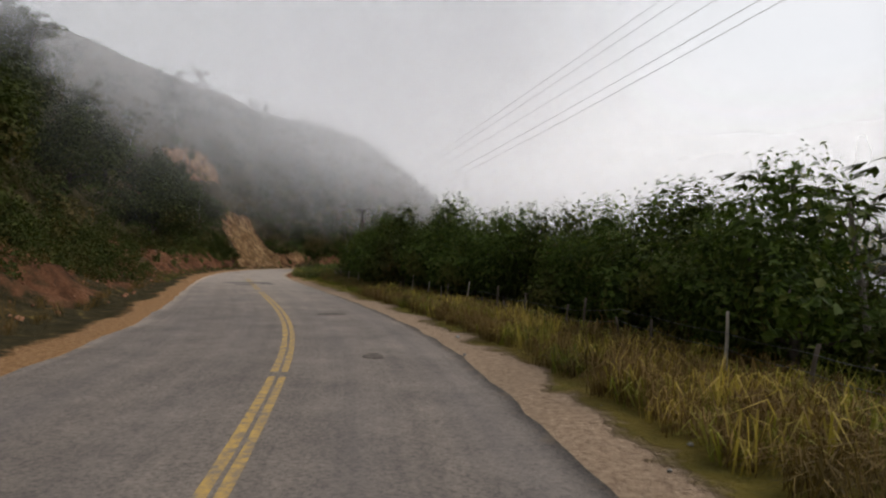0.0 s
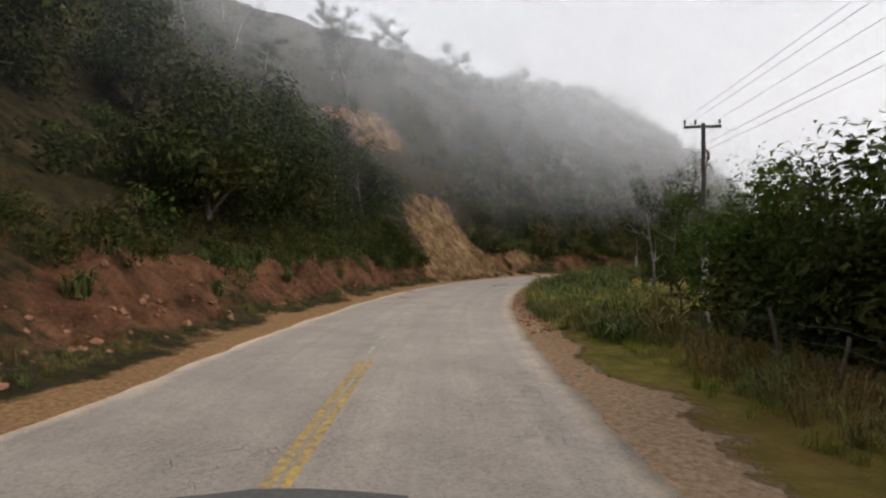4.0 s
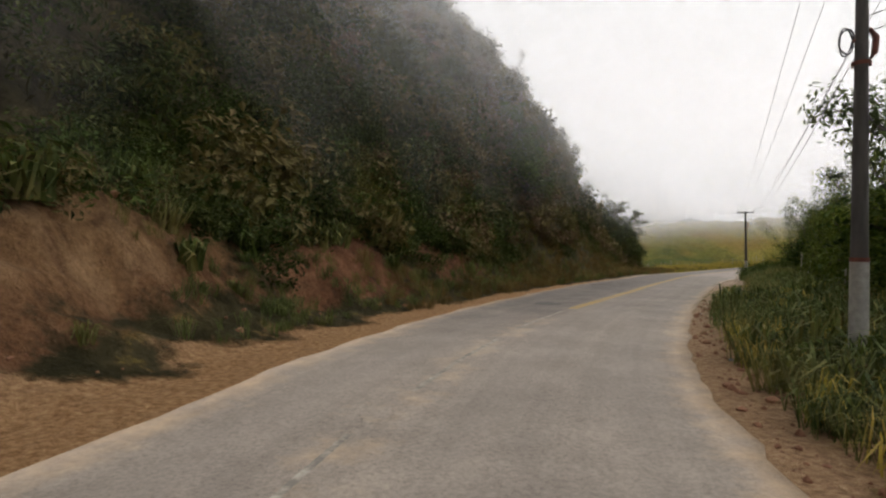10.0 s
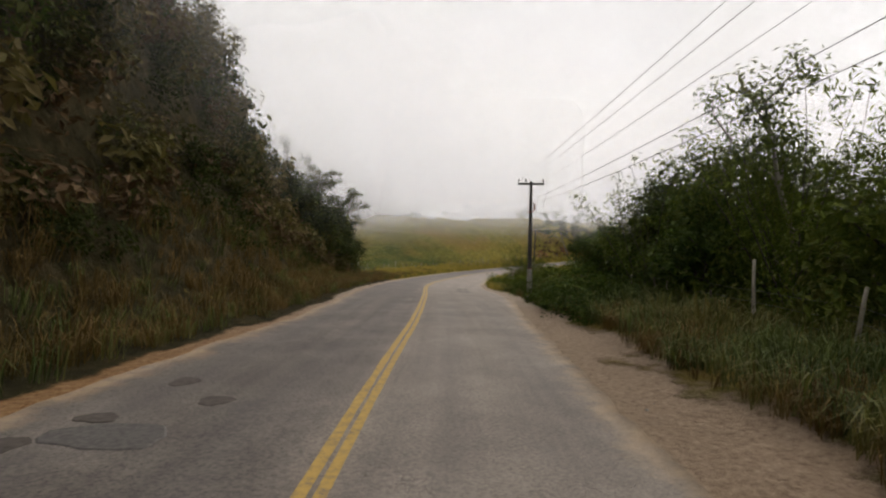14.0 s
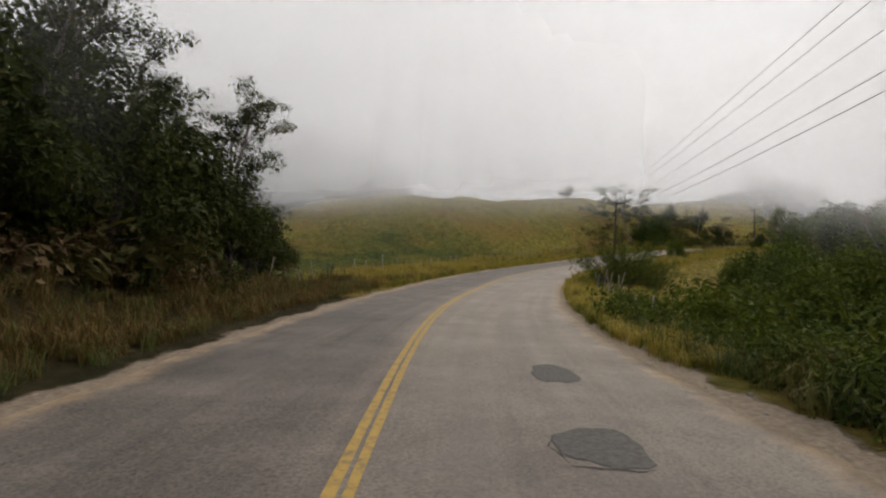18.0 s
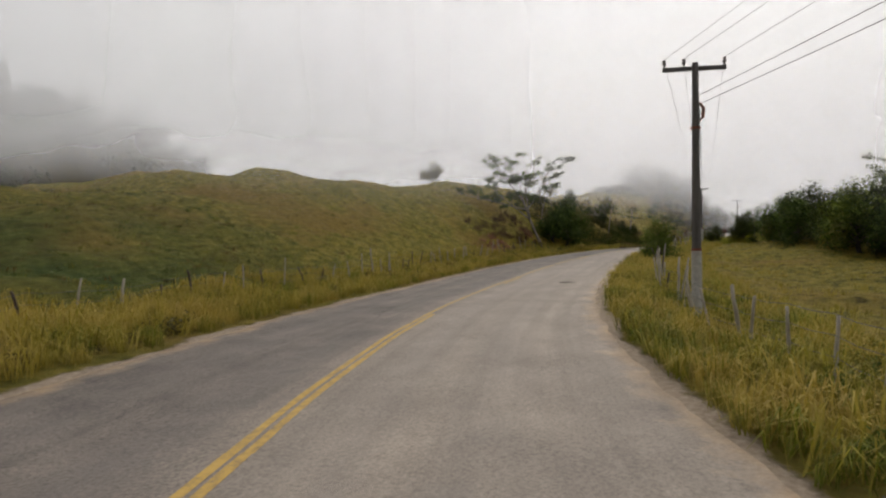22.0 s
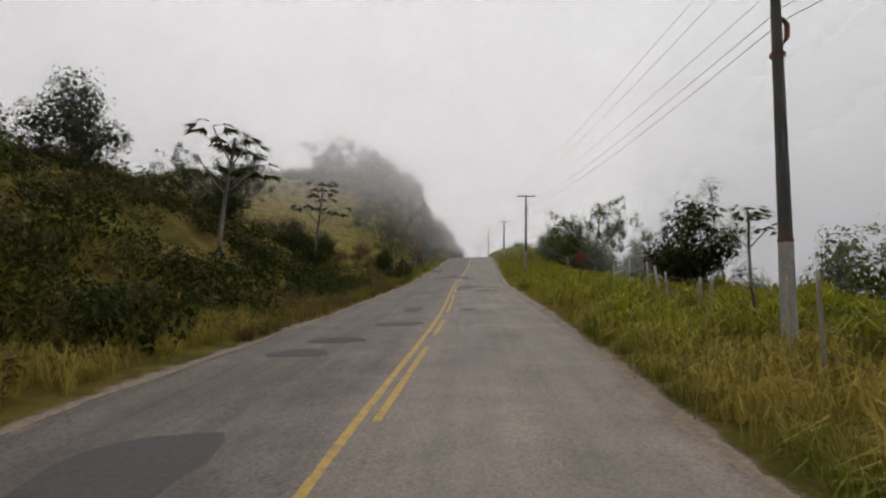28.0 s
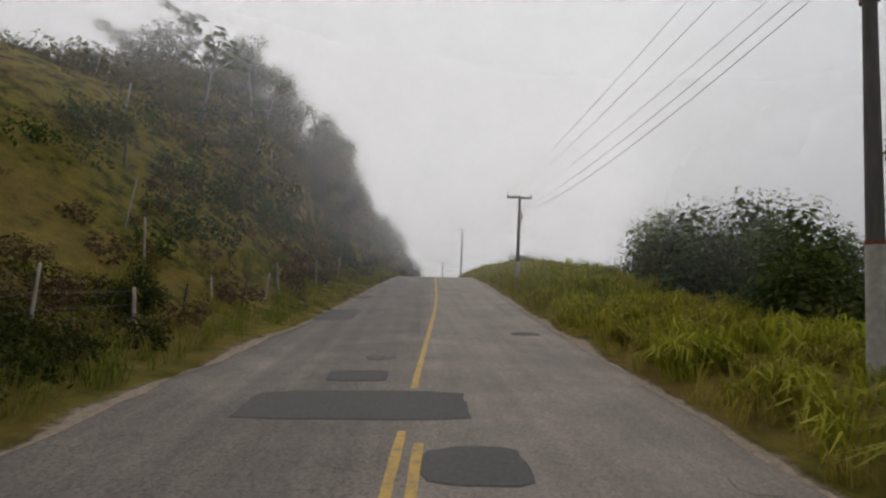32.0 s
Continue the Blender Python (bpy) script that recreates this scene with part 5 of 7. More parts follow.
scatter("verge_grass", TUFTS, s_, d_, RNG.uniform(0.45, 1.35, len(s_)), GRASS_LUSH, RNG, "dense broad-bladed roadside grass, knee to waist high", "grass")
s_, d_ = zone(1100, 58, 124, 0.8, 5.0, -1, 1.0)
scatter("verge_grass", WISPS, s_, d_, RNG.uniform(0.6, 1.1, len(s_)), GRASS_LUSH, RNG, "fine green grass among the broad blades", "grass")
s_, d_ = zone(420, 60, 124, 1.0, 6.0, -1, 1.0)
scatter("verge_grass", WISPS, s_, d_, RNG.uniform(0.6, 1.1, len(s_)), GRASS_DRY, RNG, "dry blades among the broad grass", "grass")
s_, d_ = zone(1900, 112, 182, 1.15, 7.0, -1, 1.0, lambda s, o: o > np.interp(s, [112, 122, 142, 152, 160], [1.3, 2.1, 2.0, 1.4, 1.15]))
scatter("verge_grass", WISPS, s_, d_, RNG.uniform(0.6, 1.2, len(s_)), GRASS_LUSH, RNG, "deep green verge grass below the trees", "grass")
s_, d_ = zone(3000, 176, 300, 0.5, 6.0, -1, 1.2)
scatter("verge_grass", WISPS, s_, d_, RNG.uniform(0.5, 1.0, len(s_)), GRASS_DRY, RNG, "golden grass along the right verge and fence", "grass")
s_, d_ = zone(2500, 176, 300, 0.4, 5.5, -1, 1.2)
scatter("verge_grass", WISPS, s_, d_, RNG.uniform(0.4, 0.9, len(s_)), GRASS_GREEN, RNG, "green grass along the right verge", "grass")
s_, d_ = zone(2600, 180, 305, 5, 40, -1, 1.2)
scatter("field_grass", SPRIGS, s_, d_, RNG.uniform(0.5, 0.9, len(s_)), GRASS_DRY, RNG, "flat meadow of dry yellow grass", "grass", stretch=(0.5, 0.8))
s_, d_ = zone(3000, 292, 420, 0.7, 8.5, -1, 1.0)
scatter("verge_grass", TUFTS, s_, d_, RNG.uniform(0.5, 1.15, len(s_)), GRASS_LIME, RNG, "thick bright yellow-green grass on the raised verge", "grass")
s_, d_ = zone(900, 292, 420, 0.3, 2.2, -1, 1.0)
scatter("verge_grass", WISPS, s_, d_, RNG.uniform(0.3, 0.6, len(s_)), GRASS_DRY, RNG, "short dry grass at the asphalt rim", "grass")

s_, d_ = zone(700, 118, 168, 0.9, 3.2, -1, 1.0, lambda s, o: o > np.interp(s, [118, 124, 142, 152, 160], [1.5, 1.9, 1.8, 1.2, 0.9]))
scatter("verge_grass", WISPS, s_, d_, RNG.uniform(0.35, 0.75, len(s_)), GRASS_TAWNY, RNG, "brownish grass hanging over the sand rim", "grass")
s_, d_ = zone(1700, 196, 242, 5.5, 30, 1, 1.2)
scatter("pasture_grass", SPRIGS, s_, d_, RNG.uniform(0.45, 0.8, len(s_)), GRASS_LUSH, RNG, "low green grass on the flat pasture", "grass", stretch=(0.35, 0.6))

# scrub in the last stretch
for lab, mat, n, s0, s1, o0, o1, lo, hi, shapes, side in (
        ("dark tangled scrub over the left bank", LEAF_DARK, 150, 284, 314, 1.6, 14, 0.7, 1.4, SHRUBS, 1),
        ("olive scrub over the left bank", LEAF_OLIVE, 130, 286, 330, 1.4, 12, 0.5, 1.2, THIN, 1),
        ("rusty brambles along the left fence", LEAF_RUST, 110, 328, 374, 2.0, 7, 0.4, 0.9, THIN, 1),
        ("olive scrub scattered over the grassy hill", LEAF_OLIVE, 34, 322, 376, 4, 24, 0.3, 0.8, THIN, 1),
        ("green bush halfway up the hill", LEAF_GREEN, 36, 350, 368, 5, 11, 0.9, 1.5, SHRUBS, 1),
        ("low dark bushes beside the left verge", LEAF_DARK, 60, 310, 322, 1.6, 6, 0.5, 1.0, SHRUBS, 1),
        ("dark bushes behind the last fence", LEAF_DARK, 30, 332, 346, 1.6, 4.5, 0.5, 0.9, SHRUBS, 1),
        ("green scrub climbing the last hill", LEAF_OLIVE, 300, 362, 425, 3.0, 26, 0.9, 1.9, SHRUBS, 1),
        ("dark scrub climbing the last hill", LEAF_DARK, 170, 366, 428, 2.5, 28, 1.0, 2.2, SHRUBS, 1),
        ("bushes in the dip beyond the right verge", LEAF_GREEN, 90, 330, 430, 14, 50, 1.0, 2.6, SHRUBS, -1),
        ("leafy green bushes on the right verge", LEAF_FRESH, 85, 168, 191, 1.2, 4.2, 0.7, 1.15, SHRUBS, -1),
        ("pale green bushes along the crest of the road", LEAF_FRESH, 60, 384, 436, 5, 12, 0.9, 1.6, SHRUBS, -1),
        ("low bushes at the rim before the pole", LEAF_GREEN, 14, 151, 158, 0.8, 1.8, 0.45, 0.7, SHRUBS, -1),
        ("tall leafy bushes crowding the pole", LEAF_GREEN, 80, 148, 176, 1.1, 3.6, 0.8, 1.25, SHRUBS, -1),
        ("dark low bushes beside the last patches", LEAF_DARK, 46, 334.5, 343, 0.9, 4, 0.45, 0.85, SHRUBS, 1),
        ("bushes round the pole foot", LEAF_GREEN, 26, 145, 160, 1.7, 3.4, 0.7, 1.1, SHRUBS, -1),
        ("tall leafy green bushes behind the right verge", LEAF_FRESH, 80, 167, 190, 4.0, 10, 1.3, 2.0, SHRUBS, -1),
        ("dark undergrowth among the leafy bushes", LEAF_GREEN, 60, 150, 186, 4.5, 11, 1.2, 1.9, SHRUBS, -1),
        ("low bushes under the hedge trees", LEAF_DARK, 130, -10, 62, 6.0, 14, 0.7, 1.5, SHRUBS, -1),
        ("undergrowth below the roadside trees", LEAF_FRESH, 150, 104, 166, 5.0, 14, 0.7, 1.4, SHRUBS, -1),
        ("scrub behind the meadow", LEAF_DARK, 110, 205, 300, 26, 52, 1.2, 2.6, SHRUBS, -1),
        ("leafy weeds growing through the broad grass", LEAF_GREEN, 150, 56, 122, 1.6, 6.5, 0.35, 0.75, SHRUBS, -1),
        ("brownish weeds among the roadside grass", LEAF_OLIVE, 90, 56, 124, 1.4, 6.0, 0.3, 0.6, THIN, -1),
        ("low weeds on the pasture verge", LEAF_OLIVE, 160, 198, 290, 0.8, 5.0, 0.25, 0.5, THIN, 1),
        ("low green weeds along the meadow fence", LEAF_FRESH, 150, 190, 290, 1.2, 5.0, 0.25, 0.5, SHRUBS, -1),
        ("far scrub beyond the verge", LEAF_GREEN, 70, 62, 105, 9, 40, 0.9, 2.2, SHRUBS, -1)):
    s_, d_ = zone(n, s0, s1, o0, o1, side)
    scatter("scrub", shapes, s_, d_, RNG.uniform(lo, hi, len(s_)), mat, RNG, lab, "shrubs")


# ---- trees ----
def limb(p0, direction, length, r0, r1, rng, bend=0.15, steps=5, lift=0.0):
    pts, p, dirv = [np.array(p0, float)], np.array(p0, float), np.array(direction, float)
    for _ in range(steps):
        dirv = dirv + bend * rng.randn(3) + [0, 0, lift]
        dirv = dirv / np.linalg.norm(dirv)
        p = p + dirv * length / steps
        pts.append(p.copy())
    return np.array(pts), np.linspace(r0, r1, steps + 1), dirv


def grow(kind, seed):
    """Wood and leaves of one tree, foot at the origin."""
    r = np.random.RandomState(seed)
    wood, lobes = [], []

    def add(p0, dirv, ln, r0, r1, bend=0.15, lift=0.0, sides=6):
        pts, rad, end = limb(p0, dirv, ln, r0, r1, r, bend, 5, lift)
        wood.append(tube(pts, rad, sides))
        return pts, end

    if kind in ("broad", "hedge"):  # dense round crown close to the ground
        pts, e = add((0, 0, -0.2), (0.05, 0.05, 1), 2.4, 0.16, 0.10, 0.08, sides=8)
        for k in range(7):
            a = k * 0.9 + r.uniform(-0.3, 0.3)
            q, _ = add(pts[2 + k % 3], (math.cos(a), math.sin(a), r.uniform(0.3, 1.3)), r.uniform(1.6, 2.6), 0.07, 0.02, 0.2)
            lobes += [(*q[-1], r.uniform(0.9, 1.3)), (*q[3], r.uniform(0.6, 1.0))]
        lobes += [(0, 0, 4.3, 1.2), (0.5, -0.4, 3.4, 1.3), (-0.6, 0.3, 3.0, 1.3)]
        if kind == "hedge":
            lobes += [(*(np.array(q[:3]) * [0.8, 0.8, 0.75]), q[3] * 0.9) for q in lobes[:8]]
            return join(wood), join([foliage(lobes, 6200, 0.17, r, 0.40, shell=0.42), heart(lobes, 1300, 0.27, r)])
        return join(wood), join([foliage(lobes, 3300, 0.215, r, 0.45, shell=0.45), heart(lobes, 800, 0.29, r)])
    if kind == "tall":  # airy upright tree
        pts, e = add((0, 0, -0.2), (0.04, 0.02, 1), 6.5, 0.11, 0.04, 0.07, sides=8)
        for k in range(9):
            a = k * 2.4 + r.uniform(-0.3, 0.3)
            q, _ = add(pts[1 + k % 5], (math.cos(a), math.sin(a), r.uniform(0.5, 1.2)), r.uniform(1.3, 2.4), 0.05, 0.015, 0.2)
            lobes += [(*q[-1], r.uniform(0.5, 0.9)), (*q[3], r.uniform(0.3, 0.6))]
        lobes.append((*pts[-1], 0.8))
        return join(wood), foliage(lobes, 1800, 0.20, r, 0.38, shell=0.3)
    if kind == "pad":  # slender stem, branches high up, leaves in flat pads
        pts, e = add((0, 0, -0.2), (0.06, 0.03, 1), 8.2, 0.12, 0.05, 0.07, sides=8)
        for k in range(15):
            a = k * 2.4 + r.uniform(-0.3, 0.3)
            q, _ = add(pts[2 + k % 4], (math.cos(a), math.sin(a), r.uniform(0.2, 0.8)), r.uniform(1.4, 2.7), 0.035, 0.010, 0.16)
            for t in (2, 3, 4, 5):
                lobes.append((*(q[t] + [r.uniform(-.3, .3), r.uniform(-.3, .3), 0.1]), r.uniform(0.4, 0.75)))
        lobes += [(*pts[-1], 0.9), (*(pts[-1] + [0.5, 0.3, -0.4]), 0.8), (*(pts[-1] + [-0.6, 0.1, -0.5]), 0.8)]
        return join(wood), foliage(lobes, 3600, 0.19, r, 0.42, 0.6, 0.2)
    if kind == "fork":  # pale leaning stem, forked halfway, crown in drifting flat pads
        pts, e = add((0, 0, -0.2), (-0.14, 0.40, 1), 5.2, 0.12, 0.085, 0.05, sides=9)
        for k, (a, up, ln) in enumerate(((1.9, 0.9, 5.5), (1.95, 0.25, 6.0), (0.6, 1.4, 5.0), (3.4, 1.5, 5.0), (-0.9, 1.1, 5.2), (2.8, 1.1, 4.5))):
            q, e2 = add(pts[3 + k % 3], (math.cos(a), math.sin(a), up), ln, 0.065, 0.022, 0.10, 0.03, 7)
            for j in range(7):
                b = a + r.uniform(-1.4, 1.4)
                w_, _ = add(q[2 + j % 4], (math.cos(b), math.sin(b), r.uniform(0.1, 0.7)), r.uniform(1.0, 2.2), 0.035, 0.008, 0.18, sides=5)
                for t in (2, 3, 4, 5):
                    lobes.append((*(w_[t] + [r.uniform(-.3, .3), r.uniform(-.3, .3), 0.1]), r.uniform(0.3, 0.62)))
        return join(wood), foliage(lobes, 9500, 0.17, r, 0.42, 0.45, 0.2)
    if kind == "sparse":  # open forked dome of thin limbs, twigs showing
        pts, e = add((0, 0, -0.2), (0.03, 0, 1), 1.55, 0.10, 0.08, 0.05, sides=8)
        for k in range(10):
            a = k * 2.4 + r.uniform(-0.2, 0.2)
            up = (0.4, 0.75, 1.4)[k % 3] + r.uniform(-0.1, 0.15)
            q, e2 = add(pts[-1 - k % 2], (math.cos(a), math.sin(a), up), (3.0, 2.9, 2.7)[k % 3] * r.uniform(0.9, 1.08), 0.055, 0.018, 0.13, 0.03)
            for j in range(9):
                b = a + r.uniform(-1.5, 1.5)
                w_, _ = add(q[2 + j % 4], (math.cos(b), math.sin(b), r.uniform(0.1, 1.0)), r.uniform(0.6, 1.3), 0.016, 0.005, 0.22, sides=4)
                lobes += [(*w_[-1], r.uniform(0.22, 0.4)), (*w_[3], r.uniform(0.15, 0.28))]
        return join(wood), foliage(lobes, 5200, 0.125, r, 0.5, shell=0.15)
    if kind == "thorn":  # arching wands with fine leaves
        for k in range(54):
            a, up = r.uniform(0, 6.28), r.uniform(0.7, 2.8)
            pts, rad, _ = limb((r.uniform(-.5, .5), r.uniform(-.5, .5), -0.1), (math.cos(a), math.sin(a), up), r.uniform(2.4, 3.8), 0.022, 0.005, r, 0.16, 8, -0.10)
            wood.append(tube(pts, rad, 4))
            for t in range(2, 9):
                lobes.append((*pts[t], 0.18 + 0.2 * r.rand()))
        lobes += [(0, 0, 1.6, 0.9), (0.8, 0.5, 1.7, 0.7), (-0.8, -0.4, 1.7, 0.7)]
        return wood, foliage(lobes, 17000, 0.078, r, 0.4, shell=0.2)
    if kind == "feather":  # bamboo-like arching plumes
        for k in range(16):
            a = r.uniform(0, 6.28)
            pts, rad, _ = limb((r.uniform(-.8, .8), r.uniform(-.8, .8), -0.2), (0.35 * math.cos(a), 0.35 * math.sin(a), 1), r.uniform(4.5, 7.0), 0.03, 0.006, r, 0.05, 8, -0.05)
            wood.append(tube(pts, rad, 4))
            for t in range(3, 9):
                lobes += [(*(pts[t] + [r.uniform(-.4, .4), r.uniform(-.4, .4), 0]), r.uniform(0.3, 0.6))]
        lobes += [(0, 0, 1.6, 1.3), (0.9, 0.6, 1.4, 1.1), (-0.9, -0.5, 1.4, 1.1)]
        return wood, foliage(lobes, 4200, 0.20, r, 0.24, shell=0.25, droop=0.8)
    if kind == "rosette":  # thin stem, a few arms, each ending in a fan of big leaves
        pts, e = add((0, 0, -0.2), (0.03, 0.02, 1), 4.4, 0.08, 0.045, 0.04, sides=7)
        ends = [pts[-1]]
        for k in range(4):
            a = k * 1.6 + r.uniform(-0.3, 0.3)
            q, _ = add(pts[3 + k % 2], (math.cos(a), math.sin(a), 0.9), r.uniform(0.8, 1.3), 0.035, 0.02, 0.1, 0.05, 5)
            ends.append(q[-1])
        vs, fs, k0 = [], [], 0
        for p in ends:
            for j in range(9):
                a = j * 0.7 + r.uniform(-0.2, 0.2)
                o = np.array([math.cos(a), math.sin(a), r.uniform(-0.5, 0.25)])
                c = p + o * 0.42
                for fan in (-0.7, -0.35, 0, 0.35, 0.7):
                    t = np.array([math.cos(a + fan), math.sin(a + fan), -0.25 - abs(fan) * 0.2])
                    sd = np.cross(t, [0, 0, 1]) * 0.07
                    vs.append(np.array([c, c + t * 0.22 + sd, c + t * 0.46, c + t * 0.22 - sd]))
                    fs.append(np.arange(4)[None] + k0)
                    k0 += 4
        return join(wood), (np.concatenate(vs), np.concatenate(fs))
    raise ValueError(kind)


KINDS = {"hedge": ("roadside_tree", "dense dark green tree of the roadside hedge", BARK_DARK), "broad": ("roadside_tree", "dense leafy roadside tree with a low round crown", BARK_DARK), "tall": ("slender_tree", "slender airy tree with upright branches", BARK),
         "sparse": ("open_tree", "small forked tree with thin open crown", BARK),
         "thorn": ("thorn_bush", "wide thorny bush of arching wands with fine leaves", BARK_DARK), "feather": ("bamboo_clump", "feathery arching clump of bamboo", BARK_DARK),
         "pad": ("slender_tree", "slender grey-stemmed tree with flat pads of leaves", BARK), "fork": ("forked_tree", "pale leaning forked tree with flat layered crown", BARK), "rosette": ("trumpet_tree", "thin-stemmed tree with fans of big lobed leaves", BARK)}
MADE = {}


def tree(kind, s, d, size=1.0, leaf=LEAF_DARK, seed=0, turn=None, z_add=0.0, height=1.0, label=""):
    """A tree at s, d. Trees of one kind, seed and leaf share their meshes."""
    key = (kind, seed, leaf.name)
    p = spot(s, d)
    m = Matrix.Translation((p.x, p.y, p.z - 0.1 + z_add)) @ Matrix.Rotation(turn if turn is not None else RNG.uniform(0, 6.28), 4, "Z") @ Matrix.Diagonal((size, size, size * height, 1))
    name, lab, bark = KINDS[kind]
    if key not in MADE:
        wood, (lv, lf) = grow(kind, seed)
        root = new(name)
        for wv, wf in wood if isinstance(wood, list) else [wood]:
            mesh_object("stem" if isinstance(wood, list) else "trunk", wv, wf, bark, root, True)
        mesh_object("crown", lv, lf, leaf, root)
        tagged(root, lab, "tree", name.replace("_", " ") + "s")
        MADE[key] = root
        root.matrix_basis = m
        made = root
    else:
        made = copy_thing(MADE[key], m)
        made.matrix_basis = m
    return tagged(made, label) if label else made


# hedge of trees along the right of the first stretch
for k in range(34):
    s_ = -8 + k * 1.95 + RNG.uniform(-0.6, 0.6)
    hgt = np.interp(s_, [-8, 4, 10, 18, 26, 32, 58], [0.8, 0.8, 0.9, 1.03, 1.15, 1.18, 1.12])
    tree("hedge", s_, -(2.4 + RNG.uniform(7.0, 9.5) - (1.6 if s_ > 30 else 1.0 if s_ > 9 else 0)), hgt * RNG.uniform(0.85, 1.1) * 0.95, LEAF_DARK if k % 4 == 3 else LEAF_GREEN, k % 2)
for k in range(26):
    tree("hedge", -6 + k * 2.6 + RNG.uniform(-1, 1), -(2.4 + RNG.uniform(10, 15)), RNG.uniform(1.0, 1.25) * (0.95 if k > 12 else 0.92 if k > 9 else 0.75), LEAF_GREEN if k > 12 else LEAF_DARK, k % 2)
for s_, d_, sz in ((13.5, -12.5, 1.25), (11.5, -13.5, 1.3), (17.5, -15, 1.3), (10.5, -11.5, 1.15), (20, -15, 1.25)):
    tree("rosette", s_, d_, sz, LEAF_DARK, 1)
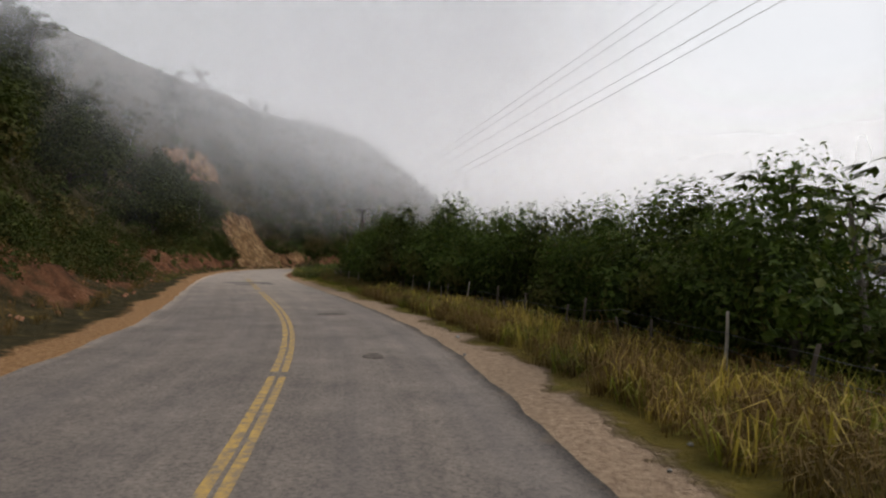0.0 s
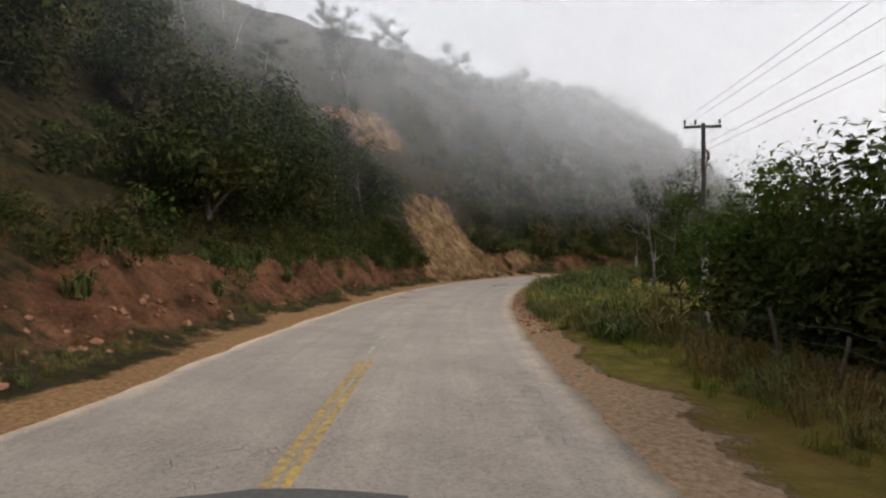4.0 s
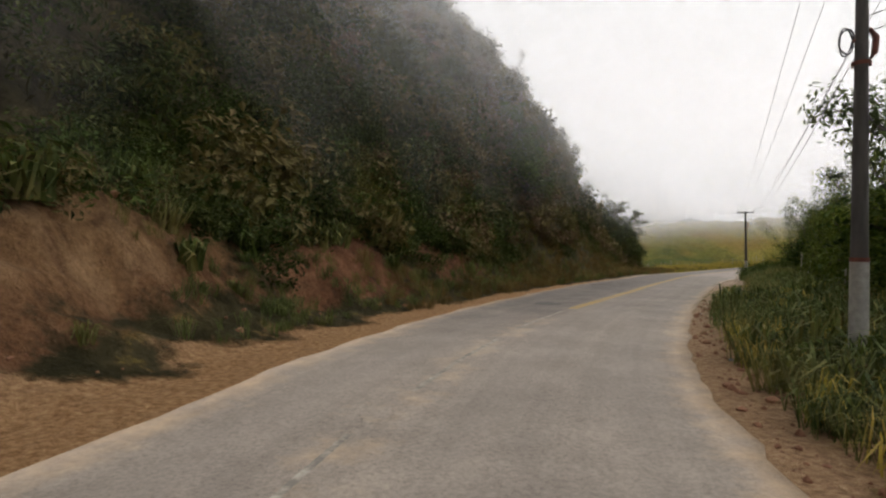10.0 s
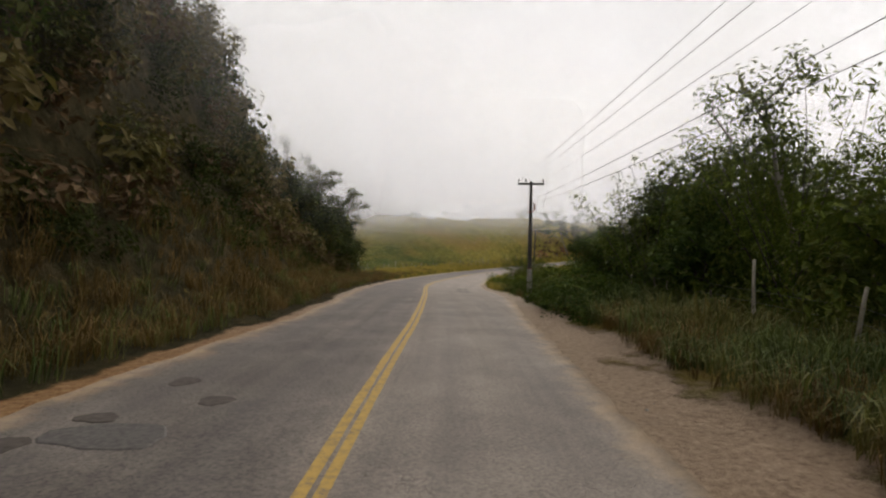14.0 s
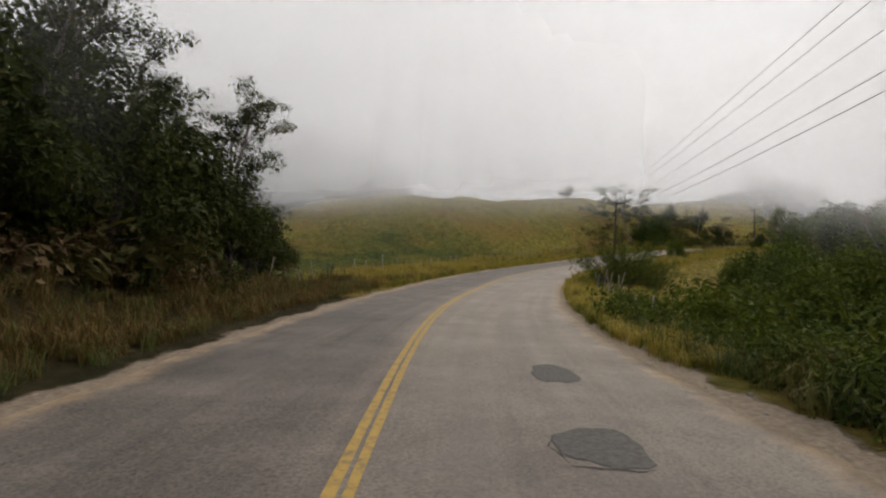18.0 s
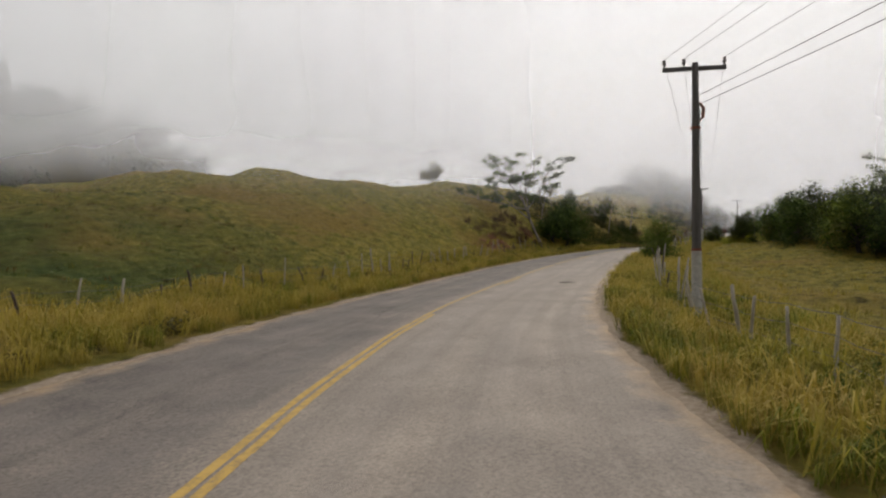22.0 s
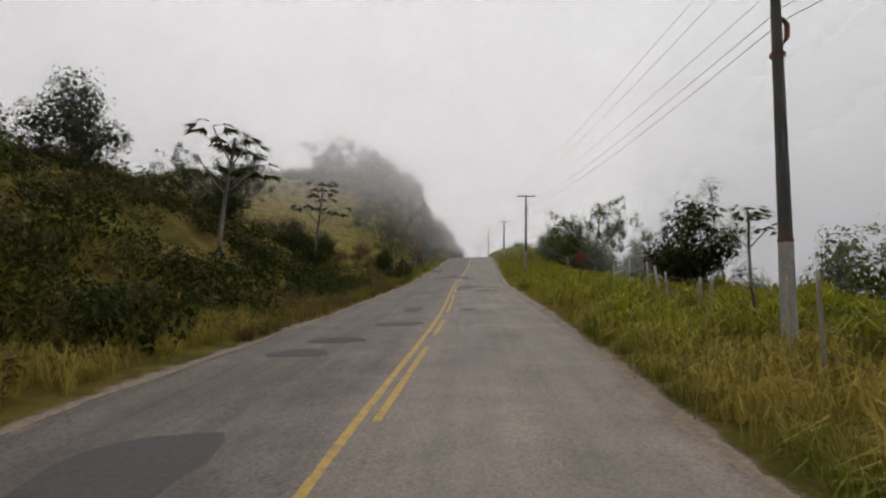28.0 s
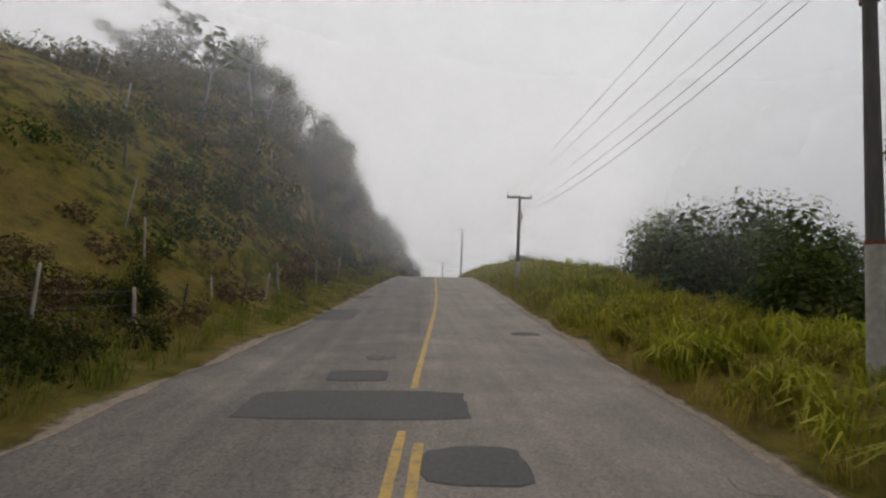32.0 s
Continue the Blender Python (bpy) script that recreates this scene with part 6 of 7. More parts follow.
# open stretch on the right
for kind, s_, d_, sz, lf, sd in (
        ("tall", 73, -11.0, 0.85, LEAF_GREEN, 0), ("tall", 75.5, -12.5, 0.95, LEAF_DARK, 1), ("broad", 74, -14.5, 0.95, LEAF_DARK, 1), ("tall", 79, -14, 0.8, LEAF_GREEN, 2),
        ("broad", 100, -12.5, 0.95, LEAF_GREEN, 0), ("broad", 104.5, -11.0, 1.05, LEAF_FRESH, 2), ("tall", 108, -10.5, 0.95, LEAF_FRESH, 1), ("broad", 111, -11.5, 1.2, LEAF_FRESH, 1),
        ("tall", 114.5, -9.5, 1.0, LEAF_GREEN, 0), ("broad", 117, -11.5, 1.25, LEAF_GREEN, 0), ("tall", 119.5, -10.5, 0.9, LEAF_GREEN, 2), ("broad", 123, -12.0, 1.15, LEAF_GREEN, 2),
        ("broad", 128, -11.5, 1.0, LEAF_FRESH, 1), ("feather", 132, -12.0, 1.05, LEAF_FRESH, 0), ("feather", 135, -10.5, 1.1, LEAF_FRESH, 1), ("tall", 146, -11.5, 1.2, LEAF_FRESH, 2), ("feather", 140, -12.5, 1.15, LEAF_FRESH, 0),
        ("feather", 145, -11.0, 1.2, LEAF_FRESH, 1), ("feather", 149, -12.5, 1.25, LEAF_FRESH, 0), ("broad", 151.5, -14.0, 1.45, LEAF_GREEN, 0), ("tall", 154.5, -12.0, 1.25, LEAF_GREEN, 1), ("broad", 154, -11.0, 1.1, LEAF_GREEN, 2),
        ("broad", 157, -12.0, 1.4, LEAF_DARK, 1), ("feather", 158, -14.5, 1.3, LEAF_GREEN, 1), ("broad", 161, -13.0, 1.35, LEAF_DARK, 0), ("broad", 165, -15.5, 1.0, LEAF_GREEN, 2),
        ("broad", 159, -18.0, 1.3, LEAF_DARK, 2), ("feather", 152, -9.3, 1.0, LEAF_FRESH, 1), ("feather", 156, -9.8, 0.95, LEAF_FRESH, 0), ("broad", 148, -9.5, 1.0, LEAF_GREEN, 2), ("feather", 143, -9.5, 1.05, LEAF_FRESH, 0),
        ("feather", 147, -14.0, 1.25, LEAF_FRESH, 0), ("feather", 142, -14.5, 1.2, LEAF_FRESH, 1), ("broad", 162, -10.6, 0.95, LEAF_GREEN, 0), ("broad", 165.5, -11.0, 0.85, LEAF_GREEN, 1), ("broad", 170, -13.5, 0.75, LEAF_FRESH, 2),
        ("broad", 154, -16.5, 1.5, LEAF_GREEN, 0), ("broad", 139, -9.8, 0.95, LEAF_FRESH, 1), ("broad", 134, -9.2, 0.9, LEAF_FRESH, 2), ("feather", 129, -9.5, 0.95, LEAF_FRESH, 0), ("broad", 124, -9.0, 0.9, LEAF_FRESH, 1),
        ("broad", 180, -9.6, 0.55, LEAF_FRESH, 0), ("broad", 181.5, -12, 0.72, LEAF_FRESH, 1), ("broad", 184.5, -10.5, 0.55, LEAF_GREEN, 2), ("broad", 186, -13.5, 0.72, LEAF_FRESH, 0), ("broad", 178, -13.5, 0.75, LEAF_GREEN, 1), ("broad", 190, -14.5, 0.6, LEAF_FRESH, 2), ("tall", 71, -9.8, 0.8, LEAF_DARK, 2), ("tall", 77, -10.5, 0.85, LEAF_DARK, 0), ("broad", 72.5, -11.5, 0.75, LEAF_GREEN, 0),
        ("broad", 272, -20, 0.95, LEAF_GREEN, 0), ("broad", 276, -19, 1.0, LEAF_DARK, 1), ("broad", 280, -16.5, 1.1, LEAF_GREEN, 2), ("broad", 284, -18, 1.25, LEAF_DARK, 0), ("broad", 288, -15.5, 1.15, LEAF_GREEN, 1), ("broad", 292, -16.5, 1.3, LEAF_DARK, 2), ("broad", 297, -15, 1.15, LEAF_GREEN, 0), ("broad", 268, -21.5, 1.0, LEAF_DARK, 2), ("broad", 264, -22, 1.0, LEAF_GREEN, 1),
        ("feather", 113, -9.6, 1.05, LEAF_FRESH, 1), ("tall", 115.5, -8.8, 1.15, LEAF_FRESH, 1), ("tall", 118, -9.6, 1.2, LEAF_GREEN, 2), ("broad", 120, -10.2, 1.35, LEAF_GREEN, 2), ("pad", 124, -9.4, 0.85, LEAF_GREEN, 1), ("broad", 109, -11.0, 1.0, LEAF_FRESH, 0),
        ("broad", 209.5, -15.2, 0.72, LEAF_FRESH, 2), ("broad", 212, -16.5, 0.8, LEAF_GREEN, 0), ("broad", 214, -18.5, 0.85, LEAF_FRESH, 1),
        ("broad", 202, -16.5, 0.75, LEAF_GREEN, 1), ("broad", 206, -18.0, 0.85, LEAF_FRESH, 2), ("broad", 211, -19.0, 0.95, LEAF_GREEN, 0), ("broad", 146, -16, 1.2, LEAF_DARK, 0), ("broad", 138, -16, 1.2, LEAF_DARK, 2), ("broad", 130, -16, 1.2, LEAF_DARK, 0),
        ("broad", 215, -20, 0.95, LEAF_GREEN, 0), ("broad", 219, -21, 1.0, LEAF_FRESH, 1), ("broad", 223.5, -20.5, 1.0, LEAF_GREEN, 2), ("broad", 228, -22, 1.05, LEAF_OLIVE, 0), ("broad", 233, -21, 0.95, LEAF_GREEN, 1), ("broad", 238, -24, 1.05, LEAF_DARK, 2)):
    tree(kind, s_, d_, sz, lf, sd)
for k in range(46):  # belt of trees behind the meadow
    tree("pad" if k % 3 == 0 else "broad", 240 + k * 1.75 + RNG.uniform(-1, 1), -RNG.uniform(20, 29) - (7 if k % 2 else 0), RNG.uniform(1.05, 1.4) * (0.72 if k % 3 == 0 else 1.0), (LEAF_FRESH, LEAF_FRESH, LEAF_GREEN, LEAF_OLIVE)[k % 4], k % 3)
tree("thorn", 207.6, -7.1, 1.4, LEAF_FRESH, 0, height=1.2)
tree("thorn", 210.5, -9.3, 1.0, LEAF_FRESH, 0, height=1.1)
tree("hedge", 255.6, -4.9, 0.70, LEAF_FRESH, 1, label="round leafy green bush beside the fence")
tree("broad", 289, -8.0, 0.55, LEAF_DARK, 0)
tree("broad", 293, -11.0, 0.75, LEAF_DARK, 2)
tree("hedge", 306.5, -9.8, 0.80, LEAF_DARK, 0, height=1.1)
tree("rosette", 308.5, -10.6, 1.05, LEAF_DARK, 2)
tree("rosette", 304.5, -11.5, 0.95, LEAF_GREEN, 3)
tree("tall", 311, -13.5, 0.75, LEAF_DARK, 1)
tree("sparse", 340.5, -11.2, 1.0, LEAF_GREEN, 1, height=1.3)
tree("sparse", 325.0, -10.2, 1.15, LEAF_GREEN, 2, height=1.35, label="small forked tree with thin open crown on the verge")
for s_, d_, sz in ((351.5, -13.6, 1.25), (355, -14.2, 1.35), (358.5, -13.4, 1.25), (354, -17.5, 1.4), (361.5, -13.0, 1.1), (357.5, -16.5, 1.4)):
    tree("hedge", s_, d_, sz * 1.0, LEAF_FRESH if s_ > 360 else LEAF_GREEN, int(s_) % 2, height=0.84, z_add=-0.3)
for k in range(14):
    tree("broad", 336 + k * 5, -RNG.uniform(24, 36), RNG.uniform(0.9, 1.3), LEAF_GREEN if k % 2 else LEAF_OLIVE, k % 3)

# trees on the left
for kind, s_, u_, sz, lf, sd in (
        ("broad", 65, 6.5, 1.5, LEAF_DARK, 0), ("broad", 69.5, 7.0, 1.6, LEAF_DARK, 1), ("broad", 74, 7.5, 1.45, LEAF_DARK, 2), ("broad", 78, 10.5, 1.5, LEAF_DARK, 0), ("tall", 84, 7.5, 0.9, LEAF_DARK, 1),
        ("broad", 88.5, 9.5, 0.95, LEAF_DARK, 1), ("broad", 86, 12, 1.2, LEAF_DARK, 2), ("tall", 91.5, 15, 0.9, LEAF_DARK, 0), ("broad", 60, 12, 1.5, LEAF_DARK, 1), ("broad", 52, 10, 1.3, LEAF_DARK, 2), ("broad", 44, 11, 1.4, LEAF_DARK, 0),
        ("broad", 36, 10, 1.3, LEAF_DARK, 1), ("broad", 28, 13, 1.5, LEAF_DARK, 2), ("broad", 20, 12, 1.4, LEAF_DARK, 0), ("pad", 30, 17, 1.2, LEAF_DARK, 0), ("pad", 36, 19, 1.3, LEAF_DARK, 1), ("pad", 25, 16, 1.2, LEAF_DARK, 2), ("pad", 44, 20, 1.1, LEAF_DARK, 0), ("broad", 40, 16, 1.5, LEAF_DARK, 1), ("broad", 33, 14, 1.6, LEAF_DARK, 2), ("broad", 56, 15, 1.4, LEAF_DARK, 0), ("broad", 67, 12, 1.4, LEAF_DARK, 2), ("broad", 81, 9.5, 1.1, LEAF_DARK, 1), ("broad", 84.5, 11.5, 1.0, LEAF_GREEN, 2), ("pad", 70, 15, 1.05, LEAF_DARK, 0), ("pad", 60, 17, 0.95, LEAF_DARK, 1), ("pad", 84, 18, 0.8, LEAF_DARK, 2), ("pad", 63, 19, 0.85, LEAF_DARK, 2),
        ("tall", 70, 26, 1.3, LEAF_DARK, 2), ("tall", 56, 30, 1.3, LEAF_DARK, 0), ("tall", 26, 28, 1.4, LEAF_DARK, 1), ("tall", 80, 30, 1.2, LEAF_DARK, 0), ("tall", 104, 26, 1.0, LEAF_DARK, 1), ("tall", 112, 28, 1.0, LEAF_DARK, 2),
        ("tall", 121, 24, 1.0, LEAF_DARK, 0), ("tall", 128, 22, 0.9, LEAF_OLIVE, 1), ("pad", 134, 22, 0.7, LEAF_OLIVE, 0), ("tall", 140, 19, 0.8, LEAF_DARK, 2), ("tall", 148, 20, 0.8, LEAF_DARK, 0), ("pad", 141, 6.5, 0.75, LEAF_GREEN, 0),
        ("broad", 138, 6.0, 1.05, LEAF_GREEN, 1), ("rosette", 149, 7.5, 1.1, LEAF_DARK, 1), ("tall", 155, 12, 0.8, LEAF_OLIVE, 1), ("broad", 160, 9, 0.9, LEAF_OLIVE, 2), ("broad", 168, 5.5, 0.9, LEAF_DARK, 0),
        ("broad", 172, 5.0, 0.95, LEAF_DARK, 1), ("broad", 175.5, 5.5, 1.05, LEAF_DARK, 2), ("tall", 178, 7.5, 1.0, LEAF_DARK, 0), ("broad", 180, 8.5, 1.2, LEAF_DARK, 1), ("tall", 183, 10, 1.15, LEAF_DARK, 1),
        ("pad", 190.5, 7.4, 0.9, LEAF_DARK, 1), ("pad", 187, 6.2, 0.95, LEAF_DARK, 1), ("pad", 184, 6.4, 0.9, LEAF_DARK, 2), ("pad", 181, 7.0, 0.85, LEAF_DARK, 0), ("pad", 178, 7.0, 0.8, LEAF_DARK, 1), ("pad", 186, 10, 0.8, LEAF_DARK, 2),
        ("broad", 184, 5.0, 1.05, LEAF_DARK, 2), ("broad", 187, 5.4, 0.95, LEAF_DARK, 0), ("broad", 190, 6.2, 0.85, LEAF_DARK, 1), ("broad", 193.5, 7.4, 0.8, LEAF_DARK, 2), ("broad", 197, 8.8, 0.7, LEAF_DARK, 1), ("broad", 200.5, 10.2, 0.5, LEAF_OLIVE, 1),
        ("broad", 187, 9.5, 1.15, LEAF_DARK, 1), ("broad", 191, 10.5, 1.05, LEAF_DARK, 0), ("broad", 182, 5.0, 1.2, LEAF_DARK, 0), ("broad", 178.5, 4.8, 1.2, LEAF_DARK, 1),
        ("broad", 281, 4.0, 1.15, LEAF_GREEN, 0), ("broad", 283.5, 3.6, 1.2, LEAF_GREEN, 1), ("broad", 286.5, 5.0, 1.1, LEAF_DARK, 2), ("tall", 284, 7.5, 0.9, LEAF_OLIVE, 1), ("broad", 290, 5.5, 0.9, LEAF_OLIVE, 0), ("broad", 294, 7.5, 0.85, LEAF_GREEN, 1),
        ("broad", 305, 11.5, 0.85, LEAF_DARK, 2), ("sparse", 314, 9.5, 1.15, LEAF_DARK, 1), ("sparse", 317, 10.5, 1.1, LEAF_DARK, 1), ("broad", 312, 8.0, 0.6, LEAF_DARK, 0), ("rosette", 319, 5.0, 1.4, LEAF_DARK, 1), ("broad", 320, 6.5, 0.55, LEAF_DARK, 0), ("broad", 316, 4.5, 0.5, LEAF_DARK, 2), ("broad", 324, 5.5, 0.5, LEAF_DARK, 1),
        ("rosette", 303.5, 4.5, 1.3, LEAF_DARK, 1), ("broad", 346, 2.6, 0.32, LEAF_DARK, 0), ("broad", 338, 3.4, 0.42, LEAF_DARK, 1), ("broad", 341.5, 3.8, 0.42, LEAF_DARK, 2),
        ("tall", 369, 8, 0.75, LEAF_GREEN, 0), ("tall", 372, 9.5, 0.8, LEAF_GREEN, 1), ("rosette", 366, 10.5, 1.3, LEAF_GREEN, 1), ("broad", 384, 7, 1.0, LEAF_OLIVE, 0), ("broad", 391, 6, 1.0, LEAF_DARK, 1), ("broad", 398, 5.5, 1.0, LEAF_OLIVE, 2), ("broad", 405, 5, 1.0, LEAF_DARK, 0),
        ("broad", 412, 4.5, 1.2, LEAF_DARK, 1), ("broad", 424, 4.0, 1.8, LEAF_DARK, 0), ("broad", 431, 3.4, 1.8, LEAF_OLIVE, 1), ("broad", 438, 2.6, 1.7, LEAF_DARK, 2), ("broad", 446, 1.6, 1.6, LEAF_OLIVE, 0), ("broad", 454, 0.4, 1.6, LEAF_DARK, 1), ("broad", 388, 8, 1.2, LEAF_DARK, 2), ("broad", 395, 9, 1.3, LEAF_DARK, 0), ("broad", 402, 9, 1.3, LEAF_OLIVE, 1), ("broad", 409, 8, 1.3, LEAF_DARK, 2), ("broad", 376, 12, 1.0, LEAF_DARK, 0), ("broad", 381, 10, 1.1, LEAF_OLIVE, 1), ("broad", 419, 4.5, 0.9, LEAF_DARK, 2), ("broad", 382, 15, 1.2, LEAF_DARK, 1), ("broad", 379, 20, 1.3, LEAF_DARK, 2), ("broad", 386, 22, 1.3, LEAF_DARK, 0), ("pad", 381, 22, 0.9, LEAF_DARK, 0), ("pad", 375, 15, 0.75, LEAF_DARK, 1), ("broad", 393, 14, 1.1, LEAF_DARK, 0)):
    tree(kind, s_, float(soft_table(RIM_L, float(s_))) + u_, sz, lf, sd)
for k in range(30):  # trees along the ridge, half lost in the fog
    s_ = 50 + 2.2 * k + RNG.uniform(-1, 1)
    tree("pad" if k % 3 else "tall", s_, float(soft_table(RIM_L, s_)) + RNG.uniform(19, 38), RNG.uniform(0.6, 1.0), LEAF_DARK, k % 3)
ts, td = along(-46.2, 98.3)
tree("pad", ts, td, 1.25, LEAF_DARK, 2, label="tall slender tree standing out of the fog on the ridge")
bs, bd = along(113.3, 244.5)
tree("broad", bs, bd, 1.0, LEAF_OLIVE, 0, height=0.72, label="lone round tree on the crest of the pasture hill")
TREES_FLOOR = ((45, 283, 2.8), (52, 282, 3.2), (59, 284, 2.5), (33, 280, 1.8))
for fx, fy, sz in TREES_FLOOR:
    fs_, fd_ = along(fx, fy)
    tree("broad", fs_, fd_, sz, LEAF_DARK, 1)
ts, td = along(106.0, 219.4)
tree("fork", ts, td, 1.32, LEAF_GREEN, 3, turn=0.0)


# ---- fences, sign and small things ----
def build_post(height, bend, mat, seed):
    r = np.random.RandomState(seed)
    pts = [(bend * (z / height) ** 2 + r.uniform(-0.012, 0.012), r.uniform(-0.015, 0.015), z) for z in np.linspace(-0.25, height, 6)]
    v, f = tube(pts, np.linspace(0.046, 0.032, 6) * r.uniform(0.8, 1.25), 7)
    n = len(v)
    v = np.concatenate([v, [np.array(pts[-1]) + [0, 0, 0.02]]])
    cap = np.array([[n - 7 + k, n - 7 + (k + 1) % 7, n] for k in range(7)])
    ob = mesh_object("fence_post", v, [f, cap], mat, None, True)
    return ob


POSTS = [build_post(1.25, 0.05, POST, 1), build_post(1.35, -0.12, POST, 2), build_post(1.15, 0.16, POST_DARK, 3), build_post(1.45, 0.02, POST, 4), build_post(1.1, -0.04, POST_DARK, 5)]
used = [False] * 5


def fence(s0, s1, side, out, gap, wires=3, hgt=1.0, kinds=(0, 1, 2, 3, 4)):
    """Rough posts of uneven height with slack wire between."""
    s_ = s0
    pts = []
    while s_ < s1:
        rim = float(soft_table(RIM_L if side > 0 else RIM_R, s_))
        d_ = side * (rim + out + RNG.uniform(-0.25, 0.25))
        p = spot(s_, d_)
        k = kinds[RNG.randint(len(kinds))]
        m = Matrix.Translation(p) @ Euler((RNG.uniform(-.2, .2), RNG.uniform(-.2, .2), RNG.uniform(0, 6.28))).to_matrix().to_4x4() @ Matrix.Diagonal((1, 1, hgt * RNG.uniform(0.65, 1.2), 1))
        if used[k]:
            ob = copy_thing(POSTS[k], m)
        else:
            ob, used[k] = POSTS[k], True
        ob.matrix_basis = m
        tagged(ob, "weathered rough wooden fence post in the grass", "fence post", "fence posts")
        pts.append(p)
        s_ += gap * RNG.uniform(0.75, 1.3)
    if wires and len(pts) > 2:
        run = tagged(new("fence_wire"), "slack thin wire strung along fence posts", "fence wire", "fence wires")
        for h in np.linspace(0.35, 0.95, wires):
            path = []
            for a, b in zip(pts[:-1], pts[1:]):
                for t in (0, 0.5):
                    q = a.lerp(b, t)
                    path.append((q.x, q.y, q.z + h * hgt - (0.03 if t else 0)))
            v, f = tube(path, np.full(len(path), 0.006), 4)
            mesh_object("wire_strand", v, f, WIRE, run, True)


fence(4, 60, -1, 4.4, 1.7, kinds=(2, 4, 4, 0))
fence(120, 168, -1, 5.2, 2.6, kinds=(2, 3, 4))
fence(186, 292, -1, 2.7, 1.5, hgt=1.15, kinds=(0, 1, 2, 3))
fence(294, 306, -1, 3.3, 1.5, hgt=1.15)
fence(186, 276, 1, 4.3, 1.35)
fence(336, 372, 1, 2.4, 2.2)
fence(318, 345, -1, 9.5, 3.0)


def round_sign():
    sx, sd = along(144.8, 208.6)
    p = spot(sx, sd)
    base = tagged(new("road_sign"), "rusty round road sign seen from behind on a thin post", "road sign")
    v, f = tube([(0, 0, -0.2), (0, 0, 2.0)], [0.035, 0.035], 8)
    mesh_object("sign_post", v, f, RUST, base, True)
    bm = bmesh.new()
    bmesh.ops.create_cone(bm, cap_ends=True, segments=28, radius1=0.36, radius2=0.36, depth=0.012, matrix=Matrix.Translation((0, -0.05, 1.75)) @ Matrix.Rotation(radians(90), 4, "X"))
    part("disc", bm, RUST, base)
    for z in (1.55, 1.95):
        bm = bmesh.new()
        bmesh.ops.create_cube(bm, size=1, matrix=Matrix.Translation((0, -0.065, z)) @ Matrix.Diagonal((0.5, 0.02, 0.05, 1)))
        part("bracket", bm, RUST, base)
    base.matrix_basis = pose(p.x, p.y, max(p.z, 4.67), 0, 0, -78)


round_sign()


def clods():
    """Lumps of earth and stones fallen to the sandy foot of the slip."""
    r = np.random.RandomState(9)
    shapes = []
    for k in range(4):
        bm = bmesh.new()
        bmesh.ops.create_icosphere(bm, subdivisions=1, radius=1)
        for v in bm.verts:
            v.co *= r.uniform(0.6, 1.2)
            v.co.z *= 0.7
        vv = np.array([v.co[:] for v in bm.verts])
        ff = np.array([[v.index for v in f.verts] for f in bm.faces])
        bm.free()
        shapes.append((vv, ff))
    s, d = zone(650, 8, 128, 1.8, 5.0, 1, 1.0)
    scatter("earth_clods", shapes, s, d, 0.025 + 0.13 * r.rand(len(s)) ** 4, CLOD, r, "lumps of reddish earth fallen on the sandy verge", "clods", sink=0.0)
    s, d = zone(700, 38, 90, 2.0, 5.2, 1, 1.0)
    scatter("earth_clods", shapes, s, d, 0.03 + 0.16 * r.rand(len(s)) ** 3, CLOD, r, "red lumps of earth on the scraped bank", "clods", sink=0.3)
    s, d = zone(420, 87, 102, 2.4, 9.5, 1, 1.0, lambda s, u: slide_weight(s, u, 1) > 0.5)
    scatter("earth_clods", shapes, s, d, 0.04 + 0.2 * r.rand(len(s)) ** 3, SLIP_CLOD, r, "crumbling lumps of pale earth on the slip", "clods", sink=0.3)
    s, d = zone(900, 56, 125, 0.1, 1.3, -1, 1.0)
    scatter("earth_clods", shapes, s, d, 0.02 + 0.10 * r.rand(len(s)) ** 2.5, CLOD, r, "crumbled earth along the right sand rim", "clods", sink=0.0)
    s, d = zone(200, -20, 330, 0.1, 1.5, -1, 1.0)
    scatter("stones", shapes, s, d, 0.02 + 0.07 * r.rand(len(s)) ** 2, ROCK, r, "small grey stones at the road's edge", "stones", sink=0.0)


clods()


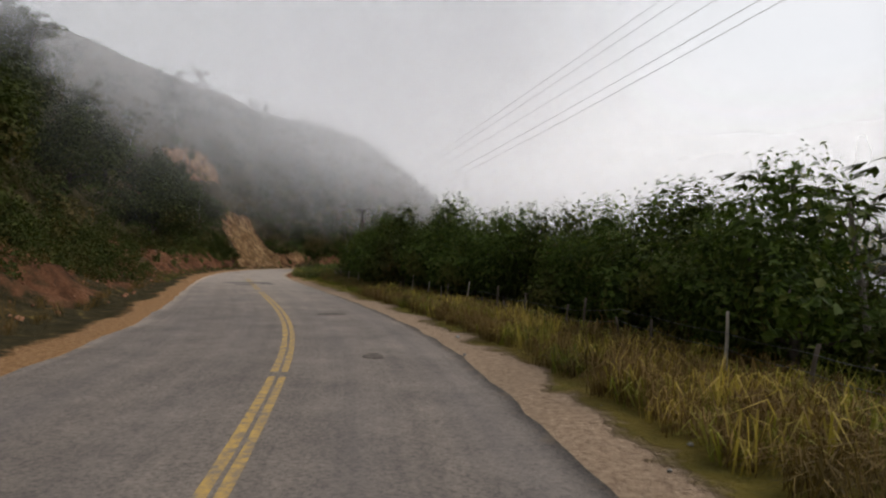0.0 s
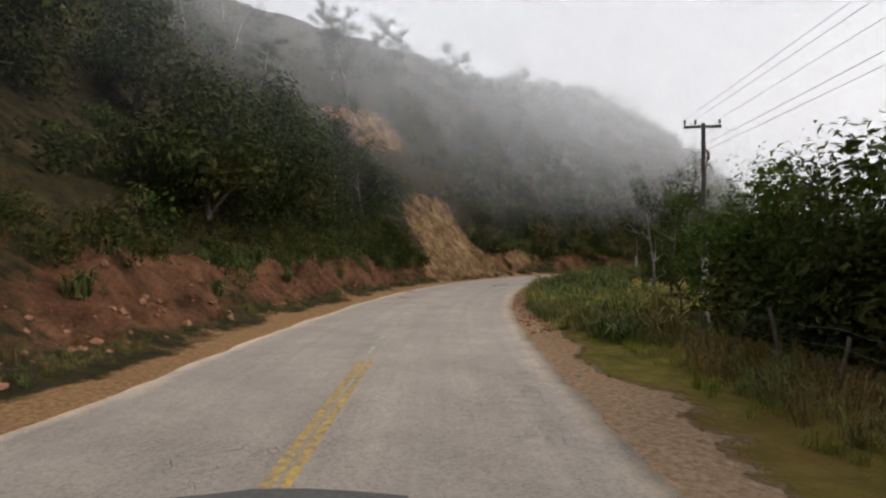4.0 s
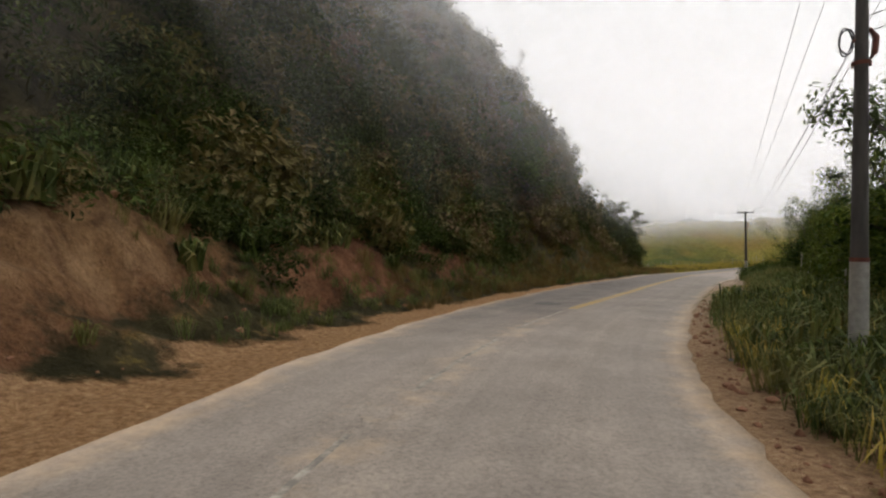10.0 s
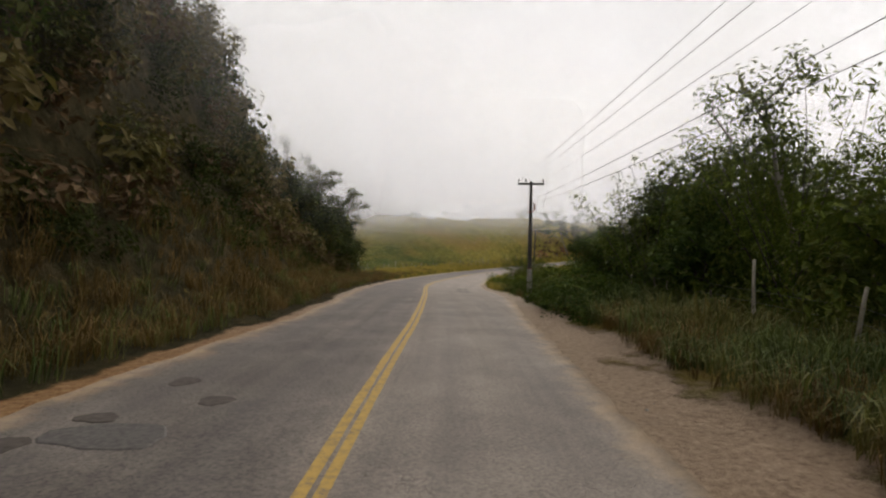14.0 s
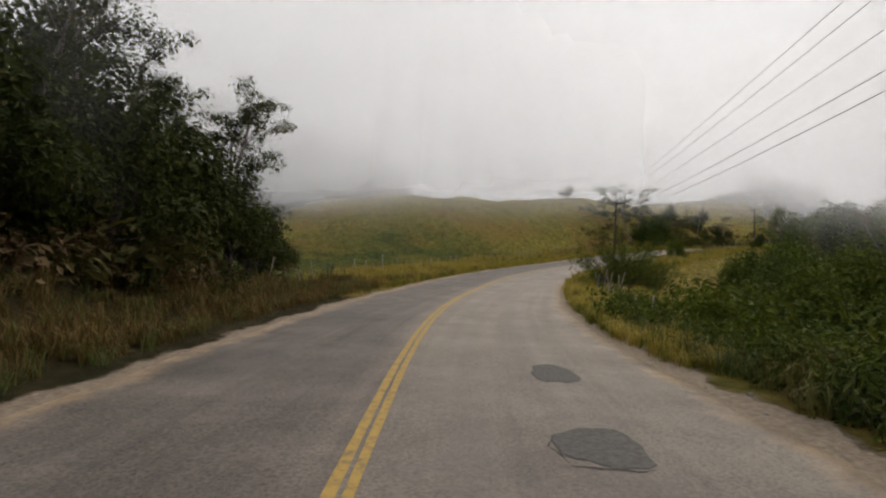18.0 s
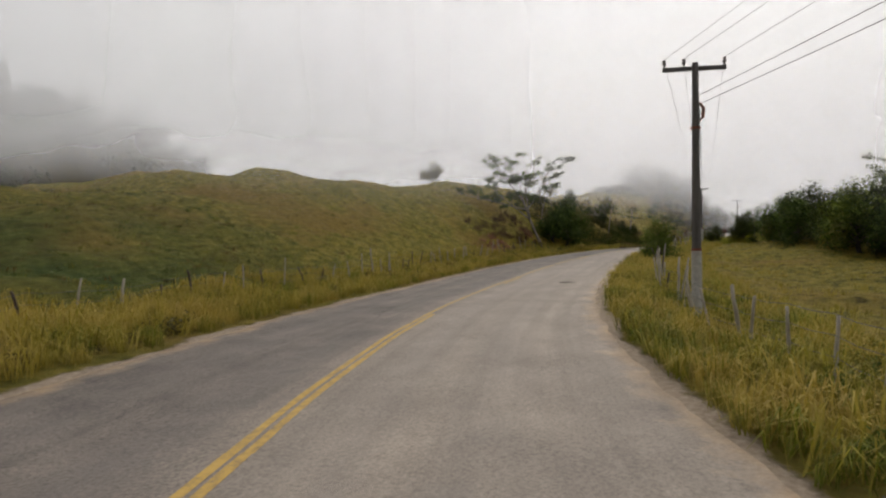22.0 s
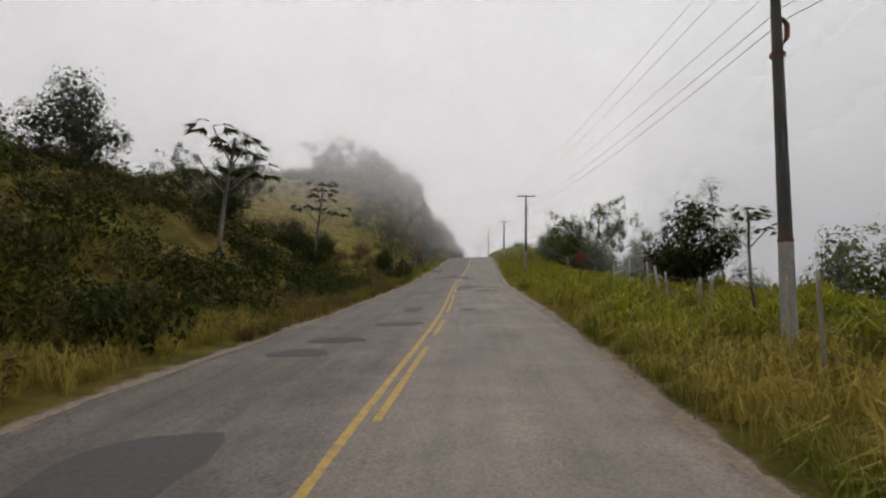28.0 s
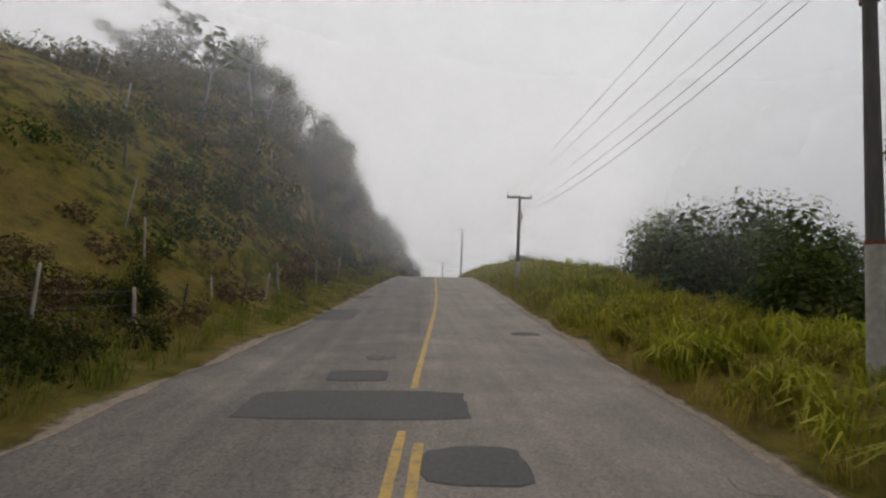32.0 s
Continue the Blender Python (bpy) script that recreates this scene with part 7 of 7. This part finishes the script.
def far_hill(cx, cy, rx, ry, low, tall, seed, where):
    """A wooded hill lost in fog."""
    r = np.random.RandomState(seed)
    a, q = np.meshgrid(np.linspace(0, 2 * np.pi, 49), np.linspace(0, 1, 15))

    def height(x, y, q):
        return low + tall * (1 - q**2) ** 0.8 + 2.5 * waves(x, y, 30, 51)

    x, y = cx + rx * q * np.cos(a), cy + ry * q * np.sin(a)
    z = height(x, y, q)
    ob = mesh_object("far_hill", np.stack([x, y, z], -1).reshape(-1, 3), grid_faces(*x.shape)[:, ::-1], LAND, smooth=True, layers=[("cover", np.tile([[0.0, 0.15, 0.0]], (x.size, 1)), 3), ("fresh", np.zeros(x.size), 1)])
    tagged(ob, "distant wooded hill in the fog " + where, "hill", kind="structure")
    n = 420
    qa, qq = r.uniform(0, 2 * np.pi, n), np.sqrt(r.rand(n))
    px, py = cx + rx * qq * np.cos(qa), cy + ry * qq * np.sin(qa)
    pz = height(px, py, qq)
    vs, fs, k = [], [], 0
    for i in range(n):
        v, f = THIN[i % 3]
        sz = r.uniform(2.5, 5)
        vs.append(v * [sz, sz, sz * 1.2] + [px[i], py[i], pz[i] - 0.5])
        fs.append(f + k)
        k += len(v)
    tagged(mesh_object("forest", np.concatenate(vs), np.concatenate(fs), LEAF_DARK), "dark distant forest on the foggy hill " + where, "forest", kind="stuff")


far_hill(28, 337, 130, 64, -9, 52, 4, "behind the pasture")
far_hill(255, 95, 95, 60, -32, 30, 6, "across the river")


# ---- cracks, dead wood, hilltop frame, river ----
def crack(s0, s1, d0, d1, width, seed, branches=0):
    """A wandering open crack in the asphalt, with side cracks."""
    r = np.random.RandomState(seed)

    def ribbon(sa, sb, da, db, w):
        n = max(6, int(abs(sb - sa) / 0.3) + int(abs(db - da) / 0.3))
        k = np.linspace(0, 1, n)
        walk_s = sa + (sb - sa) * k + 0.05 * r.randn(n)
        walk_d = da + (db - da) * k + 0.07 * r.randn(n)
        ww = w * (0.35 + 0.65 * np.sin(np.pi * k)) * r.uniform(0.6, 1.4, n)
        along_road = abs(sb - sa) > abs(db - da)
        rows = []
        for side in (0.5, -0.5):
            ps, pd = (walk_s, walk_d + side * ww) if along_road else (walk_s - side * ww, walk_d)
            x, y = plan(ps, pd)
            rows.append(np.stack([x, y, road_z(ps, pd) + 0.009], 1))
        f = grid_faces(n, 2)
        return np.stack(rows, 1).reshape(-1, 3), f[:, ::-1]

    pieces = [ribbon(s0, s1, d0, d1, width)]
    for _ in range(branches):
        k = r.uniform(0.1, 0.9)
        s_, d_ = s0 + (s1 - s0) * k, d0 + (d1 - d0) * k
        pieces.append(ribbon(s_, s_ + r.uniform(-0.8, 0.8), d_, d_ + r.choice([-1, 1]) * r.uniform(0.5, 1.3), width * 0.6))
    v, f = join(pieces)
    mesh_object("crack", v, f, HOLE, road, label="dark open crack in the asphalt")


for k, row in enumerate((
        (222, 227, 3.9, 4.6, 0.03, 1), (229, 235, 4.7, 5.6, 0.03, 1), (240, 246, 5.6, 6.1, 0.025, 1), (321, 325, -2.4, -2.9, 0.05, 7), (326, 331, -2.8, -3.3, 0.05, 7), (333, 338, -3.0, -3.4, 0.04, 5), (323, 326, -1.9, -2.1, 0.03, 4),
        (173.6, 173.7, -1.5, -2.3, 0.03, 0), (169.2, 169.25, -1.3, -2.1, 0.035, 0), (170.4, 169.4, -1.25, -1.2, 0.02, 0), (196, 199, -2.2, -2.7, 0.03, 4), (199, 203, -2.3, -2.9, 0.03, 4))):
    crack(*row[:5], 300 + k, row[5])


def dead_trunk(s, u, lean, length, turn):
    d = float(soft_table(RIM_L, float(s))) + u
    p = spot(s, d)
    r = np.random.RandomState(int(s))
    base = tagged(new("dead_tree"), "bare pale dead trunk leaning out of the slope scrub", "tree", "dead trees")
    pts, rad, e = limb((0, 0, -0.3), (lean, 0, 1), length, 0.09, 0.035, r, 0.04, 7)
    v, f = tube(pts, rad, 7)
    mesh_object("trunk", v, f, BARK, base, True)
    for k in range(3):
        a = r.uniform(0, 6.28)
        q, rq, _ = limb(pts[4 + k], (math.cos(a), math.sin(a), 0.8), r.uniform(0.5, 1.1), 0.025, 0.008, r, 0.15)
        v, f = tube(q, rq, 5)
        mesh_object("branch", v, f, BARK, base, True)
    base.matrix_basis = Matrix.Translation(p) @ Matrix.Rotation(turn, 4, "Z")


for row in ((141.5, 8.3, 0.22, 4.2, 0.6), (118, 13, 0.2, 4.0, 1.2), (92.5, 16.5, 0.15, 4.5, 2.0), (160, 8, -0.2, 3.6, 0.4), (150, 11, 0.25, 3.5, 0.9)):
    dead_trunk(*row)


def hilltop_frame():
    s, d = 362.0, float(soft_table(RIM_L, 362.0)) + 23.0
    p, q = spot(s, d), spot(s, d + 1.7)
    base = tagged(new("post_frame"), "two tall thin posts with crossbars standing on the hilltop", "posts")
    base.matrix_basis = Matrix.Translation(p)
    for o in (Vector((0, 0, 0)), q - p):
        v, f = tube([o + Vector((0, 0, z)) for z in (-0.3, 1.5, 3.2, 4.8)], [0.05, 0.048, 0.045, 0.04], 6)
        mesh_object("post", v, f, POST_DARK, base, True)
    for h in (3.3, 4.4):
        v, f = tube([Vector((0, 0, h)), (q - p) * 0.5 + Vector((0, 0, h)), (q - p) + Vector((0, 0, h))], [0.016, 0.016, 0.016], 6)
        mesh_object("crossbar", v, f, POST_DARK, base, True)


hilltop_frame()


def climbing_fence():
    """Old posts straggling up the grassy hill."""
    for k, (s, u) in enumerate(((349, 4.2), (351, 6.0), (354, 8.0), (357, 10.0), (360, 12.0), (363, 14.5), (366, 17.0))):
        p = spot(s, float(soft_table(RIM_L, float(s))) + u)
        m = Matrix.Translation(p) @ Euler((RNG.uniform(-.1, .1), RNG.uniform(-.1, .1), RNG.uniform(0, 6.28))).to_matrix().to_4x4() @ Matrix.Diagonal((1, 1, RNG.uniform(1.1, 1.5), 1))
        ob = copy_thing(POSTS[k % 5], m)
        ob.matrix_basis = m
        tagged(ob, "pale rough fence post on the grassy hillside", "fence post", "fence posts")


climbing_fence()


def river():
    s = np.linspace(300, 430, 60)
    mid = -44 + 4 * np.sin(s / 17)
    d = mid[:, None] + np.array([[4.5, 1.5, -1.5, -4.5]])
    sg = np.repeat(s[:, None], 4, 1)
    x, y = plan(sg, d)
    z = np.repeat((land_height(s, mid).min() * 0 + land_height(s, mid) + 1.3)[:, None], 4, 1)
    ob = mesh_object("river", np.stack([x, y, z], -1).reshape(-1, 3), grid_faces(60, 4)[:, ::-1], WATER, smooth=True)
    tagged(ob, "pale shallow river in the valley below the road", "water", kind="structure")


river()


def broad_clumps():
    """Single large-leaved clumps on the mounds under the slip."""
    for k, (s, u, sz) in enumerate(((72, 3.0, 0.7), (75, 3.6, 0.8), (78, 4.4, 0.9), (81, 4.0, 0.8), (69, 4.2, 0.9), (84, 4.6, 1.0), (60, 3.4, 0.8), (103, 4.6, 1.3), (105.5, 3.6, 1.0), (101, 3.0, 0.8), (108, 5.0, 1.2), (112, 4.2, 1.0), (97.5, 2.6, 0.6), (115, 3.6, 0.9), (66, 3.4, 0.8), (54, 3.8, 0.9), (47, 3.6, 0.8))):
        p = spot(s, float(soft_table(RIM_L, float(s))) + u)
        v, f = tuft_leaves(60 + k, 46, 1.0, 0.075)
        ob = mesh_object("grass_clump", v * sz, f, GRASS_LUSH)
        ob.matrix_basis = Matrix.Translation(p)
        tagged(ob, "single clump of broad arching grass on red earth", "grass", "grass clumps")


broad_clumps()


def cable_coil():
    """A spare loop of black cable hung on the roadside pole."""
    x, y, gz, h, yaw = tops[2][:5]
    base = tagged(new("cable_coil"), "hanging loop of black cable tied to the power pole", "cable")
    ang = np.linspace(0, 4 * np.pi, 41)
    rad = 0.17 + 0.02 * np.sin(ang * 2.5)
    pts = np.stack([np.cos(ang) * rad * 0.6, 0.012 * ang / np.pi, np.sin(ang) * rad * 1.25], 1)
    v, f = tube(pts, np.full(41, 0.014), 6)
    mesh_object("loop", v, f, CABLE, base, True)
    v, f = tube([(0.08, 0.0, 0), (0.16, 0.0, 0.02)], [0.02, 0.02], 6)
    mesh_object("tie", v, f, RUST, base, True)
    c, q = math.cos(radians(yaw)), math.sin(radians(yaw))
    base.matrix_basis = pose(x - c * 0.26, y - q * 0.26, gz + h * 0.80, 0, 0, yaw)


CABLE = plain("black_cable", [(0.3, (0.012, 0.012, 0.012)), (0.7, (0.03, 0.03, 0.03))], 4, 0.5, 0)
cable_coil()
